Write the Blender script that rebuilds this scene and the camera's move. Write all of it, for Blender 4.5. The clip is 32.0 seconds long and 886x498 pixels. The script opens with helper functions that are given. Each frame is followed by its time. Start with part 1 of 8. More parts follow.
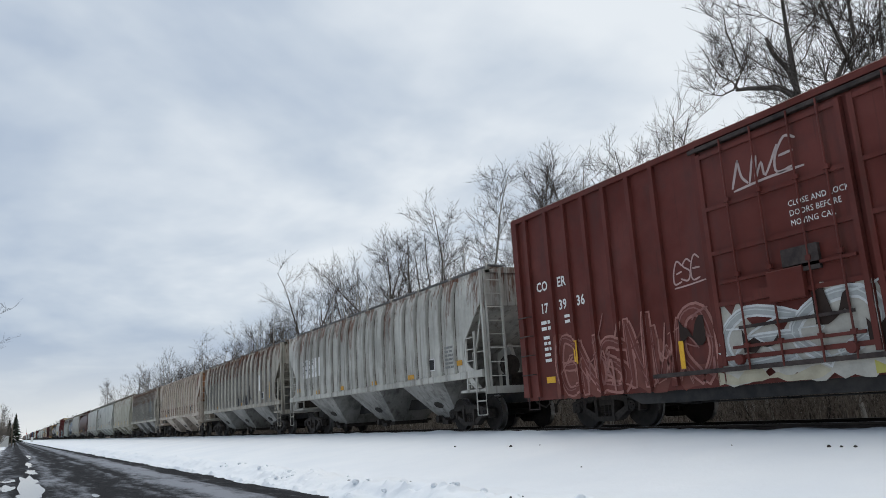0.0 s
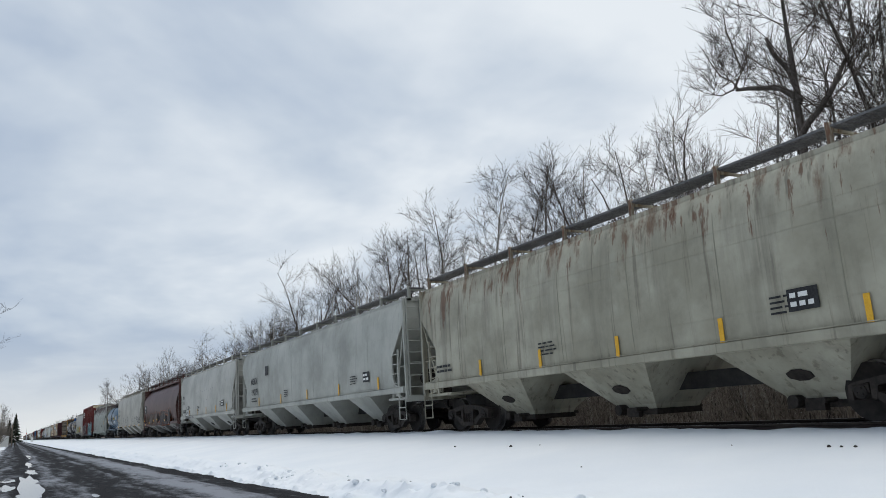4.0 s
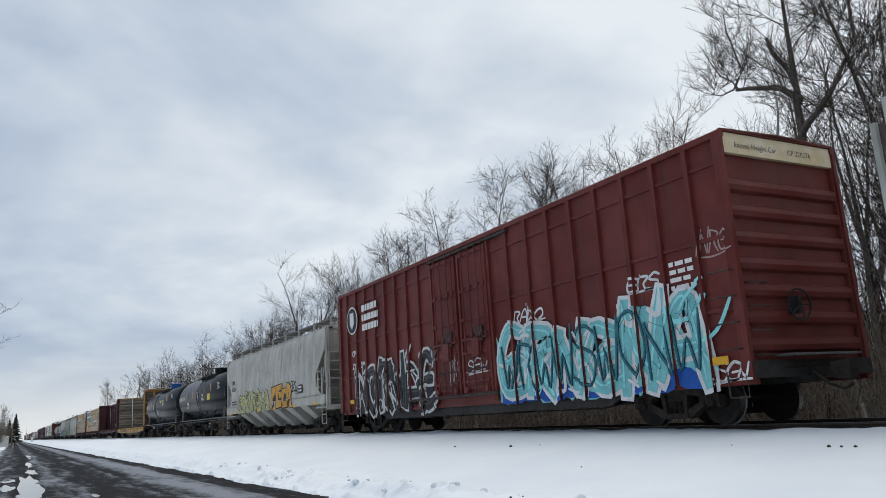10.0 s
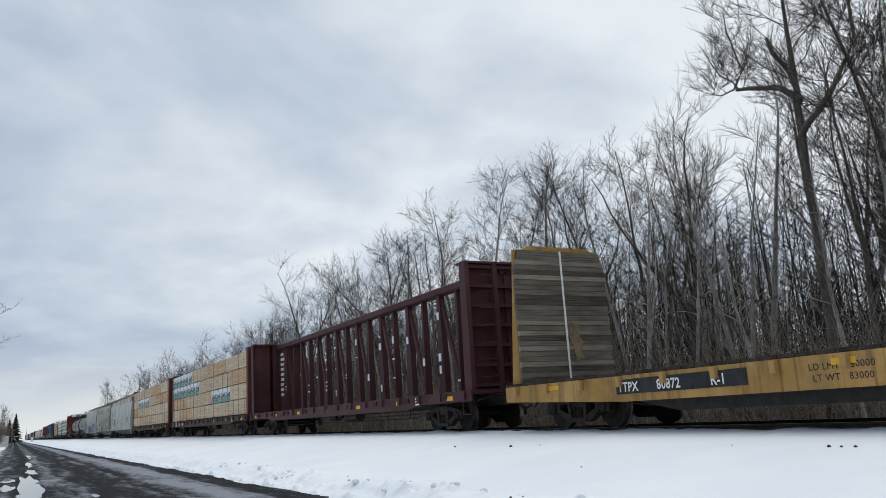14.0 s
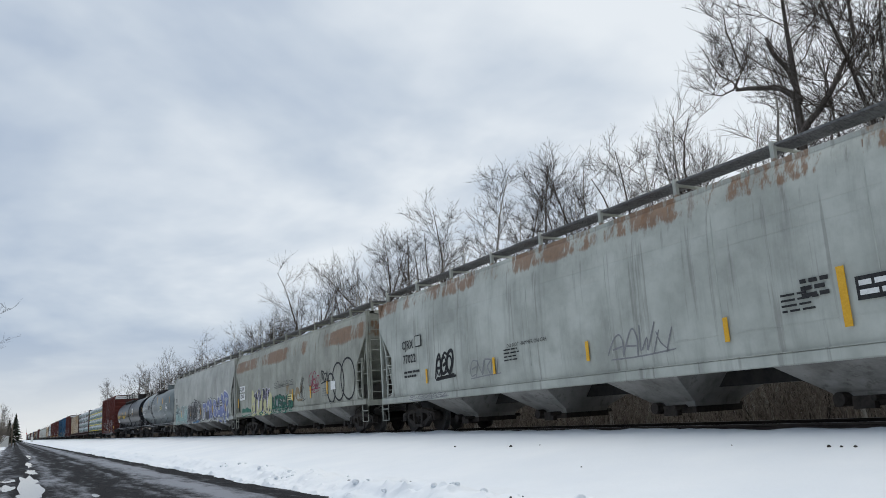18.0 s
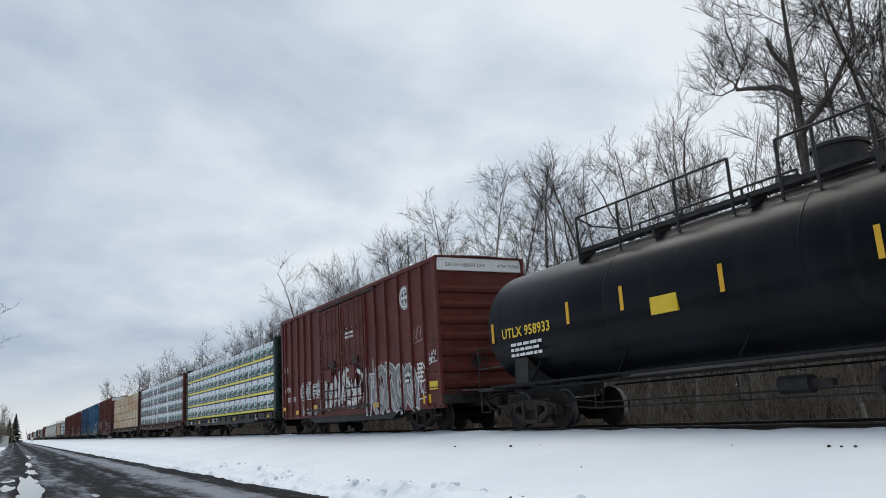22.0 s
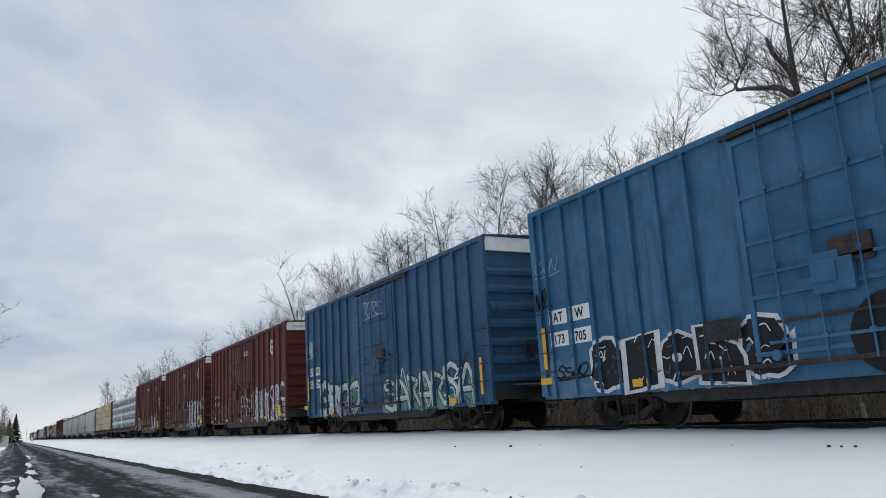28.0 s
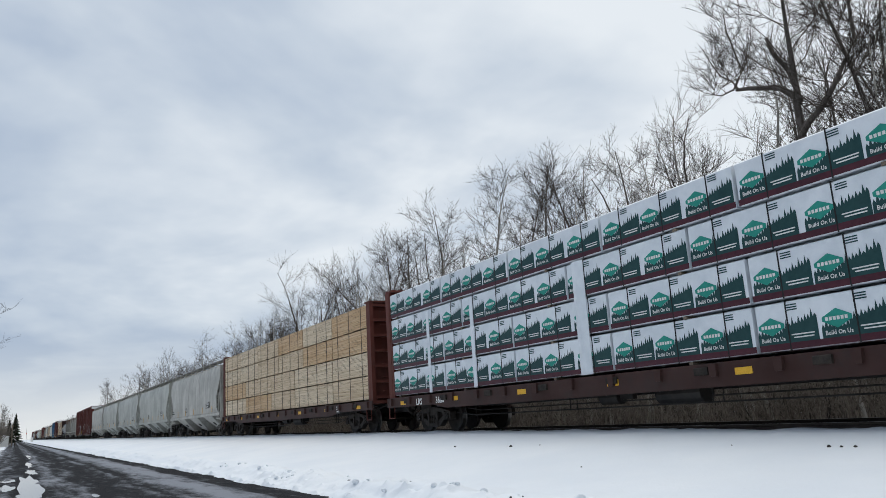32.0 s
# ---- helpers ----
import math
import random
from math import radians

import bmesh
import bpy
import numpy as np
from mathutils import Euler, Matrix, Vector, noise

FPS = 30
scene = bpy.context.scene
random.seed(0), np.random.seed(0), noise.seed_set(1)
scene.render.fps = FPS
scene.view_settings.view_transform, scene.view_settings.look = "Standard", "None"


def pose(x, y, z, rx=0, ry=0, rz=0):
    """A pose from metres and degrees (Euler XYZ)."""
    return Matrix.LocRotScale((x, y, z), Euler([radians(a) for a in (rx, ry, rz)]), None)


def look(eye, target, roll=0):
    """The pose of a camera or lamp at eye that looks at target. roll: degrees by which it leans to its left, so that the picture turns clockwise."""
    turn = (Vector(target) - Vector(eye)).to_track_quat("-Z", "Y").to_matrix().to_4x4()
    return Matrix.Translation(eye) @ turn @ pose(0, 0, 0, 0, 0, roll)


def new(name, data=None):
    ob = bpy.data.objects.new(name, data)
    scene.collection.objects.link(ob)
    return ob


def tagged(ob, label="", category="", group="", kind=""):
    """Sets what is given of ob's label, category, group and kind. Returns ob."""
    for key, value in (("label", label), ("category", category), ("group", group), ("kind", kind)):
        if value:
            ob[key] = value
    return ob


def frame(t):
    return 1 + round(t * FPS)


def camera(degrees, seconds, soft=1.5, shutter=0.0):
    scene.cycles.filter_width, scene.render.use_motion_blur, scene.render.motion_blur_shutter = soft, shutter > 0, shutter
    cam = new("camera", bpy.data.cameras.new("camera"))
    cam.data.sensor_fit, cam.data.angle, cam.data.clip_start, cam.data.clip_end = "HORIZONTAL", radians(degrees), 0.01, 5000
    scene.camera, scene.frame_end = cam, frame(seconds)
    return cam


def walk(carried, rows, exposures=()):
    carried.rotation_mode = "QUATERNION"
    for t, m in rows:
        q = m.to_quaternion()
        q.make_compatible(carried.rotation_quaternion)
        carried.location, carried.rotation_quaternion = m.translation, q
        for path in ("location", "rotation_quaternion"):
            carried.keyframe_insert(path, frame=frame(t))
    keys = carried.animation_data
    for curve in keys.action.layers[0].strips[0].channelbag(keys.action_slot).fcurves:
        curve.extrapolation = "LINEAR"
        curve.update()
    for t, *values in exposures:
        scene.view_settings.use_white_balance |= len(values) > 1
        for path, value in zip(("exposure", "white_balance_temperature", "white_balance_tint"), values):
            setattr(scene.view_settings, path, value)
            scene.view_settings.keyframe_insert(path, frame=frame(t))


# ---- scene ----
# The camera stands still beside a road; z = 0 is the top of the rail, the train runs towards +x.
EYE = Vector((0.0, 0.0, 0.52))
AIM = EYE + Vector((-0.85465, 0.47633, 0.20809))
cam = camera(59.68, 32.0, 0.6)
walk(cam, [(0.0, look(EYE, AIM, -3.56)), (32.0, look(EYE, AIM, -3.56))])

# ---- light ----
world = bpy.data.worlds.new("overcast_sky")
scene.world = world
world.use_nodes = True
wn, wl = world.node_tree.nodes, world.node_tree.links
wn.clear()


def wnode(kind, **values):
    n = wn.new(kind)
    for k, v in values.items():
        n.inputs[k].default_value = v
    return n


SUN_EL, SUN_ROT = 53.0, 283.0
sky = wn.new("ShaderNodeTexSky")
sky.sky_type, sky.sun_disc = "NISHITA", False
sky.sun_elevation, sky.sun_rotation = radians(SUN_EL), radians(SUN_ROT)
tco = wn.new("ShaderNodeTexCoord")
sep = wn.new("ShaderNodeSeparateXYZ")
wl.new(tco.outputs["Generated"], sep.inputs[0])


def wmath(op, a, b=None, c=None):
    n = wn.new("ShaderNodeMath")
    n.operation = op
    for i, s in enumerate((a, b, c)):
        if s is None:
            continue
        if isinstance(s, (int, float)):
            n.inputs[i].default_value = s
        else:
            wl.new(s, n.inputs[i])
    return n.outputs[0]


# a flat cloud deck: directions are met with a plane overhead
lift = wmath("ADD", wmath("MAXIMUM", sep.outputs["Z"], 0.0), 0.22)
deck = wn.new("ShaderNodeCombineXYZ")
wl.new(wmath("DIVIDE", sep.outputs["X"], lift), deck.inputs[0])
wl.new(wmath("DIVIDE", sep.outputs["Y"], lift), deck.inputs[1])
deck.inputs[2].default_value = 8.2
big = wnode("ShaderNodeTexNoise", Scale=1.05, Detail=5.0, Roughness=0.52, Distortion=0.35)
fine = wnode("ShaderNodeTexNoise", Scale=4.0, Detail=4.0, Roughness=0.5)
wl.new(deck.outputs[0], big.inputs["Vector"])
wl.new(deck.outputs[0], fine.inputs["Vector"])
cover = wmath("ADD", wmath("MULTIPLY", big.outputs[0], 0.8), wmath("MULTIPLY", fine.outputs[0], 0.2))
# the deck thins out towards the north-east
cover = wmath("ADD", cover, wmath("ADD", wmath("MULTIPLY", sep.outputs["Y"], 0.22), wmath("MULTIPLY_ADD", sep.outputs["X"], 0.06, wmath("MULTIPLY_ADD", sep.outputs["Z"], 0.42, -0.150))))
clouds = wn.new("ShaderNodeValToRGB")
clouds.color_ramp.elements[0].position, clouds.color_ramp.elements[0].color = 0.33, (0.37, 0.46, 0.60, 1)
clouds.color_ramp.elements[1].position, clouds.color_ramp.elements[1].color = 0.63, (0.81, 0.86, 0.905, 1)
mid = clouds.color_ramp.elements.new(0.49)
mid.color = (0.58, 0.655, 0.745, 1)
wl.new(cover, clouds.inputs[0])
# brighter, warmer band of thin cloud above the horizon
low = wmath("POWER", wmath("SUBTRACT", 1.0, wmath("MINIMUM", wmath("MULTIPLY", wmath("ABSOLUTE", sep.outputs["Z"]), 7.0), 1.0)), 1.6)
band = wn.new("ShaderNodeMix")
band.data_type = "RGBA"
wl.new(low, band.inputs[0])
wl.new(clouds.outputs[0], band.inputs[6])
band.inputs[7].default_value = (0.80, 0.83, 0.84, 1)
bright = wn.new("ShaderNodeVectorMath")
bright.operation = "SCALE"
bright.inputs[3].default_value = 10.0
wl.new(band.outputs[2], bright.inputs[0])
veil = wn.new("ShaderNodeMix")
veil.data_type = "RGBA"
veil.inputs[0].default_value = 0.95
wl.new(sky.outputs[0], veil.inputs[6])
wl.new(bright.outputs[0], veil.inputs[7])
backdrop = wn.new("ShaderNodeBackground")
backdrop.inputs[1].default_value = 0.1
wout = wn.new("ShaderNodeOutputWorld")
wl.new(veil.outputs[2], backdrop.inputs[0])
wl.new(backdrop.outputs[0], wout.inputs[0])

sun_data = bpy.data.lights.new("sun", "SUN")
sun_data.energy, sun_data.angle, sun_data.color = 1.25, radians(30), (1.0, 0.95, 0.88)
sun = new("sun", sun_data)
sun.matrix_world = look((-100, 28, 150), (0, 0, 0))
scene.view_settings.exposure = 0.0

# ---- materials ----


def material(name, rough=0.6, metal=0.0):
    m = bpy.data.materials.new(name)
    m.use_nodes = True
    b = m.node_tree.nodes["Principled BSDF"]
    b.inputs["Roughness"].default_value = rough
    b.inputs["Metallic"].default_value = metal
    b.inputs["Specular IOR Level"].default_value = 0.14
    return m, m.node_tree.nodes, m.node_tree.links, b


def nmath(nt, op, a, b=None):
    n = nt.nodes.new("ShaderNodeMath")
    n.operation = op
    for i, s in enumerate((a, b)):
        if s is None:
            continue
        if isinstance(s, (int, float)):
            n.inputs[i].default_value = s
        else:
            nt.links.new(s, n.inputs[i])
    return n.outputs[0]


def nmix(nt, fac, a, b):
    n = nt.nodes.new("ShaderNodeMix")
    n.data_type = "RGBA"
    for i, s in ((0, fac), (6, a), (7, b)):
        if isinstance(s, (int, float)):
            n.inputs[i].default_value = s
        elif isinstance(s, tuple):
            n.inputs[i].default_value = (*s[:3], 1)
        else:
            nt.links.new(s, n.inputs[i])
    return n.outputs[2]


def nnoise(nt, vec, scale, detail=4.0, rough=0.55, stretch=None):
    if stretch:
        mp = nt.nodes.new("ShaderNodeMapping")
        mp.inputs["Scale"].default_value = stretch
        nt.links.new(vec, mp.inputs["Vector"])
        vec = mp.outputs[0]
    n = nt.nodes.new("ShaderNodeTexNoise")
    n.inputs["Scale"].default_value, n.inputs["Detail"].default_value, n.inputs["Roughness"].default_value = scale, detail, rough
    nt.links.new(vec, n.inputs["Vector"])
    return n.outputs[0]


def nramp(nt, fac, lo, hi):
    n = nt.nodes.new("ShaderNodeMapRange")
    n.interpolation_type = "SMOOTHSTEP"
    n.inputs["From Min"].default_value, n.inputs["From Max"].default_value = lo, hi
    nt.links.new(fac, n.inputs["Value"])
    return n.outputs[0]


def nbump(nt, height, b, strength=0.3, dist=0.02):
    n = nt.nodes.new("ShaderNodeBump")
    n.inputs["Strength"].default_value, n.inputs["Distance"].default_value = strength, dist
    nt.links.new(height, n.inputs["Height"])
    nt.links.new(n.outputs[0], b.inputs["Normal"])


def coords(nt, spread=0.0):
    """Object coordinates, moved apart for each object by its random number."""
    tc = nt.nodes.new("ShaderNodeTexCoord")
    if not spread:
        return tc.outputs["Object"]
    oi = nt.nodes.new("ShaderNodeObjectInfo")
    v = nt.nodes.new("ShaderNodeVectorMath")
    v.operation = "MULTIPLY_ADD"
    nt.links.new(oi.outputs["Random"], v.inputs[0])
    v.inputs[1].default_value = (spread, spread * 0.7, spread * 1.3)
    nt.links.new(tc.outputs["Object"], v.inputs[2])
    return v.outputs[0]


RUST, RUST_DARK, SOOT = (0.16, 0.055, 0.022), (0.07, 0.028, 0.016), (0.035, 0.032, 0.030)


def paint(name, color, rust=0.3, streak=0.3, grime=0.4, rough=0.5, rust_top=0.0, seed=0.0, rust_run=0.0, band=None, rust_tint=None):
    """Weathered paint: faded patches, rust streaks running down, soot and scratches."""
    m, nodes, links, b = material(name, rough)
    nt = m.node_tree
    v = nodes.new("ShaderNodeVectorMath")
    v.operation = "ADD"
    v.inputs[1].default_value = (seed * 3.1, seed * 1.7, seed * 0.4)
    links.new(coords(nt), v.inputs[0])
    vec = v.outputs[0]
    fade = nnoise(nt, vec, 0.55, 5.0, 0.6)
    grey = sum(color) / 3
    pale = tuple(c * 1.0 + 0.28 * grey + 0.008 for c in color)
    deep = tuple(c * 0.58 for c in color)
    col = nmix(nt, nramp(nt, fade, 0.3, 0.7), deep, pale)
    col = nmix(nt, 0.40, col, color)
    runs = nnoise(nt, vec, 2.2, 6.0, 0.65, (1.0, 1.0, 0.10))
    wash = nramp(nt, runs, 0.60 - 0.22 * streak, 0.80 - 0.12 * streak)
    col = nmix(nt, nmath(nt, "MULTIPLY", wash, 0.35 + 0.4 * streak), col, tuple(0.5 * c + 0.02 for c in color))
    drips = nnoise(nt, vec, 5.5, 5.0, 0.6, (1.0, 1.0, 0.035))
    col = nmix(nt, nmath(nt, "MULTIPLY", nramp(nt, drips, 0.62 - 0.10 * streak, 0.70 - 0.06 * streak), 0.75 * streak), col, tuple(0.22 * c + t for c, t in zip(color, (0.030, 0.018, 0.012))))
    spots = nnoise(nt, vec, 1.3, 8.0, 0.72, (1.0, 1.0, 0.45))
    runs2 = nnoise(nt, vec, 4.0, 6.0, 0.6, (1.0, 1.0, 0.08))
    mixn = nmath(nt, "ADD", nmath(nt, "MULTIPLY", spots, 0.6), nmath(nt, "MULTIPLY", runs2, 0.4))
    if rust_top:
        sp = nodes.new("ShaderNodeSeparateXYZ")
        links.new(coords(nt), sp.inputs[0])
        up = nramp(nt, sp.outputs["Z"], 2.7, 4.3)
        mixn = nmath(nt, "ADD", mixn, nmath(nt, "MULTIPLY", up, 0.16 * rust_top))
    rf = nramp(nt, mixn, 0.66 - 0.14 * rust, 0.76 - 0.10 * rust)
    rcol = nmix(nt, nnoise(nt, vec, 6.0, 4.0), *(rust_tint or (RUST_DARK, RUST)))
    col = nmix(nt, nmath(nt, "MULTIPLY", rf, min(1.0, 0.35 + rust)), col, rcol)
    if rust_run:
        sp = nodes.new("ShaderNodeSeparateXYZ")
        links.new(coords(nt), sp.inputs[0])
        long_runs = nmath(nt, "ADD", nmath(nt, "MULTIPLY", nnoise(nt, vec, 2.6, 6.0, 0.72, (1.0, 1.0, 0.09)), 0.62), nmath(nt, "MULTIPLY", nnoise(nt, vec, 13.0, 5.0, 0.7, (1.0, 1.0, 0.05)), 0.38))
        high = nramp(nt, sp.outputs["Z"], 1.5, 4.3)
        blot = nnoise(nt, vec, 0.9, 8.0, 0.75, (1.0, 1.0, 0.5))
        runs3 = nmath(nt, "ADD", nmath(nt, "ADD", long_runs, nmath(nt, "MULTIPLY", high, 0.13)), nmath(nt, "MULTIPLY", blot, 0.30))
        col = nmix(nt, nmath(nt, "MULTIPLY", nramp(nt, runs3, 0.815 - 0.025 * rust_run, 0.85), min(1.0, 0.3 + rust_run)), col, rcol)
    if band:
        sp = nodes.new("ShaderNodeSeparateXYZ")
        links.new(coords(nt), sp.inputs[0])
        inside = nmath(nt, "MULTIPLY", nramp(nt, sp.outputs["Z"], band[0], band[0] + 0.35), nramp(nt, sp.outputs["Z"], band[1] + 0.10, band[1] - 0.10))
        patch = nmath(nt, "ADD", nmath(nt, "MULTIPLY", nnoise(nt, vec, 0.55, 3.0, 0.5, (1.0, 1.0, 0.25)), 0.6), nmath(nt, "MULTIPLY", nnoise(nt, vec, 7.0, 7.0, 0.75, (1.0, 1.0, 0.3)), 0.4))
        patch = nramp(nt, nmath(nt, "MULTIPLY", patch, nmath(nt, "ADD", 0.6, nmath(nt, "MULTIPLY", inside, 0.4))), 0.50 - 0.04 * band[2], 0.56 - 0.03 * band[2])
        col = nmix(nt, nmath(nt, "MULTIPLY", nmath(nt, "MULTIPLY", patch, inside), 0.78), col, nmix(nt, nnoise(nt, vec, 9.0, 5.0), (0.12, 0.055, 0.030), (0.30, 0.15, 0.065)))
    dirt = nnoise(nt, vec, 1.7, 7.0, 0.7)
    col = nmix(nt, nmath(nt, "MULTIPLY", nramp(nt, dirt, 0.42, 0.75), grime), col, SOOT)
    links.new(col, b.inputs["Base Color"])
    links.new(nmath(nt, "ADD", nmath(nt, "MULTIPLY", rf, 0.3), rough), b.inputs["Roughness"])
    nbump(nt, nmath(nt, "ADD", spots, nmath(nt, "MULTIPLY", fade, 2.0)), b, 0.25, 0.012)
    return m


def grained(name, a, c, scale=8.0, rough=0.7, metal=0.0, stretch=None, spread=20.0, bump=0.3, dist=0.01):
    """Two tones mixed by grain at two scales."""
    m, nodes, links, b = material(name, rough, metal)
    nt = m.node_tree
    vec = coords(nt, spread)
    n1, n2 = nnoise(nt, vec, scale, 6.0, 0.65, stretch), nnoise(nt, vec, scale * 0.13, 3.0)
    f = nmath(nt, "ADD", nmath(nt, "MULTIPLY", n1, 0.6), nmath(nt, "MULTIPLY", n2, 0.4))
    links.new(nmix(nt, nramp(nt, f, 0.32, 0.68), a, c), b.inputs["Base Color"])
    nbump(nt, n1, b, bump, dist)
    return m


M_STEEL = grained("dark_cast_steel", (0.016, 0.014, 0.0125), (0.050, 0.041, 0.035), 9.0, 0.72)
M_WHEEL = grained("wheel_steel", (0.013, 0.012, 0.011), (0.036, 0.030, 0.026), 6.0, 0.7)
M_TREAD = grained("bright_worn_steel", (0.16, 0.155, 0.15), (0.28, 0.27, 0.26), 12.0, 0.4, 0.9)
M_BLACK = grained("sooty_black_paint", (0.017, 0.017, 0.018), (0.048, 0.044, 0.041), 4.0, 0.55)
M_YELLOW = grained("reflector_yellow", (0.62, 0.33, 0.03), (0.75, 0.43, 0.05), 30.0, 0.4)
M_OLD_REFLECTOR = grained("dull_orange_reflector", (0.34, 0.17, 0.035), (0.62, 0.33, 0.05), 12.0, 0.5)
M_WHITE = grained("lettering_white", (0.62, 0.62, 0.60), (0.78, 0.78, 0.76), 25.0, 0.55)
M_INK = grained("lettering_black", (0.016, 0.016, 0.018), (0.045, 0.045, 0.045), 25.0, 0.5)
M_ORANGE = grained("placard_yellow", (0.64, 0.43, 0.03), (0.75, 0.54, 0.06), 30.0, 0.4)
M_RAIL = grained("rusty_rail", (0.022, 0.018, 0.016), (0.055, 0.043, 0.036), 7.0, 0.75)
M_TIE = grained("creosoted_wood", (0.018, 0.015, 0.013), (0.045, 0.037, 0.031), 10.0, 0.85, 0, (1, 0.2, 1))
M_GRATE = grained("galvanised_walkway", (0.10, 0.10, 0.10), (0.22, 0.22, 0.22), 14.0, 0.5, 0.4)


# ---- mesh tools ----


class Shape:
    """Collects boxes, prisms, tubes and lofts into one mesh."""

    def __init__(self):
        self.v, self.f = [], []

    def raw(self, verts, faces):
        k = len(self.v)
        self.v.extend(verts)
        self.f.extend(tuple(i + k for i in f) for f in faces)
        return self

    def box(self, x0, x1, y0, y1, z0, z1):
        return self.raw([(x0, y0, z0), (x1, y0, z0), (x1, y1, z0), (x0, y1, z0), (x0, y0, z1), (x1, y0, z1), (x1, y1, z1), (x0, y1, z1)],
                        [(0, 3, 2, 1), (4, 5, 6, 7), (0, 1, 5, 4), (1, 2, 6, 5), (2, 3, 7, 6), (3, 0, 4, 7)])

    def chunk(self, x0, x1, y0, y1, z0, z1, c=0.02):
        """A box whose long edges are chamfered."""
        p = [(y0 + c, z0), (y1 - c, z0), (y1, z0 + c), (y1, z1 - c), (y1 - c, z1), (y0 + c, z1), (y0, z1 - c), (y0, z0 + c)]
        return self.prism_x(p, x0, x1)

    def prism_x(self, poly, x0, x1):
        n = len(poly)
        return self.raw([(x0, y, z) for y, z in poly] + [(x1, y, z) for y, z in poly],
                        [tuple(range(n - 1, -1, -1)), tuple(range(n, 2 * n))] + [(i, (i + 1) % n, n + (i + 1) % n, n + i) for i in range(n)])

    def prism_y(self, poly, y0, y1):
        n = len(poly)
        return self.raw([(x, y0, z) for x, z in poly] + [(x, y1, z) for x, z in poly],
                        [tuple(range(n)), tuple(range(2 * n - 1, n - 1, -1))] + [(i, n + i, n + (i + 1) % n, (i + 1) % n) for i in range(n)])

    def loft(self, rings, caps=True):
        n = len(rings[0])
        faces = []
        for r in range(len(rings) - 1):
            faces += [(r * n + i, r * n + (i + 1) % n, (r + 1) * n + (i + 1) % n, (r + 1) * n + i) for i in range(n)]
        if caps:
            faces += [tuple(range(n - 1, -1, -1)), tuple(range((len(rings) - 1) * n, len(rings) * n))]
        return self.raw([p for r in rings for p in r], faces)

    def tube(self, pts, r, n=5, r_end=None):
        pts = [Vector(p) for p in pts]
        rings = []
        for i, p in enumerate(pts):
            d = (pts[min(i + 1, len(pts) - 1)] - pts[max(i - 1, 0)]).normalized()
            a = d.cross(Vector((0, 0, 1)) if abs(d.z) < 0.9 else Vector((1, 0, 0))).normalized()
            c = d.cross(a)
            rr = r if r_end is None else r + (r_end - r) * i / (len(pts) - 1)
            rings.append([tuple(p + a * (rr * math.cos(2 * math.pi * k / n)) + c * (rr * math.sin(2 * math.pi * k / n))) for k in range(n)])
        return self.loft(rings)

    def disc_y(self, x, z, y0, y1, r, n=20):
        return self.prism_y([(x + r * math.cos(2 * math.pi * i / n), z + r * math.sin(2 * math.pi * i / n)) for i in range(n)], y0, y1)

    def mesh(self, name, mat, smooth=False):
        me = bpy.data.meshes.new(name)
        me.from_pydata(self.v, [], self.f)
        me.materials.append(mat)
        if smooth:
            me.polygons.foreach_set("use_smooth", [True] * len(me.polygons))
            me.set_sharp_from_angle(angle=radians(35))
        me.update()
        return me


def part(name, shape, mat, parent, label="", smooth=False):
    me = shape if isinstance(shape, bpy.types.Mesh) else shape.mesh(name, mat, smooth)
    ob = new(name, me)
    ob.parent = parent
    return tagged(ob, label)


def thing(name, label, category, group="", kind="", m=None):
    ob = new(name)
    ob.empty_display_size = 0.3
    if m is not None:
        ob.matrix_world = m
    return tagged(ob, label, category, group, kind)


def text_mesh(text, size, mat, squeeze=1.0, bold=0.0):
    cu = bpy.data.curves.new("lettering", "FONT")
    cu.body, cu.size, cu.resolution_u, cu.offset = text, size, 2, bold
    cu.space_character = 1.05
    tmp = bpy.data.objects.new("lettering", cu)
    me = bpy.data.meshes.new_from_object(tmp)
    bpy.data.objects.remove(tmp)
    bpy.data.curves.remove(cu)
    me.transform(Matrix.Diagonal((squeeze, 1, 1, 1)))
    me.materials.clear()
    me.materials.append(mat)
    return me


def letter(car, text, x, z, size, mat, y, squeeze=1.0, bold=0.0, tilt=0.0):
    me = text_mesh(text, size, mat, squeeze, bold)
    me.transform(Matrix.Translation((x, y, z)) @ Euler((radians(90 + tilt), 0, 0)).to_matrix().to_4x4())
    return part("lettering", me, mat, car)


def bars(car, rows, x, z, w, h, mat, y, seed=1, gap=0.45):
    """Small print as plain bars: rows of words."""
    rnd, s = random.Random(seed), Shape()
    for i in range(rows):
        zz, xx = z - i * h, x
        end = x + w * rnd.uniform(0.75, 1.0)
        while xx < end - 0.04:
            ww = min(rnd.uniform(0.08, 0.3), end - xx)
            s.box(xx, xx + ww, y - 0.003, y + 0.004, zz, zz + h * (1 - gap))
            xx += ww + 0.05
    return part("small_print", s, mat, car)

# ---- the ground ----
ROAD_Z, ROAD_EDGE, TRACK_Y, V = -0.68, 4.75, 12.24, 21.15


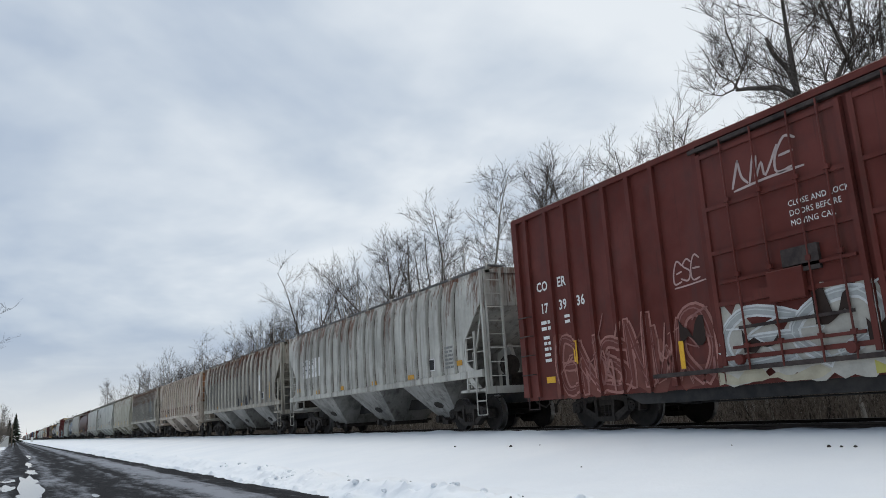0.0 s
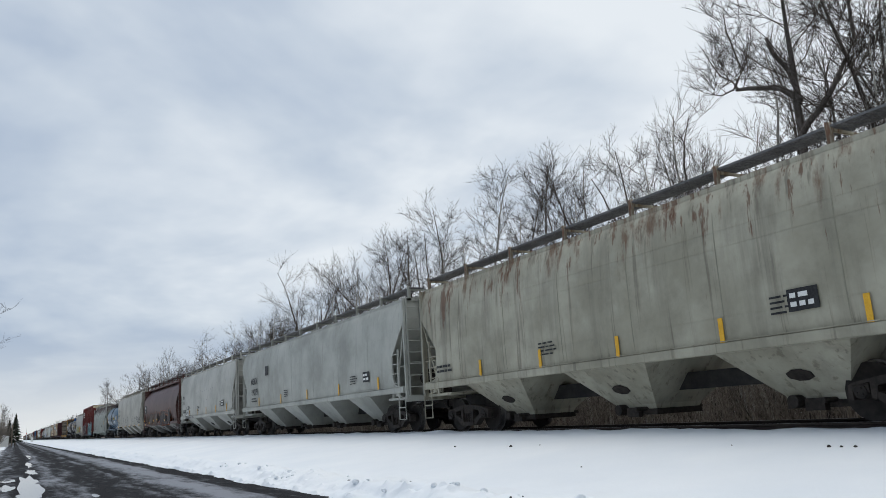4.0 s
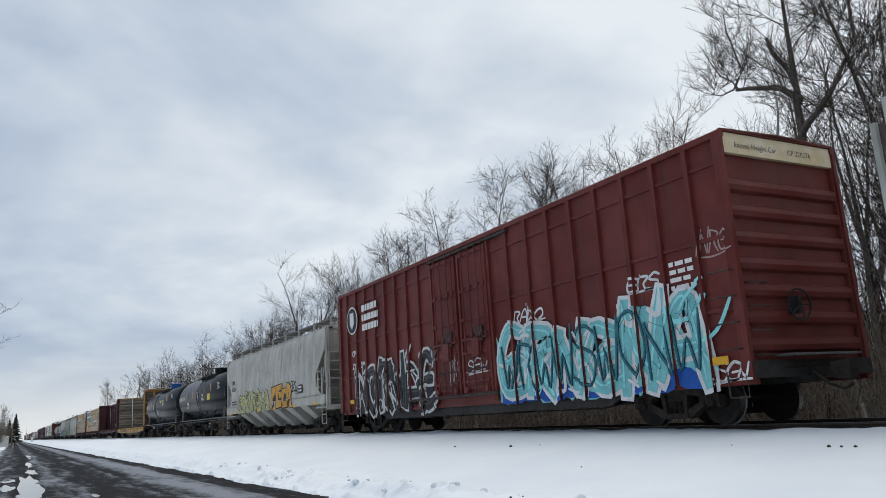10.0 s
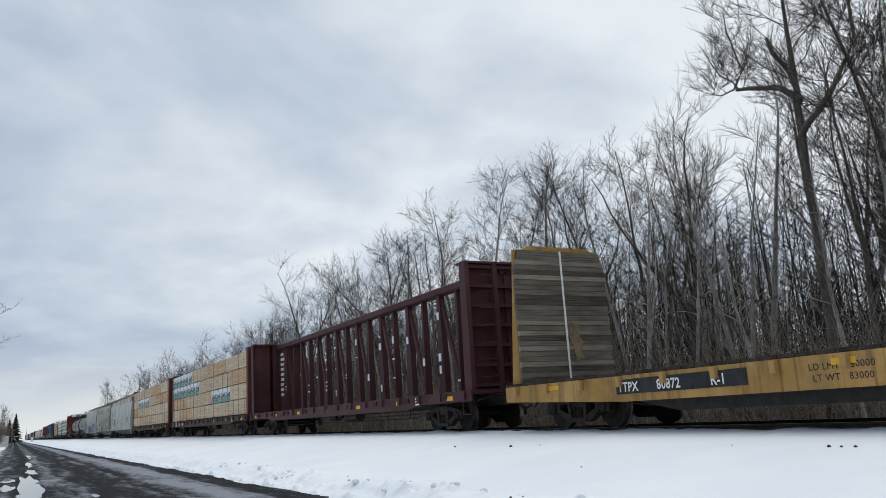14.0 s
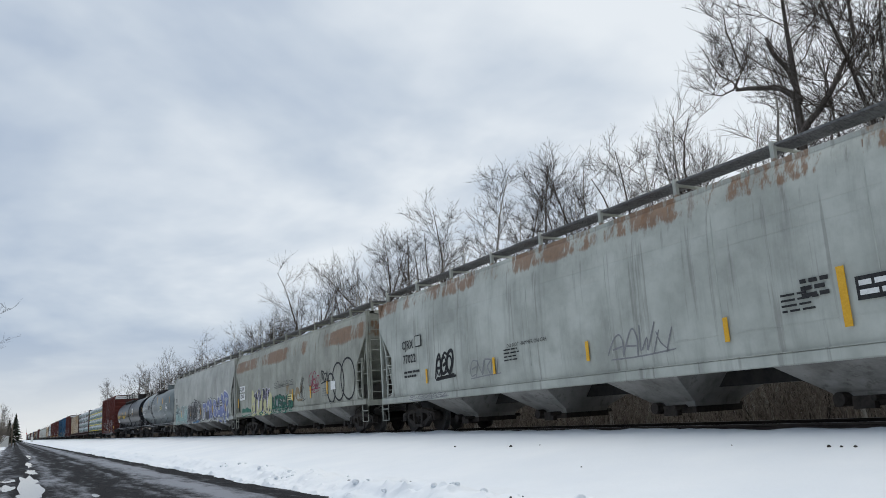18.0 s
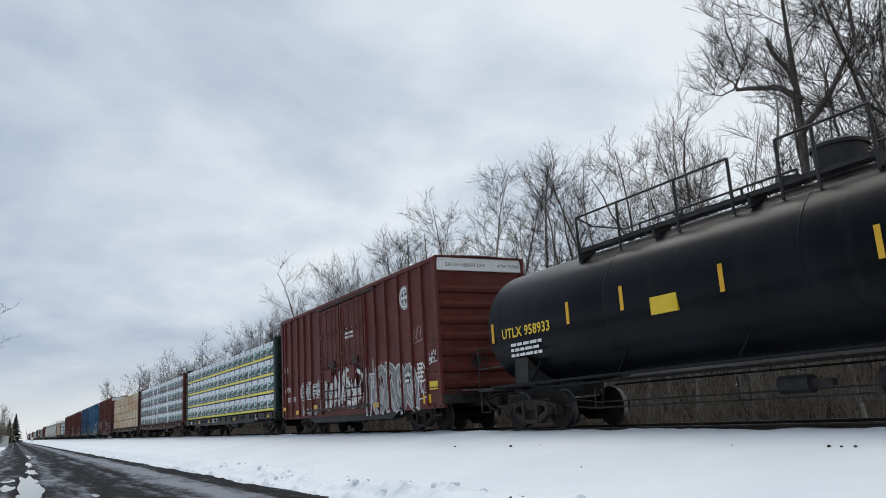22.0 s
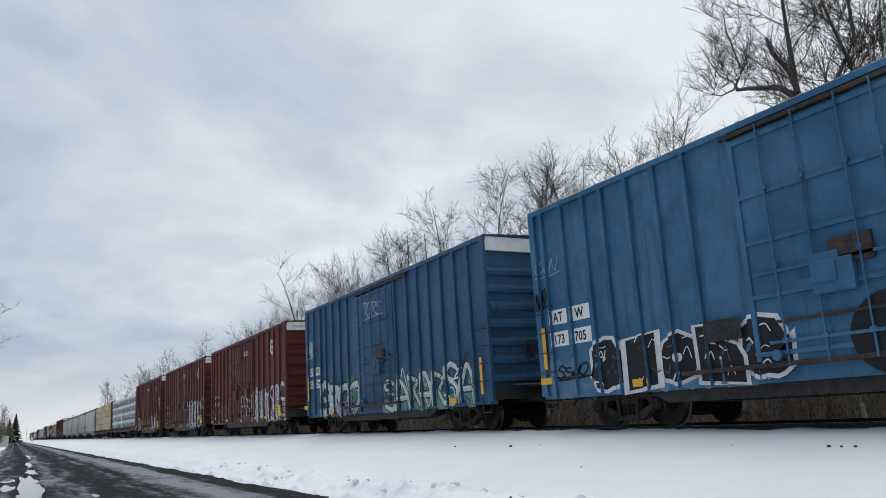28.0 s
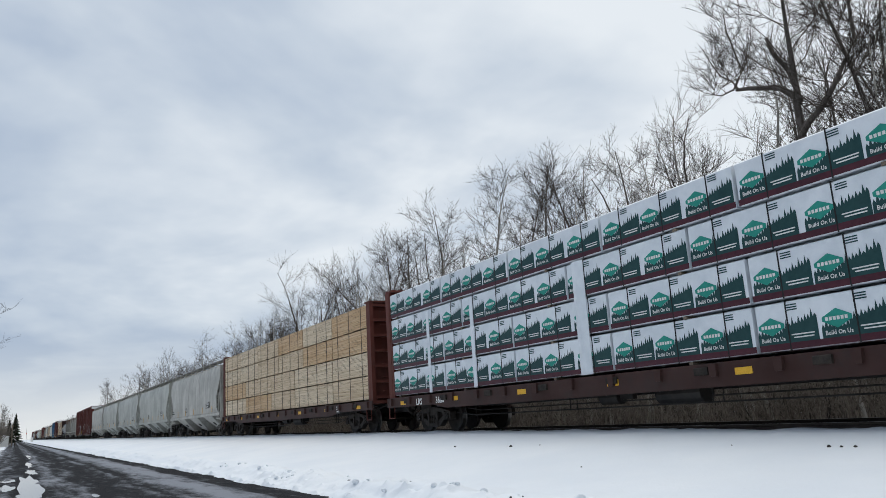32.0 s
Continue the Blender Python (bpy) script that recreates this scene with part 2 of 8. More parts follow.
def snow_material():
    m, nodes, links, b = material("packed_snow", 0.55)
    nt = m.node_tree
    vec = coords(nt)
    n1, n2 = nnoise(nt, vec, 0.35, 5.0), nnoise(nt, vec, 9.0, 6.0, 0.7)
    links.new(nmix(nt, nramp(nt, n1, 0.3, 0.7), (0.72, 0.765, 0.815), (0.78, 0.815, 0.85)), b.inputs["Base Color"])
    b.inputs["Subsurface Weight"].default_value = 0.0
    nbump(nt, nmath(nt, "ADD", nmath(nt, "MULTIPLY", n2, 0.25), n1), b, 0.35, 0.10)
    return m


def nramp_lin(nt, fac, lo, hi):
    n = nt.nodes.new("ShaderNodeMapRange")
    n.inputs["From Min"].default_value, n.inputs["From Max"].default_value = lo, hi
    nt.links.new(fac, n.inputs["Value"])
    return n.outputs[0]


ROAD_BASE, RELIEF = ROAD_Z - 0.012, 0.045
LANES = [(-3.0, 0.95), (-1.6, 0.75), (-0.6, 0.36), (-0.1, 0.34), (0.2, 0.10), (0.6, 0.06), (0.85, 0.40), (1.15, 0.50), (1.45, 0.26), (1.9, 0.08), (2.3, 0.16), (2.55, 0.40), (2.75, 0.10),
         (3.05, 0.52), (3.4, 0.82), (3.8, 0.62), (3.98, 0.18), (4.3, 0.04), (4.8, 0.08), (5.2, 0.2)]


def slush(x, y):
    """How much slush lies on the road: bare wheel tracks, ridges between them."""
    yy = y + 0.16 * noise.noise((x * 0.09, y * 0.3, 7.0))
    for (a, u), (b, w) in zip(LANES, LANES[1:]):
        if yy <= b:
            break
    t = max(0.0, min(1.0, (yy - a) / (b - a)))
    h = u + (w - u) * t
    return h + 0.34 * noise.noise((x * 0.22, y * 2.6, 1.0)) + 0.26 * noise.noise((x * 0.8, y * 4.5, 4.0)) + 0.16 * noise.noise((x * 2.4, y * 7.0, 8.0))


def road_material():
    """Wet asphalt, dark where it is bare, grey where slush stands up from it, white where snow is left."""
    m, nodes, links, b = material("slushy_road", 0.9)
    b.inputs["Specular IOR Level"].default_value = 0.06
    nt = m.node_tree
    vec = coords(nt)
    sp = nodes.new("ShaderNodeSeparateXYZ")
    links.new(vec, sp.inputs[0])
    gr = nnoise(nt, vec, 5.0, 7.0, 0.75, (0.35, 1.5, 1.0))
    gr2 = nnoise(nt, vec, 22.0, 4.0, 0.7, (0.5, 1.0, 1.0))
    h = nramp_lin(nt, sp.outputs["Z"], ROAD_BASE, ROAD_BASE + RELIEF)
    f = nmath(nt, "ADD", h, nmath(nt, "ADD", nmath(nt, "MULTIPLY", nmath(nt, "SUBTRACT", gr, 0.5), 1.1), nmath(nt, "MULTIPLY", nmath(nt, "SUBTRACT", gr2, 0.5), 0.5)))
    col = nmix(nt, nramp(nt, f, 0.12, 0.85), (0.016, 0.017, 0.020), (0.23, 0.247, 0.28))
    left = nramp(nt, sp.outputs["Y"], 0.5, -1.8)
    white = nramp(nt, nmath(nt, "ADD", f, nmath(nt, "MULTIPLY", left, 0.35)), 0.86, 1.0)
    white = nmath(nt, "MULTIPLY", white, nramp(nt, sp.outputs["Y"], 1.6, 0.3))
    col = nmix(nt, white, col, (0.72, 0.76, 0.82))
    links.new(col, b.inputs["Base Color"])
    nbump(nt, nmath(nt, "ADD", gr, nmath(nt, "MULTIPLY", gr2, 0.5)), b, 0.8, 0.03)
    return m


M_SNOW, M_ROAD = snow_material(), road_material()
M_LITTER = grained("leaf_litter", (0.040, 0.032, 0.026), (0.16, 0.135, 0.115), 3.0, 0.9, 0, None, 0, 0.6, 0.08)
M_BALLAST = grained("dark_ballast", (0.010, 0.009, 0.009), (0.040, 0.036, 0.033), 22.0, 0.9, 0, None, 0, 0.9, 0.04)


def steps(edges):
    out = []
    for a, c, d in edges:
        n = max(1, round((c - a) / d))
        out += [a + (c - a) * i / n for i in range(n)]
    return out + [edges[-1][1]]


def ground_z(x, y):
    """Road level, a ploughed bank at its edge, a snow slope up to the track and the wood's floor behind it."""
    e = y - ROAD_EDGE
    wav = noise.noise((x * 0.35, y * 0.8, 2.0)) * 0.5 + noise.noise((x * 1.3, y * 1.5, 5.0)) * 0.3
    if y < -1.2:
        t = min(1.0, (-1.2 - y + 0.5 * wav) / 1.4)
        return ROAD_Z - 0.02 + max(0.0, t) * (0.14 + 0.08 * wav)
    if e < -0.25 - 0.2 * wav:
        return ROAD_Z - 0.02
    t = max(0.0, min(1.0, e / 6.5))
    brow = max(-0.09, min(0.0, -0.05 - 0.006 * (x + 12.0)))
    slope = ROAD_Z + (t ** 0.85) * (brow - ROAD_Z)
    bank = 0.16 * math.exp(-((e - 0.35 - 0.25 * wav) / 0.42) ** 2) * (0.9 + 1.2 * wav)
    lumps = (0.10 * max(0.0, noise.noise((x * 2.1, y * 2.3, 9.0))) + 0.07 * max(0.0, noise.noise((x * 5.1, y * 5.3, 3.0)))) * math.exp(-max(0, e - 0.2) / 1.1)
    lumps += (0.050 * noise.noise((x * 7.5, y * 8.5, 6.0)) + 0.035 * noise.noise((x * 14.0, y * 15.0, 1.0))) * math.exp(-max(0, e - 0.3) / 0.55)
    z = slope + bank + lumps + 0.012 * noise.noise((x * 0.6, y * 0.6, 0)) * (1 if e < 5 else 0)
    if y > 11.1:
        z += 0.035 * noise.noise((x * 1.1, 3.0, y)) + 0.015 * noise.noise((x * 4.0, 7.0, y))
    if y > 11.41:
        z = -0.2
    if y > 14.0:
        z = -0.145 - 0.055 * min(y - 14.0, 8.0) + 0.05 * wav
    return z


def sheet(name, xs, ys, zf, mat, label, category):
    s = Shape()
    s.v = [(x, y, zf(x, y)) for x in xs for y in ys]
    n = len(ys)
    s.f = [(i * n + j, (i + 1) * n + j, (i + 1) * n + j + 1, i * n + j + 1) for i in range(len(xs) - 1) for j in range(n - 1)]
    ob = new(name, s.mesh(name, mat, True))
    return tagged(ob, label, category, kind="structure")


GX = steps([(-3000, -200, 200), (-200, -60, 4), (-60, -30, 0.8), (-30, -18, 0.16), (-18, -5, 0.075), (-5, 6, 0.5), (6, 30, 2), (30, 3000, 300)])
GY = steps([(-3000, -100, 400), (-100, -6, 8), (-6, 4.0, 0.5), (4.0, 4.4, 0.2), (4.4, 6.0, 0.065), (6.0, 7.0, 0.2), (7.0, 11.0, 0.4), (11.0, 11.5, 0.1), (11.5, 16.0, 0.9), (16.0, 60.0, 4.0), (60.0, 3000, 400)])
sheet("ground", GX, GY, ground_z, M_SNOW, "fresh white snow banked between the road and the track", "snow")
sheet("road", steps([(-1500, -120, 60), (-120, -45, 0.8), (-45, -8, 0.2), (-8, 8, 1.0), (8, 200, 40)]), steps([(-2.9, -0.6, 0.23), (-0.6, 5.2, 0.07)]),
      lambda x, y: ROAD_BASE + RELIEF * max(-0.1, slush(x, y)), M_ROAD, "wet dark asphalt road with grey slush and wheel tracks", "road")
sheet("forest_floor", steps([(-900, -200, 50), (-200, 60, 4)]), steps([(15.2, 90, 3.0), (90, 500, 60)]),
      lambda x, y: ground_z(x, y) + 0.03 + 0.10 * noise.noise((x * 0.3, y * 0.3, 4)), M_LITTER, "brown leaf litter under the trees beside the track", "forest floor")
sheet("track_bed", steps([(-1500, -60, 60), (-60, 30, 2.0), (30, 200, 40)]), steps([(11.36, 13.6, 0.28)]),
      lambda x, y: -0.128 + 0.012 * noise.noise((x * 3, y * 3, 1)), M_BALLAST, "dark ballast between snow-buried ties", "ballast")

rail_profile = [(-0.075, -0.17), (0.075, -0.17), (0.075, -0.155), (0.012, -0.135), (0.010, -0.045), (0.036, -0.035), (0.036, -0.008), (0.028, 0.0),
                (-0.028, 0.0), (-0.036, -0.008), (-0.036, -0.035), (-0.010, -0.045), (-0.012, -0.135), (-0.075, -0.155)]
for side in (-1, 1):
    rail = new("rail", Shape().prism_x([(TRACK_Y + side * 0.755 + y, z) for y, z in rail_profile], -1500, 200).mesh("rail", M_RAIL))
    tagged(rail, "rusty steel rail with a worn head, half buried in snow", "rail", "rails of the track", "structure")
    head = part("running_surface", Shape().box(-1500, 200, TRACK_Y + side * 0.755 - 0.026, TRACK_Y + side * 0.755 + 0.026, 0.0, 0.002), M_TREAD, rail)

# ties, nearly buried
tie_me = Shape().chunk(-0.11, 0.11, TRACK_Y - 1.30, TRACK_Y + 1.30, -0.30, -0.112, 0.02).mesh("tie", M_TIE)
track = [o for o in scene.objects if o.name == "track_bed"][0]
for i in range(100):
    tie = part("tie", tie_me, M_TIE, track)
    tie.location = (-46 + i * 0.53 + random.uniform(-0.03, 0.03), random.uniform(-0.05, 0.05), random.uniform(-0.01, 0.01))


def water_material():
    m, nodes, links, b = material("melt_water", 0.04)
    b.inputs["Base Color"].default_value = (0.02, 0.022, 0.026, 1)
    b.inputs["Specular IOR Level"].default_value = 0.5
    nbump(m.node_tree, nnoise(m.node_tree, coords(m.node_tree), 3.0, 2.0), b, 0.03, 0.02)
    return m


M_WATER = water_material()
rnd = random.Random(31)
for num, (cx, cy, lx, ly) in enumerate(((-24.0, 0.42, 7.5, 0.30), (-19.0, 0.32, 3.0, 0.24), (-33.5, 0.62, 3.0, 0.20), (-44.0, 0.68, 5.5, 0.16), (-23.5, -0.12, 1.9, 0.22), (-27.6, -0.10, 1.3, 0.25), (-62.0, 0.95, 9.0, 0.16), (-17.8, 1.5, 0.7, 0.08))):
    n = 40
    ring = []
    for k in range(n):
        a = 2 * math.pi * k / n
        r = 0.8 + 0.45 * noise.noise((cx + 1.6 * math.cos(a), cy + 1.6 * math.sin(a), 1.0)) + 0.2 * noise.noise((cx + 5 * math.cos(a), 5 * math.sin(a), 2.0))
        ring.append((cx + lx * r * math.cos(a), cy + ly * r * math.sin(a)))
    s = Shape()
    s.raw([(x, y, ROAD_Z + 0.004 + 0.0005 * num) for x, y in ring] + [(x, y, ROAD_Z - 0.03) for x, y in ring], [tuple(range(n))] + [(i, n + i, n + (i + 1) % n, (i + 1) % n) for i in range(n)])
    tagged(new("puddle", s.mesh("puddle", M_WATER)), "shallow puddle of melt water reflecting the sky", "puddle", "puddles on the road")

# stones and frozen clods lying on the snow
M_CLOD = grained("dark_stone", (0.02, 0.018, 0.016), (0.06, 0.055, 0.05), 14.0, 0.8)
spots = [(-13.8, 9.0, 0.030), (-15.8, 8.8, 0.020), (-13.05, 9.2, 0.014), (-6.88, 9.5, 0.026), (-6.7, 9.5, 0.018), (-6.5, 9.5, 0.022), (-8.5, 9.5, 0.010), (-9.55, 7.45, 0.012), (-13.1, 5.15, 0.035)]
for i in range(9):
    spots.append((-5 - rnd.random() ** 1.5 * 30, 5.05 + rnd.random() ** 2 * 0.9, rnd.uniform(0.008, 0.02)))
for x, y, r in spots:
    s = Shape()
    s.loft([[(rr * math.cos(a) * rnd.uniform(0.8, 1.3), rr * math.sin(a) * rnd.uniform(0.8, 1.1), z) for a in (0, 1.05, 2.1, 3.15, 4.2, 5.25)] for rr, z in ((r * 0.9, -r * 0.6), (r * 1.2, 0.1 * r), (r * 0.5, r * 0.9))])
    ob = tagged(new("stone", s.mesh("stone", M_CLOD)), "small dark stone lying on the snow", "stone", "stones on the snow")
    ob.location = (x, y, ground_z(x, y) + r * 0.3)
M_LUMP = M_SNOW
for i in range(34):
    x, y = -4 - rnd.random() ** 1.3 * 18, ROAD_EDGE + rnd.uniform(-0.15, 0.6)
    r = rnd.uniform(0.02, 0.05)
    s = Shape()
    s.loft([[(rr * r * math.cos(a) * rnd.uniform(0.75, 1.25), rr * r * math.sin(a) * rnd.uniform(0.75, 1.25), z * r) for a in [0.785 * k for k in range(8)]] for rr, z in ((0.8, -0.7), (1.1, -0.1), (0.9, 0.5), (0.4, 0.85))])
    ob = tagged(new("snow_lump", s.mesh("snow_lump", M_LUMP, True)), "clod of ploughed snow at the road's edge", "snow lump", "clods of ploughed snow")
    ob.location = (x, y, ground_z(x, y) + r * 0.3)

# ---- running gear, shared by all cars ----
WHEEL_R, LEADING, TRAILING, CARS = 0.457, [], [], []


def revolve_y(profile, n=24):
    """Rings round the y axis from (y, radius) pairs."""
    return [[(r * math.cos(2 * math.pi * k / n), y, r * math.sin(2 * math.pi * k / n)) for k in range(n)] for y, r in profile]


def make_wheelset():
    s = Shape()
    s.loft(revolve_y([(-1.06, 0.06), (-1.06, 0.085), (-0.98, 0.085), (-0.90, 0.075), (0.90, 0.075), (0.98, 0.085), (1.06, 0.085), (1.06, 0.06)], 8))
    for q in (-1, 1):
        s.loft(revolve_y([(q * 0.88, 0.14), (q * 0.80, 0.16), (q * 0.80, 0.30), (q * 0.85, 0.39), (q * 0.855, WHEEL_R - 0.006),
                          (q * 0.73, WHEEL_R), (q * 0.725, WHEEL_R + 0.026), (q * 0.70, WHEEL_R + 0.022), (q * 0.70, 0.38)], 18))
        s.disc_y(0, 0, q * 1.16, q * 1.05, 0.105, 10)
        for k in range(3):
            a = 2 * math.pi * k / 3
            s.disc_y(0.055 * math.cos(a), 0.055 * math.sin(a), q * 1.18, q * 1.155, 0.018, 6)
    me = s.mesh("wheelset", M_WHEEL, True)
    me.materials.append(M_TREAD)
    for p in me.polygons:
        if all(math.hypot(me.vertices[k].co.x, me.vertices[k].co.z) > 0.44 for k in p.vertices):
            p.material_index = 1
    return me


def make_side_frame():
    s = Shape()
    for q in (-1, 1):
        s.prism_y([(q * 0.20, 0.72), (q * 0.55, 0.68), (q * 1.02, 0.60), (q * 1.10, 0.56), (q * 1.10, 0.36), (q * 1.03, 0.34), (q * 1.03, 0.55), (q * 0.74, 0.60),
                   (q * 0.74, 0.36), (q * 0.66, 0.34), (q * 0.62, 0.54), (q * 0.50, 0.57), (q * 0.20, 0.60)], -0.10, 0.10)
        s.prism_y([(q * 0.66, 0.46), (q * 0.66, 0.34), (q * 0.40, 0.17), (q * 0.26, 0.17), (q * 0.26, 0.29)], -0.09, 0.09)
        s.prism_y([(q * 0.34, 0.60), (q * 0.24, 0.60), (q * 0.22, 0.25), (q * 0.30, 0.25)], -0.11, 0.11)
        s.chunk(q * 0.89 - 0.13, q * 0.89 + 0.13, -0.11, 0.13, 0.44, 0.585, 0.03)
    s.box(-0.32, 0.32, -0.12, 0.12, 0.15, 0.25)
    s.box(-0.22, 0.22, -0.09, 0.09, 0.60, 0.72)
    return s.mesh("side_frame", M_STEEL)


def make_springs():
    s = Shape()
    for cx in (-0.19, -0.065, 0.065, 0.19):
        rings = []
        for i in range(11):
            rings.append([(cx + (0.058 if i % 2 else 0.044) * math.cos(math.pi * k / 2.5), (0.058 if i % 2 else 0.044) * math.sin(math.pi * k / 2.5), 0.25 + 0.23 * i / 10) for k in range(5)])
        s.loft(rings)
    return s.mesh("spring_pack", M_STEEL)


def make_bolster():
    s = Shape()
    s.prism_x([(-1.10, 0.48), (1.10, 0.48), (1.10, 0.60), (0.5, 0.70), (-0.5, 0.70), (-1.10, 0.60)], -0.21, 0.21)
    for q in (-1, 1):
        s.box(q * 0.30 - 0.05, q * 0.30 + 0.05, -0.75, 0.75, 0.38, 0.50)
        for w in (-1, 1):
            s.box(q * 0.39 - 0.04, q * 0.39 + 0.05, w * 0.78 - 0.06, w * 0.78 + 0.06, 0.30, 0.62)
    return s.mesh("truck", M_STEEL)


ME_WHEELSET, ME_SIDE, ME_SPRING, ME_BOLSTER = make_wheelset(), make_side_frame(), make_springs(), make_bolster()


def make_coupler(q):
    s = Shape()
    s.box(0, q * 0.55, -0.09, 0.09, 0.74, 0.93)
    s.prism_x([(-0.15, 0.70), (0.15, 0.70), (0.15, 0.98), (-0.15, 0.98)], q * 0.5, q * 0.68)
    s.box(q * 0.66, q * 0.86, -0.16, -0.05, 0.68, 1.00)
    s.box(q * 0.66, q * 0.80, 0.03, 0.16, 0.68, 1.00)
    s.tube([(q * 0.25, -0.28, 0.86), (q * 0.55, -0.30, 0.62), (q * 0.75, -0.22, 0.52), (q * 0.84, -0.10, 0.60)], 0.026, 6)
    s.tube([(q * 0.12, -1.35, 0.80), (q * 0.14, -0.9, 0.92), (q * 0.16, -0.3, 0.94), (q * 0.35, -0.1, 1.02)], 0.016, 5)
    return s.mesh("coupler", M_STEEL)


ME_COUPLER = {q: make_coupler(q) for q in (-1, 1)}


def running_gear(car, half, tc, sill_z=0.80, reach=0.45, rigging=True, through_sill=True):
    """Two trucks at tc from the middle, couplers and a centre sill."""
    for q in (-1, 1):
        tr = part("truck", ME_BOLSTER, M_STEEL, car)
        tr.location.x = q * tc
        for w in (-1, 1):
            sf = part("side_frame", ME_SIDE, M_STEEL, tr)
            sf.location.y = w * 1.03
            sp = part("spring_pack", ME_SPRING, M_STEEL, tr)
            sp.location.y = w * 1.03
            ws = part("wheelset", ME_WHEELSET, M_WHEEL, tr)
            ws.location = (w * 0.89, 0, WHEEL_R)
            (LEADING if w > 0 else TRAILING).append(ws)
        cp = part("coupler", ME_COUPLER[q], M_STEEL, car)
        cp.location.x = q * (half + reach - 0.55)
    if rigging:
        s = Shape()
        for y, z in ((-1.0, 0.44), (-0.75, 0.56)):
            s.tube([(-tc + 1.3, y, z + 0.1), (-tc + 2.2, y, z), (tc - 2.2, y, z - 0.02), (tc - 1.3, y, z + 0.08)], 0.016, 5)
        for i in range(4):
            x = -tc + 2.4 + (2 * tc - 4.8) * i / 3
            s.tube([(x, -1.0, 0.85), (x, -1.02, 0.42), (x + 0.25, -1.02, 0.42), (x + 0.25, -1.0, 0.85)], 0.018, 5)
        part("brake_rigging", s, M_BLACK, car)
        part("air_reservoir", Shape().tube([(0.6, -0.78, 0.62), (0.68, -0.78, 0.62), (1.7, -0.78, 0.62), (1.78, -0.78, 0.62)], 0.2, 12), M_BLACK, car)
        part("brake_cylinder", Shape().tube([(-1.3, -0.7, 0.64), (-0.7, -0.7, 0.64)], 0.16, 10).box(-0.7, -0.3, -0.76, -0.64, 0.58, 0.7), M_BLACK, car)
    if through_sill:
        part("centre_sill", Shape().box(-half - 0.1, half + 0.1, -0.17, 0.17, sill_z - 0.12, sill_z + 0.22), M_BLACK, car)


def ladder_shape(x0, x1, y, z0, z1, rungs, out=-0.07, stiles=True):
    s = Shape()
    if stiles:
        for x in (x0, x1):
            s.box(x - 0.03, x + 0.03, y + out, y + out + 0.05, z0, z1)
    for i in range(rungs):
        z = z0 + (z1 - z0) * (i + 0.5) / rungs
        s.tube([(x0, y, z), (x0, y + out, z), (x1, y + out, z), (x1, y, z)], 0.014, 5)
    return s


RUNGS = {}


def rungs(parent, x, y0, y1, z0, z1, n, out, mat):
    """Grab irons up an end wall, one part each."""
    key = (round(y0, 2), round(y1, 2), round(out, 2), mat.name)
    if key not in RUNGS:
        RUNGS[key] = Shape().tube([(0, y0, 0), (out, y0, 0), (out, y1, 0), (0, y1, 0)], 0.014, 5).mesh("grab_iron", mat)
    for i in range(n):
        part("grab_iron", RUNGS[key], mat, parent).location = (x, 0, z0 + (z1 - z0) * (i + 0.5) / n)


def side_rungs(parent, x0, x1, y, z0, z1, n, out, mat):
    key = ("side", round(x1 - x0, 2), round(y, 2), round(out, 2), mat.name)
    if key not in RUNGS:
        RUNGS[key] = Shape().tube([(0, y, 0), (0, y + out, 0), (x1 - x0, y + out, 0), (x1 - x0, y, 0)], 0.014, 5).mesh("grab_iron", mat)
    for i in range(n):
        part("grab_iron", RUNGS[key], mat, parent).location = (x0, 0, z0 + (z1 - z0) * (i + 0.5) / n)


def stirrup_shape(x0, x1, y, z0, z1):
    return Shape().tube([(x0, y, z1), (x0, y, z0), (x1, y, z0), (x1, y, z1)], 0.02, 5)


def start_car(name, label, R, L):
    car = thing(name, label, name.replace("_", " "), "cars of the freight train", m=pose((R + L) / 2, TRACK_Y, 0))
    CARS.append((car, (R + L) / 2))
    return car


# ---- sprayed lettering on the sides ----


def clip_x(poly, a, b):
    for edge, keep in ((a, 1), (b, -1)):
        out = []
        for i, p in enumerate(poly):
            q = poly[(i + 1) % len(poly)]
            dp, dq = (p[0] - edge) * keep, (q[0] - edge) * keep
            if dp >= 0:
                out.append(p)
            if dp * dq < 0:
                t = dp / (dp - dq)
                out.append((p[0] + (q[0] - p[0]) * t, p[1] + (q[1] - p[1]) * t))
        poly = out
        if len(poly) < 3:
            return []
    return poly


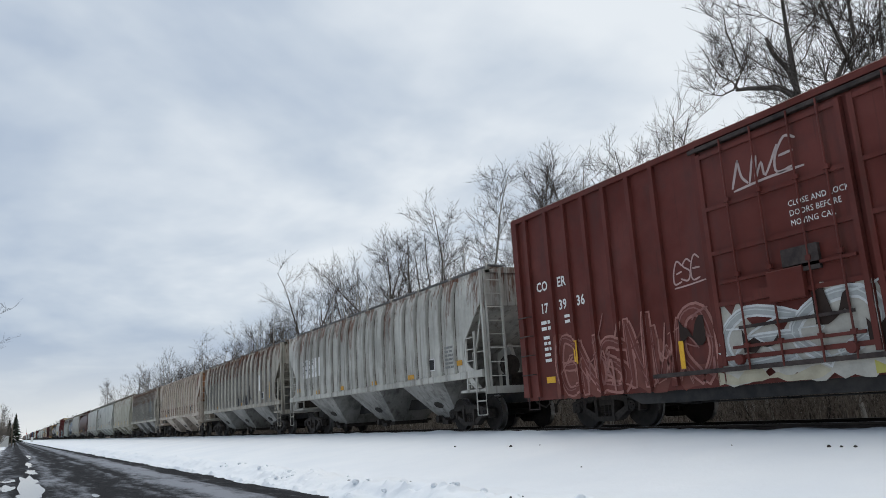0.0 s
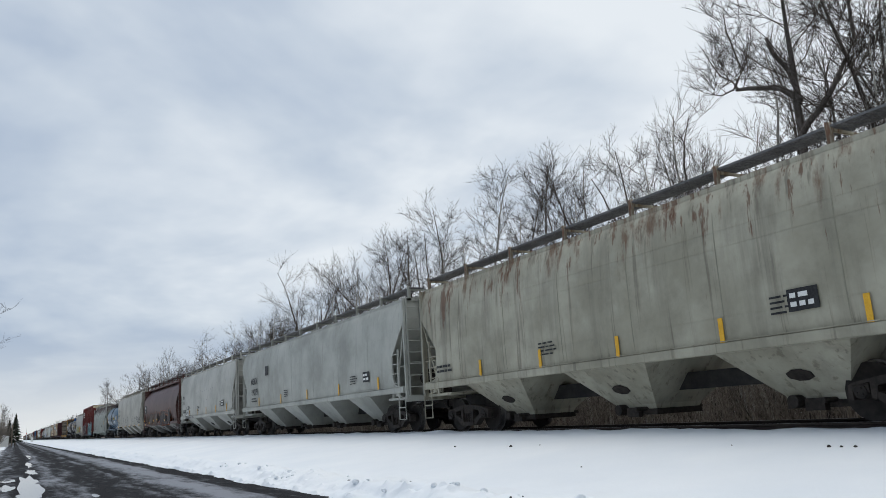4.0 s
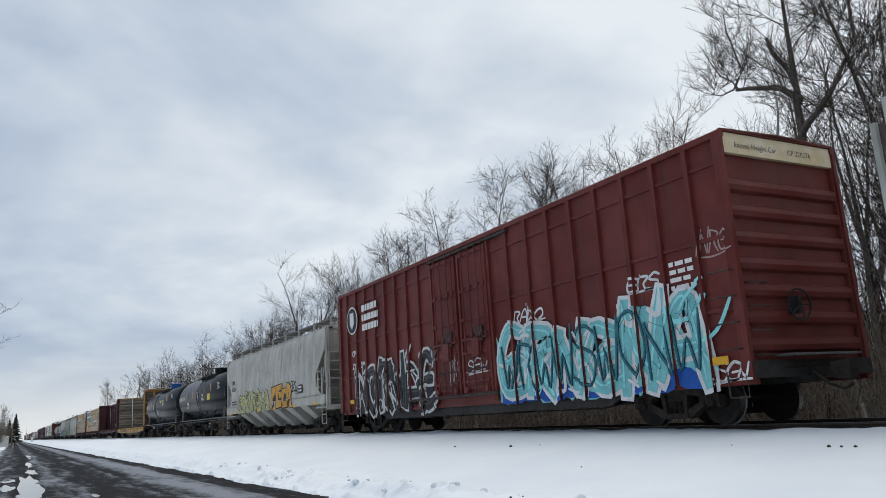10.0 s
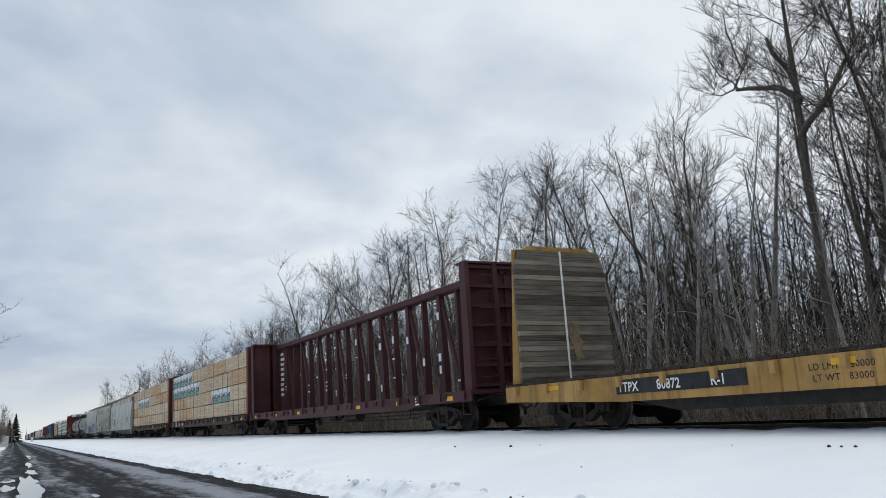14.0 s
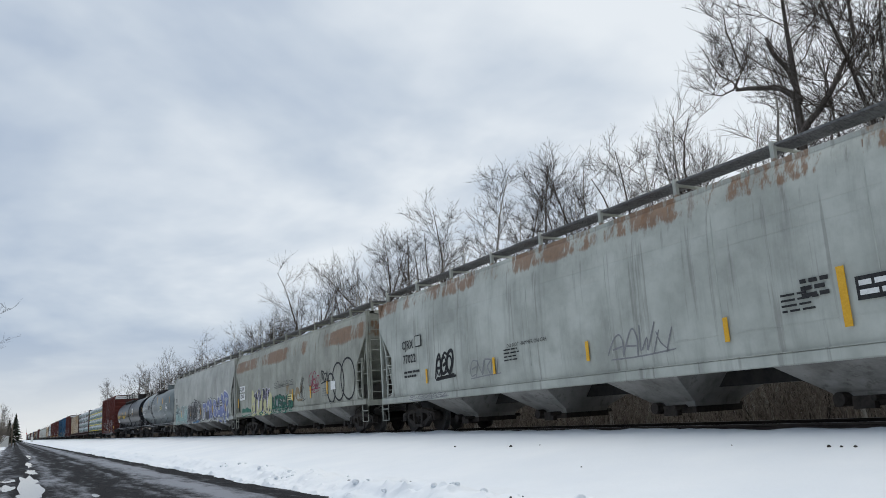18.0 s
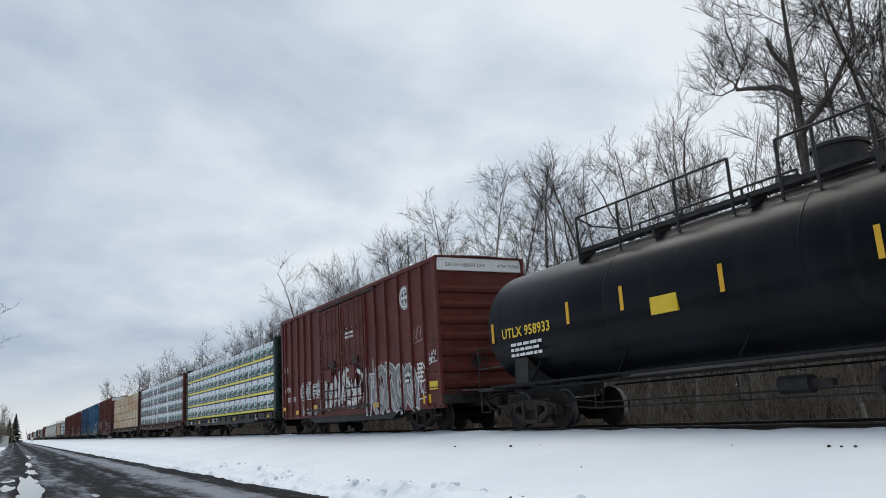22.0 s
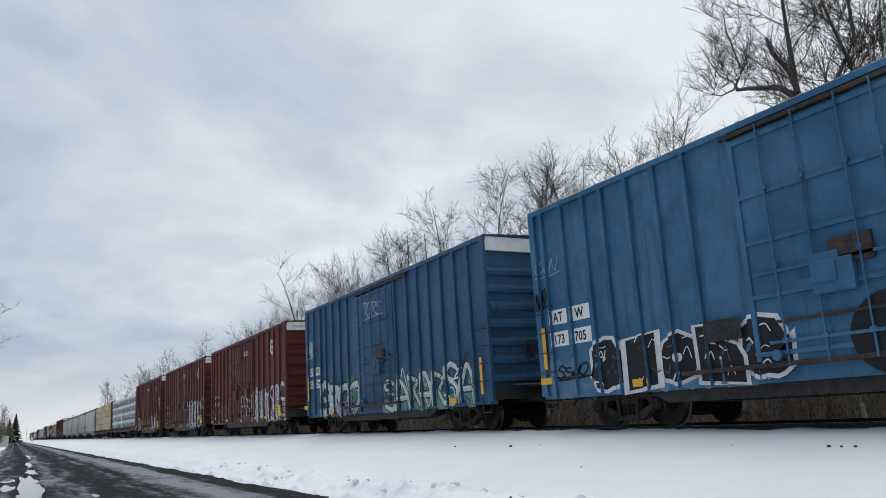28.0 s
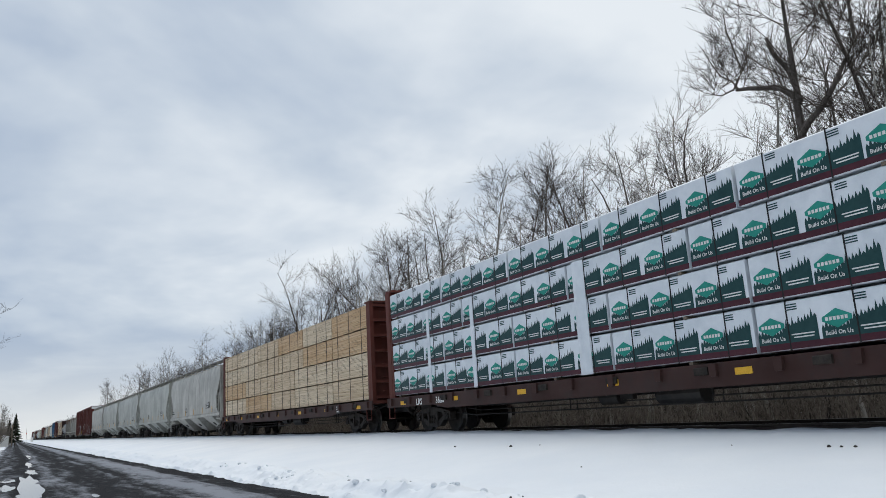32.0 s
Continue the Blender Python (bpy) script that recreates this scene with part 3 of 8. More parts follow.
def ribbon(pts, w):
    """Quads and round joints along a curved stroke, in x and z."""
    pts = [Vector((p[0], p[1])) for p in pts]
    fine_pts = []
    for i in range(len(pts) - 1):
        p0, p1, p2, p3 = pts[max(i - 1, 0)], pts[i], pts[i + 1], pts[min(i + 2, len(pts) - 1)]
        for k in range(4):
            t = k / 4
            fine_pts.append(0.5 * ((2 * p1) + (p2 - p0) * t + (2 * p0 - 5 * p1 + 4 * p2 - p3) * t * t + (3 * p1 - p0 - 3 * p2 + p3) * t ** 3))
    fine_pts.append(pts[-1])
    left, right = [], []
    for i, p in enumerate(fine_pts):
        d = fine_pts[min(i + 1, len(fine_pts) - 1)] - fine_pts[max(i - 1, 0)]
        d = d.normalized() if d.length > 1e-6 else Vector((1, 0))
        n = Vector((-d.y, d.x)) * (w / 2)
        if i == 0:
            p = p - d * w * 0.4
            n *= 0.7
        if i == len(fine_pts) - 1:
            p = p + d * w * 0.4
            n *= 0.7
        left.append(tuple(p + n))
        right.append(tuple(p - n))
    return [[left[i], right[i], right[i + 1], left[i + 1]] for i in range(len(left) - 1)]


def lay(s, polys, zones, lift):
    """Lays flat pieces on the side, following its posts: zones are (x0, x1, y of the surface)."""
    for poly in polys:
        lo, hi = min(p[0] for p in poly), max(p[0] for p in poly)
        for a, b, y in zones:
            if hi <= a or lo >= b:
                continue
            c = clip_x(poly, a, b)
            if c:
                s.raw([(x, (y(z) if callable(y) else y) - lift, z) for x, z in c], [tuple(range(len(c)))])
    return s


def sprayed(car, polys, zones, mat, lift, name="graffiti", label=""):
    s = lay(Shape(), polys, zones, lift)
    if s.f:
        return part(name, s, mat, car, label)


def painted(car, text, x, z, size, mat, zones, squeeze=0.9, bold=0.008, lift=0.007):
    """Lettering painted over sheets and posts alike."""
    me = text_mesh(text, size, mat, squeeze, bold)
    polys = []
    for p in me.polygons:
        v = [me.vertices[k].co for k in p.vertices]
        polys += [[(x + q.x, z + q.y) for q in (v[0], v[k], v[k + 1])] for k in range(1, len(v) - 1)]
    bpy.data.meshes.remove(me)
    return sprayed(car, polys, zones, mat, lift, "lettering")


SPRAY = {}


def spray(color):
    if color not in SPRAY:
        SPRAY[color] = grained("spray_paint", tuple(c * 0.8 for c in color), tuple(min(1, c * 1.1) for c in color), 5.0, 0.5, bump=0.05)
    return SPRAY[color]


def letter_strokes(kind, cx, w, z0, h, lean, rnd):
    """The strokes of one wild letter in its cell."""
    def j(a, b):
        return (cx + (a + lean * (b - 0.5) * 2 + rnd.uniform(-0.07, 0.07)) * w, z0 + (b + rnd.uniform(-0.05, 0.05)) * h)
    if kind == 0:
        return [[j(-0.3, 0.05), j(-0.33, 0.5), j(-0.3, 0.95)], [j(-0.3, 0.95), j(0.38, 0.8), j(0.05, 0.48), j(0.45, 0.05)]]
    if kind == 1:
        return [[j(0.4, 0.85), j(-0.1, 0.98), j(-0.42, 0.55), j(-0.2, 0.08), j(0.42, 0.12)], [j(-0.15, 0.5), j(0.38, 0.52)]]
    if kind == 2:
        return [[j(-0.45, 0.05), j(-0.22, 0.75), j(0.05, 0.95), j(0.3, 0.6), j(0.45, 0.02)], [j(-0.25, 0.36), j(0.32, 0.38)]]
    if kind == 3:
        return [[j(0.42, 0.82), j(-0.1, 0.98), j(-0.38, 0.7), j(0.35, 0.42), j(0.2, 0.05), j(-0.45, 0.12)]]
    if kind == 4:
        return [[j(-0.38, 0.02), j(-0.33, 0.95)], [j(-0.33, 0.9), j(0.0, 0.4), j(0.33, 0.1)], [j(0.33, 0.05), j(0.4, 0.98)]]
    if kind == 5:
        return [[j(0, 0.04), j(-0.42, 0.4), j(-0.3, 0.88), j(0.2, 0.96), j(0.42, 0.5), j(0.08, 0.06)]]
    return [[j(-0.4, 0.9), j(-0.25, 0.1), j(0.0, 0.55), j(0.22, 0.08), j(0.42, 0.95)]]


def graffiti(car, x0, x1, z0, z1, zones, fill, line, seed, back=None, letters=5, weight=0.2, label="graffiti letter with a contrasting outline"):
    """A row of wild letters, each a few fat strokes with an outline, on an uneven backing."""
    rnd = random.Random(seed)
    w = (x1 - x0) / letters
    h = z1 - z0
    shine = tuple(min(0.80, 1.3 * c + 0.05) for c in fill)
    if back:
        n = letters * 3
        tops = [z0 + h * rnd.uniform(0.72, 1.12) for _ in range(n + 1)]
        feet = [max(0.78, z0 - h * rnd.uniform(0.0, 0.12)) for _ in range(n + 1)]
        cols = [[(x0 - 0.1 + (x1 - x0 + 0.2) * k / n, feet[k]), (x0 - 0.1 + (x1 - x0 + 0.2) * (k + 1) / n, feet[k + 1]),
                 (x0 - 0.1 + (x1 - x0 + 0.2) * (k + 1) / n, tops[k + 1]), (x0 - 0.1 + (x1 - x0 + 0.2) * k / n, tops[k])] for k in range(n)]
        for zone in zones:
            sprayed(car, cols, [zone], spray(back), 0.002, "graffiti_backing", "patchy sprayed backing")
    for i in range(letters):
        cx = x0 + w * (i + 0.5)
        w_old, w = w, w * 1.12
        kind = rnd.randrange(7)
        up, lean = rnd.uniform(0.85, 1.15), rnd.uniform(-0.12, 0.12)
        strokes = letter_strokes(kind, cx, w, z0, h * up, lean, rnd)
        w = w_old
        wt = weight * rnd.uniform(0.9, 1.15)
        s = Shape()
        for k, st in enumerate(strokes):
            lay(s, ribbon(st, wt * 1.6), zones, 0.0035 + 0.0012 * k + 0.004 * (i % 2))
        edge = len(s.f)
        for k, st in enumerate(strokes):
            lay(s, ribbon(st, wt), zones, 0.0130 + 0.0012 * k + 0.004 * (i % 2))
        body = len(s.f)
        for k, st in enumerate(strokes):
            pts = [(x - wt * 0.18, z + wt * 0.18) for x, z in st]
            lay(s, ribbon(pts, wt * 0.16), zones, 0.0215 + 0.0006 * k + 0.002 * (i % 2))
        shines = len(s.f)
        for k in range(5):
            a, c = rnd.uniform(-0.6, 0.5), rnd.uniform(0.0, 1.0)
            bend = [(cx + (a + d * rnd.uniform(0.15, 0.5)) * w, z0 + max(0.0, c + d * rnd.uniform(-0.35, 0.35)) * h) for d in (0.0, 0.6, 1.2)]
            lay(s, ribbon(bend, rnd.uniform(0.14, 0.34) * wt), zones, 0.0245 + 0.0006 * k)
        if not s.f:
            continue
        me = s.mesh("graffiti_letter", spray(line))
        me.materials.append(spray(fill))
        me.materials.append(spray(shine))
        me.polygons.foreach_set("material_index", [0] * edge + [1] * (body - edge) + [2] * (shines - body) + [(0, 2, 0, 1)[i % 4]] * (len(me.polygons) - shines))
        part("graffiti_letter", me, None, car, label)


def piece(car, text, x0, x1, z0, z1, zones, fill, line, halo=None, seed=1, fat=0.045, edge=0.055, wild=1.0, accent=None, label="graffiti letter with a contrasting outline"):
    """A painted word: fat letters of uneven height that overlap, each with an outline and a halo, shines and drips."""
    rnd = random.Random(seed)
    n = len(text)
    w, h = (x1 - x0) / n, z1 - z0
    shine = tuple(min(0.80, 1.3 * c + 0.06) for c in fill)
    for i, ch in enumerate(text):
        layers = [(fat + edge, line), (fat, fill)]
        if halo:
            layers.insert(0, (fat + edge * 1.8, halo))
        outer = text_mesh(ch, 1.0, M_INK, 1.0, layers[0][0])
        xs, zs = [v.co.x for v in outer.vertices], [v.co.y for v in outer.vertices]
        if not xs:
            continue
        mx, mz, sx, sz = min(xs), min(zs), max(xs) - min(xs), max(zs) - min(zs)
        up, drop = rnd.uniform(0.84, 1.10), rnd.uniform(-0.02, 0.06)
        lean, bulge, turn = rnd.uniform(-0.14, 0.14) * wild, rnd.uniform(-0.10, 0.16) * wild, rnd.uniform(-0.12, 0.12) * wild
        gx, cx = w * rnd.uniform(1.12, 1.28), x0 + w * (i + 0.5)

        def bent(p):
            a, b = (p.x - mx) / sx - 0.5, (p.y - mz) / sz
            a = a * (1 + bulge * (1 - 2 * abs(b - 0.45))) + lean * (b - 0.5)
            b = b + turn * a + 0.05 * wild * math.sin(5 * a + i)
            return cx + a * gx, max(z0 - 0.06 * h, z0 + (drop + b * up) * h)
        s, marks, mats = Shape(), [], []
        for k, (bold, color) in enumerate(layers):
            me = text_mesh(ch, 1.0, M_INK, 1.0, bold)
            tris = []
            for p in me.polygons:
                v = [me.vertices[j].co for j in p.vertices]
                tris += [[bent(v[0]), bent(v[j]), bent(v[j + 1])] for j in range(1, len(v) - 1)]
            start = len(s.f)
            lay(s, tris, zones, 0.0035 + 0.0105 * (i % 2) + 0.0033 * k)
            marks += [k] * (len(s.f) - start)
            mats.append(color)
            bpy.data.meshes.remove(me)
        bpy.data.meshes.remove(outer)
        mats += [shine, line, accent or line]
        for k in range(6):
            a, c = rnd.uniform(-0.42, 0.3), rnd.uniform(0.08, 0.9)
            d = rnd.uniform(0.10, 0.28)
            st = [(cx + a * w, z0 + c * h), (cx + (a + d * 0.6) * w, z0 + (c + rnd.uniform(-0.08, 0.14)) * h), (cx + (a + d) * w, z0 + (c + rnd.uniform(-0.12, 0.12)) * h)]
            start = len(s.f)
            lay(s, ribbon(st, h * rnd.uniform(0.015, 0.032)), zones, 0.0275 + 0.0005 * k)
            marks += [len(layers) + (0, 1, 2)[k % 3]] * (len(s.f) - start)
        if not s.f:
            continue
        me = s.mesh("graffiti_letter", spray(mats[0]))
        for color in mats[1:]:
            me.materials.append(spray(color))
        me.polygons.foreach_set("material_index", marks)
        part("graffiti_letter", me, None, car, label)


def blotch(car, x0, x1, z0, z1, zones, color, seed, lift=0.002, ragged=0.3, name="graffiti_backing", label="patchy sprayed backing"):
    """An uneven patch of thin paint with a ragged upper and lower edge."""
    rnd = random.Random(seed)
    n = max(6, round((x1 - x0) / 0.16))
    h = z1 - z0
    tops, feet = [z1], [z0]
    for k in range(n):
        tops.append(max(z0 + 0.3 * h, min(z1 + 0.1 * h, tops[-1] + rnd.gauss(0, 0.35 * ragged * h) + 0.3 * (z1 - 0.5 * ragged * h - tops[-1]))))
        feet.append(max(z0 - 0.05 * h, min(z0 + 0.35 * h, feet[-1] + rnd.gauss(0, 0.18 * ragged * h) + 0.4 * (z0 - feet[-1]))))
    at = [x0 + (x1 - x0) * k / n for k in range(n + 1)]
    cols = [[(at[k], feet[k]), (at[k + 1], feet[k + 1]), (at[k + 1], tops[k + 1]), (at[k], tops[k])] for k in range(n)]
    return sprayed(car, cols, zones, spray(color), lift, name, label)


def scrawl(car, x0, x1, z0, z1, zones, color, seed, weight=0.04):
    """A quick tag: a few thin slanted letters and an underline."""
    rnd = random.Random(seed)
    h = z1 - z0
    n = max(3, min(8, round((x1 - x0) / (0.5 * h + 0.1))))
    w = (x1 - x0) / n
    polys = []
    for i in range(n):
        for st in letter_strokes(rnd.randrange(7), x0 + w * (i + 0.5), w * 1.15, z0 + h * rnd.uniform(0.0, 0.12), h * rnd.uniform(0.7, 1.0), 0.16, rnd):
            polys += ribbon(st, weight * rnd.uniform(0.55, 0.8))
    polys += ribbon([(x0, z0 - 0.02), ((x0 + x1) / 2, z0 + rnd.uniform(-0.05, 0.04)), (x1 + 0.1, z0 + 0.03)], weight * 0.6)
    sprayed(car, polys, zones, spray(color), 0.006, label="quick sprayed tag")


def reflectors(car, spots, y, w=0.30, h=0.10, mat=None):
    for x, z in spots:
        yy = y(z) if callable(y) else y
        part("reflector", Shape().box(x - w / 2, x + w / 2, yy - 0.006, yy + 0.004, z, z + h), mat or M_YELLOW, car)


# ---- boxcars ----
M_HARDWARE = grained("grimy_door_hardware", (0.026, 0.020, 0.019), (0.075, 0.058, 0.052), 7.0, 0.6)
M_PANEL = grained("white_end_panel", (0.62, 0.63, 0.62), (0.78, 0.78, 0.77), 4.0, 0.5)


def boxcar(R, L, mat, door=(-2.25, 2.25), leaves=2, H=5.12, label="", posts=5, panel=M_PANEL, emblem=None, marks=(), end_text="", at_posts=()):
    """Outside-post boxcar: sheets, posts, corrugated ends, sliding doors with rods."""
    half = (R - L) / 2
    car = start_car("boxcar", label, R, L)
    zb, ys, yp = 0.98, 1.52, 1.60
    running_gear(car, half, half - 2.3)
    for q in (-1, 1):
        part("side_wall", Shape().box(-half + 0.05, half - 0.05, q * ys, q * (ys - 0.05), zb, H - 0.12), mat, car)
        part("top_chord", Shape().prism_x([(q * 1.48, H - 0.14), (q * yp, H - 0.14), (q * yp, H - 0.03), (q * 1.55, H), (q * 1.48, H)], -half, half), mat, car)
        s = Shape()
        s.prism_y([(-half, zb), (-half, zb - 0.30), (half, zb - 0.30), (half, zb)], q * 1.44, q * 1.52)
        part("side_sill", s, mat, car)
        part("under_sill", Shape().prism_y([(-half + 3.3, zb - 0.29), (-half + 3.8, zb - 0.52), (half - 3.8, zb - 0.52), (half - 3.3, zb - 0.29)], q * 1.38, q * 1.43), M_BLACK, car)
    xs = []
    for a, b in ((-half, door[0]), (door[1], half)):
        xs += [a + (b - a) * (i + 1) / (posts + 1) for i in range(posts)] + [a if a == -half else b, b if a == -half else a]
    if at_posts:
        xs = [-half, half, *door, *at_posts]
    post_me = {}
    for q in (-1, 1):
        for x in sorted(set(xs)):
            wide = 0.10 if abs(abs(x) - half) < 0.01 else 0.055
            x = max(-half + wide, min(half - wide, x))
            if (q, wide) not in post_me:
                post_me[q, wide] = Shape().prism_y([(-wide - 0.02, zb - 0.22), (wide + 0.02, zb - 0.22), (wide, zb + 0.05), (wide, H - 0.14), (-wide, H - 0.14), (-wide, zb + 0.05)], q * (ys - 0.01), q * yp).mesh("post", mat)
            part("post", post_me[q, wide], mat, car).location.x = x
    # doors: the near side has its leaves, the far side the same
    dw = (door[1] - door[0]) / leaves
    for q in (-1, 1):
        for k in range(leaves):
            a, b = door[0] + dw * k + 0.06, door[0] + dw * (k + 1) - 0.06
            s = Shape().box(a, b, q * 1.535, q * 1.585, zb + 0.02, H - 0.30)
            dr = part("door", s, mat, car)
            s = Shape()
            for z in (zb + 0.12, zb + 1.05, zb + 1.95, zb + 2.75, H - 0.42):
                s.box(a + 0.03, b - 0.03, q * 1.58, q * 1.625, z, z + 0.075)
            for x in (a + 0.05, b - 0.05):
                s.box(x - 0.045, x + 0.045, q * 1.58, q * 1.63, zb + 0.04, H - 0.32)
            part("door_frame", s, mat, dr)
            s = Shape()
            for x in (a + dw * 0.20, a + dw * 0.42, a + dw * 0.66, a + dw * 0.84):
                s.tube([(x, q * 1.655, zb - 0.05), (x, q * 1.655, H - 0.2)], 0.018, 6)
                for z in (zb + 0.3, zb + 1.5, zb + 2.8):
                    s.box(x - 0.045, x + 0.045, q * 1.62, q * 1.675, z, z + 0.08)
            s.box(a + dw * 0.30, a + dw * 0.46, q * 1.64, q * 1.69, zb + 1.05, zb + 1.22)
            s.box(a + dw * 0.06, b - dw * 0.04, q * 1.62, q * 1.66, zb + 1.42, zb + 1.47)
            s.box(a + dw * 0.10, b - dw * 0.06, q * 1.62, q * 1.66, zb + 0.30, zb + 0.35)
            for x in (a + dw * 0.14, b - dw * 0.14):
                s.disc_y(x, zb + 0.12, min(q * 1.62, q * 1.70), max(q * 1.62, q * 1.70), 0.09, 10)
            part("locking_rod", s, mat, dr)
            part("lock_box", Shape().chunk(a + dw * 0.40, a + dw * 0.62, *sorted((q * 1.60, q * 1.70)), zb + 0.95, zb + 1.45, 0.02), mat, dr)
            s = Shape().box(a + dw * 0.16, b - dw * 0.1, q * 1.625, q * 1.66, zb + 0.62, zb + 0.67).box(a + dw * 0.5, a + dw * 0.72, q * 1.60, q * 1.66, zb + 1.35, zb + 1.75)
            part("door_handle", s, M_HARDWARE, dr)
        part("door_track", Shape().box(door[0] - 1.6, door[1] + 0.1, q * 1.53, q * 1.66, zb - 0.06, zb + 0.015), M_HARDWARE, car)
        part("door_track", Shape().box(door[0] - 0.1, door[1] + 1.0, q * 1.53, q * 1.64, H - 0.25, H - 0.18), M_HARDWARE, car)
    # ends
    for q in (-1, 1):
        part("end_wall", Shape().box(q * (half - 0.18), q * (half - 0.13), -1.50, 1.50, zb, H - 0.05), mat, car)
        rib_me = Shape()
        rib_me.prism_y([(q * (half - 0.14), -0.14), (q * (half - 0.05), -0.09), (q * (half - 0.03), 0.0), (q * (half - 0.05), 0.09), (q * (half - 0.14), 0.14)], -1.47, 1.47)
        rib_me = rib_me.mesh("end_rib", mat)
        z = zb + 0.35
        while z < H - 0.75:
            part("end_rib", rib_me, mat, car).location.z = z
            z += 0.47
        part("top_panel", Shape().box(q * (half - 0.14), q * (half - 0.04), -1.50, 1.50, H - 0.42, H - 0.04), panel, car, "white painted panel across the top of the end")
        rungs(car, q * (half - 0.05), -1.42, -0.98, 0.95, 2.6, 4, q * 0.11, M_HARDWARE)
        part("end_sill", Shape().box(q * (half - 0.15), q * (half + 0.05), -1.55, 1.55, zb - 0.2, zb + 0.08), M_BLACK, car)
    s = Shape()
    hub = (half + 0.16, -0.35, 2.0)
    for k in range(16):
        a, c = 2 * math.pi * k / 16, 2 * math.pi * (k + 1) / 16
        s.tube([(hub[0], hub[1] + 0.28 * math.cos(a), hub[2] + 0.28 * math.sin(a)), (hub[0], hub[1] + 0.28 * math.cos(c), hub[2] + 0.28 * math.sin(c))], 0.018, 5)
    for k in range(5):
        a = 2 * math.pi * k / 5
        s.tube([hub, (hub[0], hub[1] + 0.28 * math.cos(a), hub[2] + 0.28 * math.sin(a))], 0.013, 4)
    s.box(half - 0.05, half + 0.17, -0.40, -0.30, 1.85, 2.15)
    part("brake_wheel", s, M_BLACK, car)
    part("crossover_platform", Shape().box(half - 0.05, half + 0.28, -0.95, 0.95, 1.12, 1.16), M_GRATE, car)
    # roof with its seams
    part("roof", Shape().prism_x([(-1.58, H - 0.03), (1.58, H - 0.03), (0, H + 0.03)], -half, half), mat, car)
    seam = Shape().prism_x([(-1.58, H - 0.02), (-1.56, H + 0.01), (0, H + 0.055), (1.56, H + 0.01), (1.58, H - 0.02)], -0.03, 0.03).mesh("roof_seam", mat)
    n = int(half * 2 / 1.2)
    for i in range(n + 1):
        part("roof_seam", seam, mat, car).location.x = (half - 0.03) * (2 * i / n - 1)
    # ladders, stirrups
    for x in (-half + 0.12, half - 0.56):
        side_rungs(car, x, x + 0.44, -yp, 1.05, 2.85, 4, -0.09, M_HARDWARE)
        part("stirrup", stirrup_shape(x + 0.02, x + 0.42, -1.57, 0.48, 0.86), M_HARDWARE, car)
    zones = []
    edges = sorted(set(xs) - {-half, half})
    cut = [(-half, -half + 0.2, -yp), (half - 0.2, half, -yp)]
    cut += [(x - 0.055, x + 0.055, -yp) for x in edges]
    cut += [(door[0] + dw * k + 0.06, door[0] + dw * (k + 1) - 0.06, -1.587) for k in range(leaves)]
    cut.sort()
    at = -half
    for a, b, y in cut:
        if a > at:
            zones.append((at, a, -ys))
        zones.append((max(a, at), b, y))
        at = max(at, b)
    if emblem:
        ex, ez = emblem
        s = Shape().disc_y(ex, ez, -ys - 0.012, -ys, 0.385, 28)
        part("emblem", s, M_WHITE, car, "round white emblem with a cross")
        s = Shape()
        y0 = -ys - 0.016
        for rr in (0.355, 0.245):
            ring = [(ex + rr * math.cos(2 * math.pi * k / 24), ez + rr * math.sin(2 * math.pi * k / 24)) for k in range(24)]
            for p in ribbon(ring + ring[:1], 0.025):
                s.raw([(x, y0, z) for x, z in p], [tuple(range(len(p)))])
        for k in range(4):
            a = math.pi / 4 + math.pi / 2 * k
            p = [(ex + 0.05 * math.cos(a), ez + 0.05 * math.sin(a)), (ex + 0.215 * math.cos(a - 0.45), ez + 0.215 * math.sin(a - 0.45)), (ex + 0.215 * math.cos(a + 0.45), ez + 0.215 * math.sin(a + 0.45))]
            s.raw([(x, y0, z) for x, z in p], [(0, 1, 2)])
        part("emblem_cross", s, M_INK, car)
    for text, x, z, size, tm in marks:
        painted(car, text, x, z, size, tm, zones)
    if end_text:
        me = text_mesh(end_text, 0.15, M_INK, 0.95)
        me.transform(Matrix.Translation((half - 0.034, -1.2, H - 0.30)) @ Euler((radians(90), 0, radians(90))).to_matrix().to_4x4())
        part("lettering", me, M_INK, car)
    return car, zones, half


# ---- covered hoppers ----
PLAT = 1.12
M_WELD_LINE = grained("rusty_weld_line", (0.030, 0.020, 0.015), (0.115, 0.075, 0.050), 3.0, 0.8, 0, (6, 6, 0.8))
# road dirt on the bays, darkened further for the shade under the car
M_BAY_DIRT_SHADE = paint("bay_road_dirt", (0.27, 0.26, 0.24), 0.3, 0.6, 0.45, 0.7, seed=41)


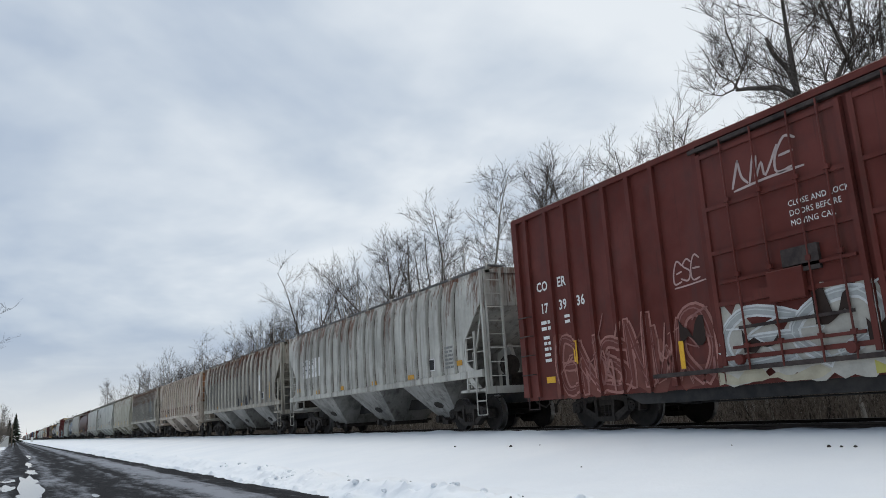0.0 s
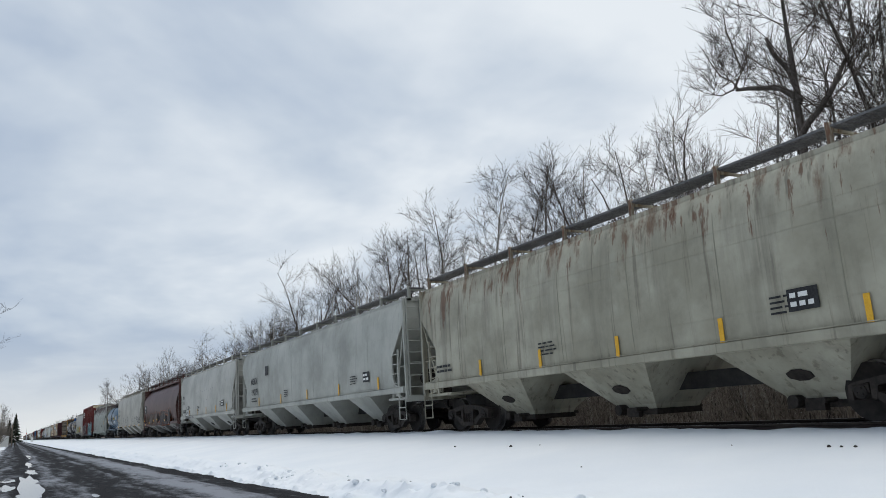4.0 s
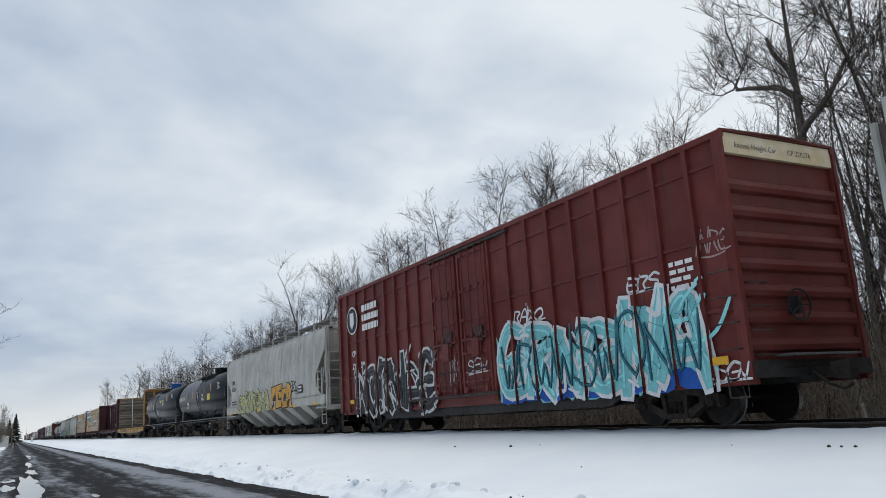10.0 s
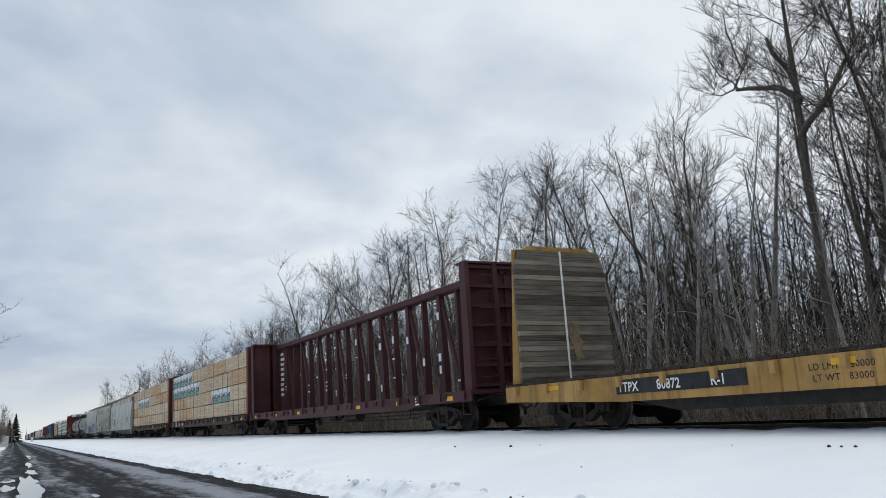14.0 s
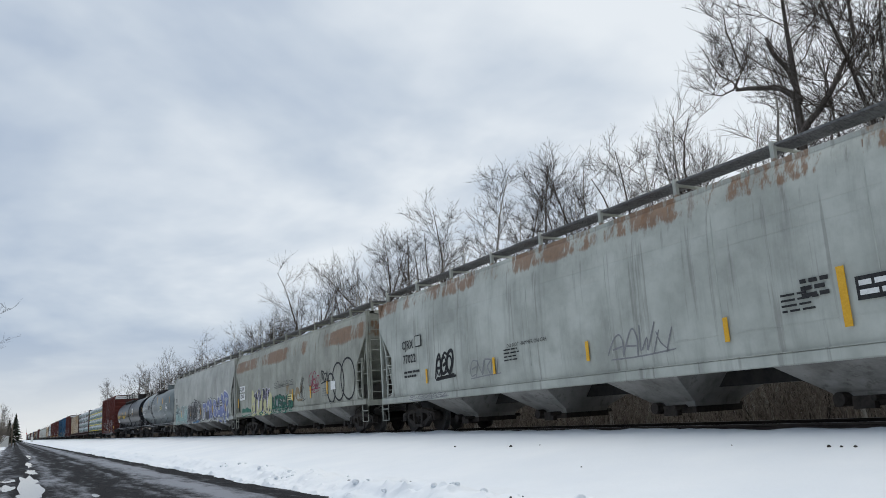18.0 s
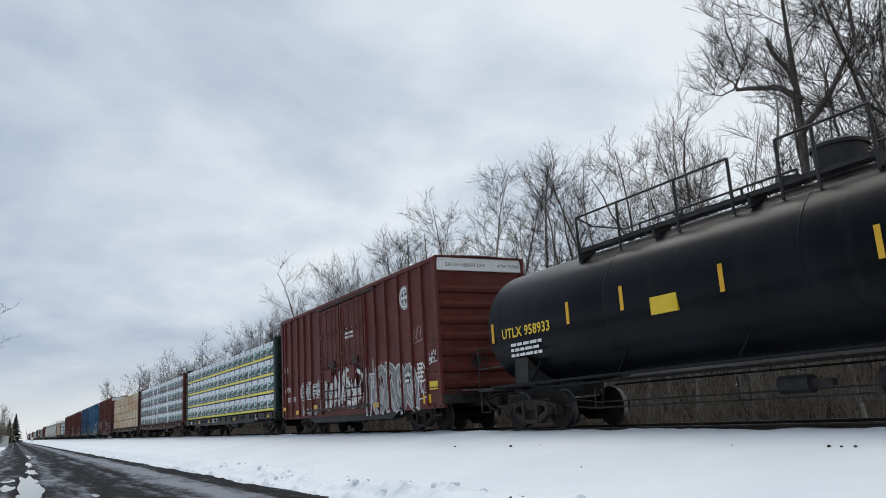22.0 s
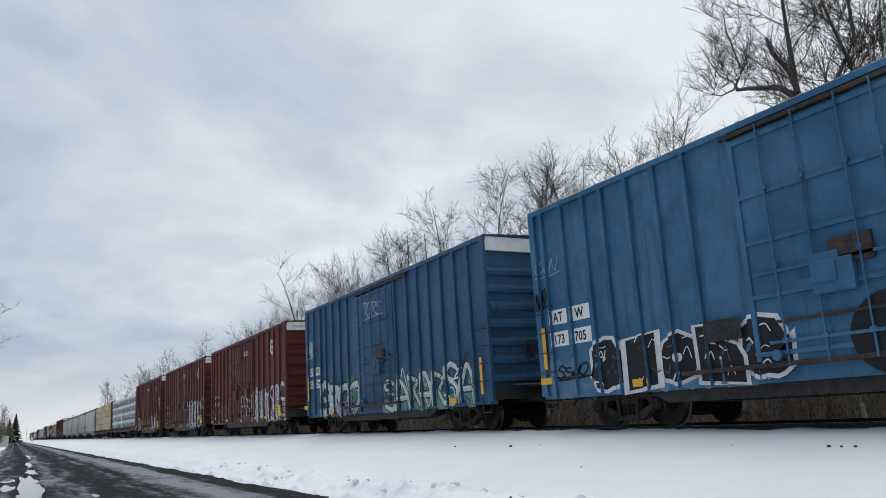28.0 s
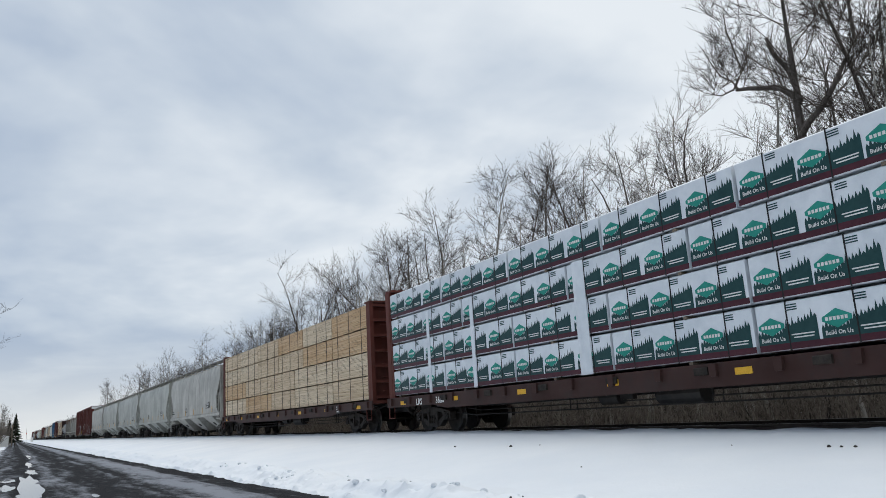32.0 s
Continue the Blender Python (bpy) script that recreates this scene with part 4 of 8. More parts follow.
def hopper(R, L, mat, bays=3, H=4.22, ribs=0, profile=None, label="", cut=0.95, board=True, bay_mat=None, frame_mat=None, sill=1.40, band=0.19, end_mat=None, rib_mat=None, walk_z=0.34, rib_in=1.45):
    """Covered hopper: side sheets cut away at the ends, slope sheets, discharge bays, roof, walkways and end ladders."""
    half = (R - L) / 2
    car = start_car("hopper_car", label, R, L)
    running_gear(car, half, half - 1.75, 0.82, rigging=False)
    bay_mat, frame_mat, end_mat = bay_mat or mat, frame_mat or mat, end_mat or mat
    prof = profile or [(min(sill, 1.3), 1.54), (1.6, 1.57), (2.2, 1.58), (3.2, 1.57), (3.75, 1.53), (H - 0.12, 1.44), (H, 1.36)]

    def wide(z):
        for (z0, w0), (z1, w1) in zip(prof, prof[1:]):
            if z <= z1:
                return w0 + (w1 - w0) * max(0.0, (z - z0) / (z1 - z0))
        return prof[-1][1]

    def inset(z):
        """How far the side sheet stops short of the end."""
        for z0, a0, z1, a1 in ((sill, 0.30, sill + 0.12, 0.75), (sill + 0.12, 0.75, sill + 0.4, cut), (sill + 0.4, cut, 2.35, cut), (2.35, cut, 3.35, 0.06), (3.35, 0.06, 9, 0.06)):
            if z <= z1:
                return a0 + (a1 - a0) * (z - z0) / (z1 - z0)
        return 0.06

    zs = sorted({sill, sill + 0.06, sill + 0.12, sill + 0.25, sill + 0.4, 2.1, 2.35, 2.6, 2.8, 3.1, 3.35, 3.6, 3.85, H - 0.14, H - 0.05, H})
    for q in (-1, 1):
        rings = [[(-half + inset(z), q * wide(z), z), (half - inset(z), q * wide(z), z), (half - inset(z), q * (wide(z) - 0.04), z), (-half + inset(z), q * (wide(z) - 0.04), z)] for z in zs]
        part("side_sheet", Shape().loft(rings), mat, car, smooth=True)
        part("side_sill", Shape().chunk(-half + 0.1, half - 0.1, q * 1.60, q * 1.44, sill + 0.03 - band, sill + 0.03, 0.02), mat, car)
        part("roof_edge", Shape().prism_x([(q * (prof[-1][1] + 0.05), H - 0.07), (q * (prof[-1][1] + 0.05), H + 0.02), (q * 1.2, H + 0.05), (q * 1.2, H - 0.07)], -half, half), mat, car)
        if ribs:
            top = H - 0.08
            hat = ((-0.066, -0.004), (0.054, -0.004), (0.054, 0.006), (0.035, 0.007), (0.03, 0.085), (-0.03, 0.085), (-0.035, 0.007), (-0.066, 0.006))
            me = Shape().loft([[(x, q * (wide(z) + d), z) for x, d in hat] for z in (sill, 2.0, 3.2, 3.75, top)]).mesh("post", rib_mat or mat)
            # dark brown along the flanges on both sides of the rib
            me.materials.append(M_WELD_LINE)
            me.polygons.foreach_set("material_index", [1 if k < 32 and k % 8 in (1, 2, 6, 7) else 0 for k in range(len(me.polygons))])
            for i in range(ribs):
                x = -half + rib_in + (2 * half - 2 * rib_in) * i / (ribs - 1)
                part("post", me, mat, car).location.x = x
    # roof and hatches
    w = prof[-1][1] + 0.02
    part("roof", Shape().prism_x([(-w, H), (-0.8, H + 0.10), (0.8, H + 0.10), (w, H), (w, H - 0.06), (-w, H - 0.06)], -half, half), mat, car)
    hatch = Shape().loft([[(r * math.cos(2 * math.pi * k / 12), r * math.sin(2 * math.pi * k / 12), z) for k in range(12)] for r, z in ((0.42, H + 0.05), (0.42, H + 0.2), (0.34, H + 0.27))]).mesh("hatch", mat)
    for i in range(int(half * 2 / 2.6)):
        part("hatch", hatch, mat, car).location.x = -half + 1.6 + i * 2.6
    if board:
        for q in (-1, 1):
            y0, y1 = sorted((q * 0.72, q * 1.22))
            s = Shape()
            z = H + walk_z
            for k in range(9):
                y = y0 + (y1 - y0) * k / 8
                s.box(-half - 0.05, half + 0.05, y - 0.007, y + 0.007, z, z + 0.04)
            x = -half
            while x < half:
                s.box(x - 0.006, x + 0.006, y0, y1, z + 0.004, z + 0.03)
                x += 0.12
            part("running_board", s, M_GRATE, car, "dark grating walkway along the roof")
            x = -half + 0.12
            me = Shape().box(-0.04, 0.04, q * 1.18, q * 1.26, H - 0.02, H + walk_z + 0.08).box(-0.03, 0.03, min(0, q * 1.2), max(0, q * 1.2), H + walk_z - 0.05, H + walk_z - 0.005).mesh("walkway_bracket", frame_mat)
            n = int(half * 2 / 2.05)
            for i in range(n + 1):
                part("walkway_bracket", me, frame_mat, car).location.x = -half + 0.1 + (2 * half - 0.2) * i / n
    # discharge bays
    x0, x1 = (-half + 1.55, half - 1.55) if bays == 3 else (-half + 2.0, half - 2.0)
    bw = (x1 - x0) / bays
    tw = bw * (0.30 if bays == 3 else 0.245)
    tent = Shape()
    for i in range(bays):
        a, b = x0 + bw * i, x0 + bw * (i + 1)
        m = (a + b) / 2
        rings = [[(m + q * lx, w * ly, z) for q, w in ((-1, -1), (1, -1), (1, 1), (-1, 1))] for lx, ly, z in ((bw * 0.13, 0.60, 0.34), (bw * 0.14, 0.66, 0.46), (tw, 1.50, sill - band + 0.05))]
        bay = part("discharge_bay", Shape().loft(rings), bay_mat, car)
        s = Shape().box(m - bw * 0.14, m + bw * 0.14, -0.64, 0.64, 0.24, 0.36)
        s.tube([(m + 0.3, -0.95, 0.36), (m + 0.3, 0.95, 0.36)], 0.045, 8)
        s.box(m - 0.18, m + 0.18, -0.76, -0.64, 0.20, 0.40)
        part("outlet_gate", s, M_STEEL, bay)
        zt = sill - band + 0.05
        k = 0.84 / (zt - 0.46)
        for q in (-1, 1):
            tent.prism_y([(m + q * tw, zt), (m + q * bw * 0.49, zt + 0.9), (m + q * (bw * 0.49 - 0.03), zt + 0.9), (m + q * (tw - 0.03), zt)], -1.42, 1.42)
        s = Shape()
        ring = [(0.21 * math.cos(a) * (1.2 if abs(math.cos(a)) > 0.5 else 1.0), 0.10 * math.sin(a)) for a in [math.pi / 4 * j + 0.39 for j in range(8)]]
        s.loft([[(m + dx, -0.66 - k * (0.78 + dz - 0.46) + out, 0.78 + dz) for dx, dz in ring] for out in (0.02, -0.028)])
        if bays == 3:
            part("inspection_hatch", s, M_STEEL, bay)
        part("outlet_pipe", Shape().tube([(m - 0.34, -0.85, 0.36), (m - 0.34, -0.55, 0.36)], 0.11, 12), M_STEEL, bay)
    part("inner_slopes", tent, bay_mat, car)
    # ends
    for q in (-1, 1):
        e = q * half
        part("slope_sheet", Shape().prism_y([(e - q * 0.08, H - 0.9), (e - q * 0.14, H - 0.9), (e - q * 3.25, sill - 0.1), (e - q * 3.15, sill - 0.1)], -1.46, 1.46), end_mat, car)
        part("end_sheet", Shape().box(e - q * 0.10, e - q * 0.05, -1.42, 1.42, H - 0.95, H - 0.02), end_mat, car)
        part("bolster_web", Shape().prism_y([(e - q * 0.6, PLAT), (e - q * 1.7, PLAT), (e - q * 1.75, 2.1), (e - q * 1.1, 2.35), (e - q * 0.95, 2.0)], -0.06, 0.06), frame_mat, car)
        s = Shape().box(e - q * 1.5, e + q * 0.02, -1.46, 1.46, PLAT - 0.09, PLAT - 0.02)
        s.box(e - q * 0.09, e + q * 0.03, -1.54, 1.54, PLAT - 0.17, PLAT + 0.02)
        s.prism_y([(e - q * 0.95, sill), (e - q * 1.25, sill), (e - q * 0.62, PLAT), (e - q * 0.35, PLAT)], -1.53, -1.47)
        s.prism_y([(e - q * 0.95, sill), (e - q * 1.25, sill), (e - q * 0.62, PLAT), (e - q * 0.35, PLAT)], 1.47, 1.53)
        part("end_platform", s, frame_mat, car)
        for y in (-1.50, 1.50):
            s = Shape().box(e - q * 0.06, e + q * 0.02, y - 0.04, y + 0.04, PLAT, H)
            s.tube([(e - q * 0.03, y, H - 0.9), (e - q * 0.9, y * 0.98, PLAT + 0.02)], 0.03, 5)
            part("corner_post", s, frame_mat, car)
        x = e - q * 0.06
        xa, xb = sorted((x, x - q * 0.46))
        xa, xb = (xa - 0.42, xb - 0.42) if q > 0 else (xa + 0.42, xb + 0.42)
        part("ladder", ladder_shape(xa, xb, -1.50, PLAT - 0.03, 2.62, 5, -0.07), frame_mat, car)
        xa, xb = sorted((x + q * 0.02, x - q * 0.44))
        rungs(car, e, -1.40, -0.92, PLAT + 0.1, H - 0.1, 8, q * 0.08, frame_mat)
        part("ladder", Shape().box(e - q * 0.02, e + q * 0.05, -0.93, -0.88, PLAT, H + 0.02).box(e - q * 0.02, e + q * 0.05, -1.44, -1.39, PLAT, H + 0.02), frame_mat, car)
        part("stirrup", stirrup_shape(xa, xb, -1.56, 0.42, PLAT - 0.05).tube([(xa, -1.56, 0.78), (xb, -1.56, 0.78)], 0.018, 5), frame_mat, car)
        s = Shape()
        s.tube([(e - q * 0.05, -1.45, PLAT + 1.05), (e - q * 0.05, 1.45, PLAT + 1.05)], 0.02, 5)
        s.tube([(e - q * 0.7, -1.48, PLAT), (e - q * 0.7, -1.48, PLAT + 0.95), (e - q * 0.05, -1.48, PLAT + 0.95)], 0.02, 5)
        part("handrail", s, frame_mat, car)
        if q > 0:
            s = Shape().tube([(e - 0.5, -0.5, 1.7), (e - 0.35, -0.5, 1.7)], 0.28, 12).box(e - 1.0, e - 0.55, -0.4, 0.4, PLAT - 0.02, 1.5)
            part("brake_gear", s, M_STEEL, car)
    def skin(z):
        """The near surface at height z: the sill's face or the sheet above it."""
        return -max(wide(z), 1.602 if sill - band - 0.05 < z < sill + 0.05 else 0.0) - 0.002
    zone = [(-half, half, skin)]
    if ribs:
        zone = []
        at = -half
        for i in range(ribs):
            x = -half + rib_in + (2 * half - 2 * rib_in) * i / (ribs - 1)
            zone += [(at, x - 0.035, lambda z: -wide(z) - 0.002), (x - 0.035, x + 0.035, lambda z: -wide(z) - 0.088)]
            at = x + 0.035
        zone.append((at, half, lambda z: -wide(z) - 0.002))
    return car, zone, half, wide


# ---- tank cars ----


def tank_car(R, L, mat, radius=1.49, zc=2.62, label="", dome=None, long_deck=False, rail_mat=None, deck_x=0.0, dome_dx=0.0, nose=0.0):
    """Tank with dished heads on stub sills, dome platform with railings and ladders."""
    half = (R - L) / 2
    car = start_car("tank_car", label, R, L)
    running_gear(car, half + 0.55, half - 1.15, 0.82, 0.40, through_sill=False)
    n = 48
    sec = [(-half, 0.02), (-half + 0.03, 0.55), (-half + 0.14, 1.02), (-half + 0.33, 1.33), (-half + 0.55, radius)]
    prof = [(x - nose, min(r, radius)) for x, r in sec] + [(-x, min(r, radius)) for x, r in reversed(sec)]
    body = part("tank", Shape().loft([[(x, r * math.sin(2 * math.pi * k / n), zc + r * math.cos(2 * math.pi * k / n)) for k in range(n)] for x, r in prof]), mat, car, smooth=True)
    for x in (-half + 0.56, -half * 0.5, 0.0, half * 0.5, half - 0.56):
        s = Shape()
        s.loft([[(x + d, (radius + r) * math.sin(2 * math.pi * k / n), zc + (radius + r) * math.cos(2 * math.pi * k / n)) for k in range(n)] for d, r in ((-0.03, 0.0), (-0.012, 0.006), (0.012, 0.006), (0.03, 0.0))], False)
        part("weld_seam", s, mat, body, smooth=True)
    for q in (-1, 1):
        e = q * half
        s = Shape().box(e - q * 2.3, e + q * 0.65, -0.32, 0.32, 0.75, 1.10)
        part("stub_sill", s, M_BLACK, car)
        s = Shape().prism_x([(-1.35, 1.06), (1.35, 1.06), (1.30, 1.75), (0.9, 1.35), (0, 1.16), (-0.9, 1.35), (-1.30, 1.75)], e - q * 1.5, e - q * 0.95)
        part("saddle", s, M_BLACK, car)
        s = Shape().box(e - q * 0.1, e + q * 0.62, -1.48, 1.48, 1.02, 1.08)
        part("end_platform", s, M_BLACK, car)
        s = Shape()
        s.tube([(e + q * 0.58, -1.45, 1.05), (e + q * 0.58, -1.45, 2.15), (e + q * 0.58, 1.45, 2.15), (e + q * 0.58, 1.45, 1.05)], 0.022, 6)
        for y in (-1.45, 1.45):
            s.tube([(e + q * 0.58, y, 1.6), (e - q * 0.6, y, 1.6)], 0.018, 5)
        part("end_railing", s, rail_mat or M_BLACK, car)
        part("stirrup", stirrup_shape(e + q * 0.1, e + q * 0.5, -1.48, 0.48, 1.02), M_BLACK, car)
        if q > 0:
            for w in (-1, 1):
                s = Shape().tube([(-half - 0.1, w * 1.40, 1.10), (half + 0.1, w * 1.40, 1.10)], 0.035, 6).tube([(-half + 1.6, w * 1.30, 0.98), (half - 1.6, w * 1.30, 0.98)], 0.022, 5)
                for i in range(6):
                    x = -half + 1.7 + (2 * half - 3.4) * i / 5
                    s.tube([(x, w * 1.40, 1.10), (x + 0.22, w * 1.20, 1.62)], 0.030, 5)
                part("side_rail", s, rail_mat or mat, car, "pale rail along the foot of the tank")
        # dome ladder
        s = Shape()
        arc = [(math.sin(a), math.cos(a)) for a in [radians(d) for d in range(28, 136, 9)]]
        for x in (-0.26, 0.26):
            s.tube([(x, q * (radius + 0.12) * p, zc + (radius + 0.12) * c) for p, c in arc] + [(x, q * 1.25, 0.62)], 0.02, 5)
        rung = Shape().tube([(-0.26, 0, 0), (0.26, 0, 0)], 0.014, 5).mesh("rung", M_BLACK)
        lad = part("dome_ladder", s, M_BLACK, car)
        lad.location.x = deck_x + (4.4 if long_deck else -0.9 if deck_x else 0.0)
        for p, c in arc:
            part("rung", rung, M_BLACK, lad).location = (0, q * (radius + 0.12) * p, zc + (radius + 0.12) * c)
        for z in (1.3, 1.0, 0.7):
            part("rung", rung, M_BLACK, lad).location = (0, q * 1.3, z)
    top = zc + radius
    dl = 3.6 if long_deck else 1.45
    slat = Shape().box(-dl, dl, -0.02, 0.02, top - 0.06, top - 0.02).mesh("deck_slat", M_BLACK)
    for y in (-0.95, 0.55):
        s = Shape().box(-dl, dl, y - 0.03, y - 0.005, top - 0.12, top - 0.05)
        for x in (-dl, -dl / 3, dl / 3, dl):
            s.box(x - 0.03, x + 0.03, y - 0.03, y + 0.45, top - 0.30, top - 0.06)
        deck = part("dome_platform", s, M_BLACK, car)
        deck.location.x = deck_x
        for k in range(6):
            part("deck_slat", slat, M_BLACK, deck).location.y = y + 0.08 * k + 0.02
    s = Shape()
    thick = 0.026 if long_deck else 0.016
    bays = ((-dl, -2.2, -0.5, 0.85), (1.9, 2.6, dl)) if long_deck else ((-dl, -dl / 3, dl / 3, dl),)
    for y in (-0.98, 0.98):
        for posts in bays:
            for z in (top + 0.72,) if long_deck else (top + 0.38, top + 0.72):
                s.tube([(posts[0], y, z), (posts[-1], y, z)], thick, 6)
            for x in posts:
                s.tube([(x, y, top - 0.35), (x, y, top + 0.72)], thick * 1.2, 6)
    for x in (-dl, dl):
        s.tube([(x, -0.98, top + 0.72), (x, -0.5, top + 0.55), (x, 0.5, top + 0.55), (x, 0.98, top + 0.72)], 0.022, 5)
    part("dome_railing", s, M_BLACK, car).location.x = deck_x
    dm = dome or mat
    rise = 0.60 if long_deck else 0.47
    s = Shape().loft([[(0.1 + r * math.cos(2 * math.pi * k / 20), r * math.sin(2 * math.pi * k / 20), z) for k in range(20)] for r, z in ((0.40 if long_deck else 0.44, top - 0.1), (0.44, top + rise - 0.11), (0.48, top + rise - 0.11), (0.48, top + rise - 0.05), (0.40, top + rise))])
    part("valve_housing", s, dm, car, smooth=True).location.x = deck_x + dome_dx
    s = Shape().loft([[(-0.9 + r * math.cos(2 * math.pi * k / 12), r * math.sin(2 * math.pi * k / 12), z) for k in range(12)] for r, z in ((0.16, top - 0.06), (0.16, top + 0.22), (0.22, top + 0.22), (0.22, top + 0.28))])
    part("relief_valve", s, M_BLACK, car).location.x = deck_x + dome_dx

    def side(z):
        return -math.sqrt(max(0.05, radius ** 2 - (z - zc) ** 2)) - 0.004
    return car, [(-half, half, side)], half, side


# ---- flat cars ----


def deck_gear(car, half, mat, zd, pockets=True):
    for q in (-1, 1):
        part("side_sill", Shape().prism_y([(-half, zd), (-half, zd - 0.30), (-half + 3.2, zd - 0.30), (-half + 4.0, zd - 0.42), (half - 4.0, zd - 0.42), (half - 3.2, zd - 0.30), (half, zd - 0.30), (half, zd)], q * 1.46, q * 1.52), mat, car)
    if pockets:
        me = Shape().prism_y([(-0.09, zd - 0.02), (0.09, zd - 0.02), (0.07, zd - 0.24), (-0.07, zd - 0.24)], -1.59, -1.515).mesh("stake_pocket", mat)
        n = int(half * 2 / 1.35)
        for i in range(n + 1):
            part("stake_pocket", me, mat, car).location.x = -half + 0.35 + (2 * half - 0.7) * i / n


def end_frame(car, x, q, mat, H, wide=1.42, plank=None, zd=1.08):
    """A bulkhead: posts and cross ribs, facing outwards by q; planks on its inner face."""
    bh = part("bulkhead", Shape().box(x - q * 0.10, x - q * 0.06, -wide, wide, zd, H), plank or mat, car)
    post = Shape().box(x - q * 0.10, x + q * (-0.03 if plank else 0.16), -0.07, 0.07, zd - 0.1, H).mesh("bulkhead_post", mat)
    for y in (-wide, -0.45, 0.45, wide):
        part("bulkhead_post", post, mat, bh).location.y = y
    k = 4 if plank else 7
    rib_mat = M_ORANGE_RUST if plank else mat
    rib = Shape().box(x - q * 0.08, x + q * (0.03 if plank else 0.11), -wide, wide, -0.05, 0.05).mesh("bulkhead_rib", rib_mat)
    for i in range(k):
        part("bulkhead_rib", rib, mat, bh).location.z = zd + 0.12 + (H - zd - 0.2) * i / (k - 1)
    if plank:
        part("bulkhead_cap", Shape().prism_x([(-1.25, H - 0.02), (1.25, H - 0.02), (0.95, H + 0.12), (-0.95, H + 0.12)], x - q * 0.12, x + q * 0.1), mat, bh)
    else:
        part("bulkhead_cap", Shape().box(x - q * 0.34, x + q * 0.18, -wide - 0.06, wide + 0.06, H, H + 0.06), mat, bh)
    inner, outer = (0.06, 0.38) if plank else (0.24, -0.06)
    for y in (-wide, wide):
        yy = sorted((y - 0.04 * (1 if y > 0 else -1), y))
        part("bulkhead_gusset", Shape().prism_y([(x + q * outer, zd), (x - q * inner, zd), (x - q * (inner if plank else 0.16), H), (x - q * (0.03 if plank else 0.06), H)], yy[0] - 0.03 * (y < 0) - 0.03, yy[1] + 0.03 * (y > 0) - 0.03), mat, bh)
    rungs(bh, x + q * 0.15, -1.05, -0.62, zd + 0.1, H - 0.1, 7, q * 0.08, mat)
    return bh


M_PLANK = grained("weathered_planks", (0.10, 0.080, 0.060), (0.24, 0.20, 0.155), 5.0, 0.85, 0, (1, 0.25, 6))
M_BOARD = [grained("bulkhead_board", tuple(c * k for c in (0.070, 0.060, 0.048)), tuple(c * k for c in (0.20, 0.175, 0.142)), 6.0, 0.85, 0, (1, 0.2, 8), bump=0.7) for k in (1.0, 0.58, 1.5)]
M_DECK = grained("dirty_deck_wood", (0.020, 0.017, 0.014), (0.065, 0.054, 0.044), 8.0, 0.9)


def sawn(name, a, c):
    """Stacked boards: each course a little different, with dark dashes where the boards part."""
    m, nodes, links, b = material(name, 0.75)
    nt = m.node_tree
    vec = coords(nt, 17.0)
    raw = nodes.new("ShaderNodeSeparateXYZ")
    links.new(coords(nt), raw.inputs[0])
    course = nmath(nt, "FLOOR", nmath(nt, "MULTIPLY", raw.outputs["Z"], 22.64))
    within = nmath(nt, "FRACT", nmath(nt, "MULTIPLY", raw.outputs["Z"], 22.64))
    tone = nnoise(nt, vec, 1.0, 5.0, 0.6, (0.35, 1, 22.0))
    col = nmix(nt, nramp(nt, tone, 0.3, 0.7), a, c)
    where = nnoise(nt, vec, 1.0, 3.0, 0.6, (1.3, 1, 23.0))
    gap = nmath(nt, "MULTIPLY", nmath(nt, "LESS_THAN", within, 0.20), nramp(nt, where, 0.50, 0.58))
    col = nmix(nt, nmath(nt, "MULTIPLY", gap, 0.85), col, (0.09, 0.060, 0.035))
    links.new(col, b.inputs["Base Color"])
    nbump(nt, tone, b, 0.3, 0.01)
    return m


M_SAWN = [sawn("sawn_spruce", (0.52, 0.405, 0.275), (0.76, 0.640, 0.480)), sawn("sawn_pine", (0.48, 0.360, 0.235), (0.71, 0.580, 0.420)), sawn("sawn_amber", (0.47, 0.300, 0.160), (0.67, 0.495, 0.320))]
M_WRAP = grained("white_wrap", (0.62, 0.66, 0.70), (0.76, 0.79, 0.82), 3.0, 0.38, bump=0.25, dist=0.02)
M_WRAP_GREEN = grained("dark_green_print", (0.016, 0.050, 0.052), (0.024, 0.068, 0.068), 10.0, 0.4, bump=0.1)
M_WRAP_TEAL = grained("teal_print", (0.025, 0.235, 0.185), (0.035, 0.29, 0.23), 10.0, 0.4, bump=0.1)
M_WRAP_YELLOW = grained("yellow_print", (0.72, 0.62, 0.02), (0.80, 0.70, 0.05), 10.0, 0.4, bump=0.1)
M_WRAP_RED = grained("dull_red_print", (0.055, 0.018, 0.026), (0.085, 0.026, 0.036), 10.0, 0.4, bump=0.1)
M_STRAP = grained("black_strap", (0.015, 0.015, 0.015), (0.03, 0.03, 0.03), 10.0, 0.4)
PACK_W = 1.27
SLOGAN = text_mesh("Build On Us", 0.095, M_WHITE, 0.92, 0.002)


def flat_text(s, me, x, y, z):
    """Adds flat lettering to a shape, facing the road."""
    return s.raw([(x + v.co.x, y, z + v.co.y) for v in me.vertices], [tuple(p.vertices) for p in me.polygons])




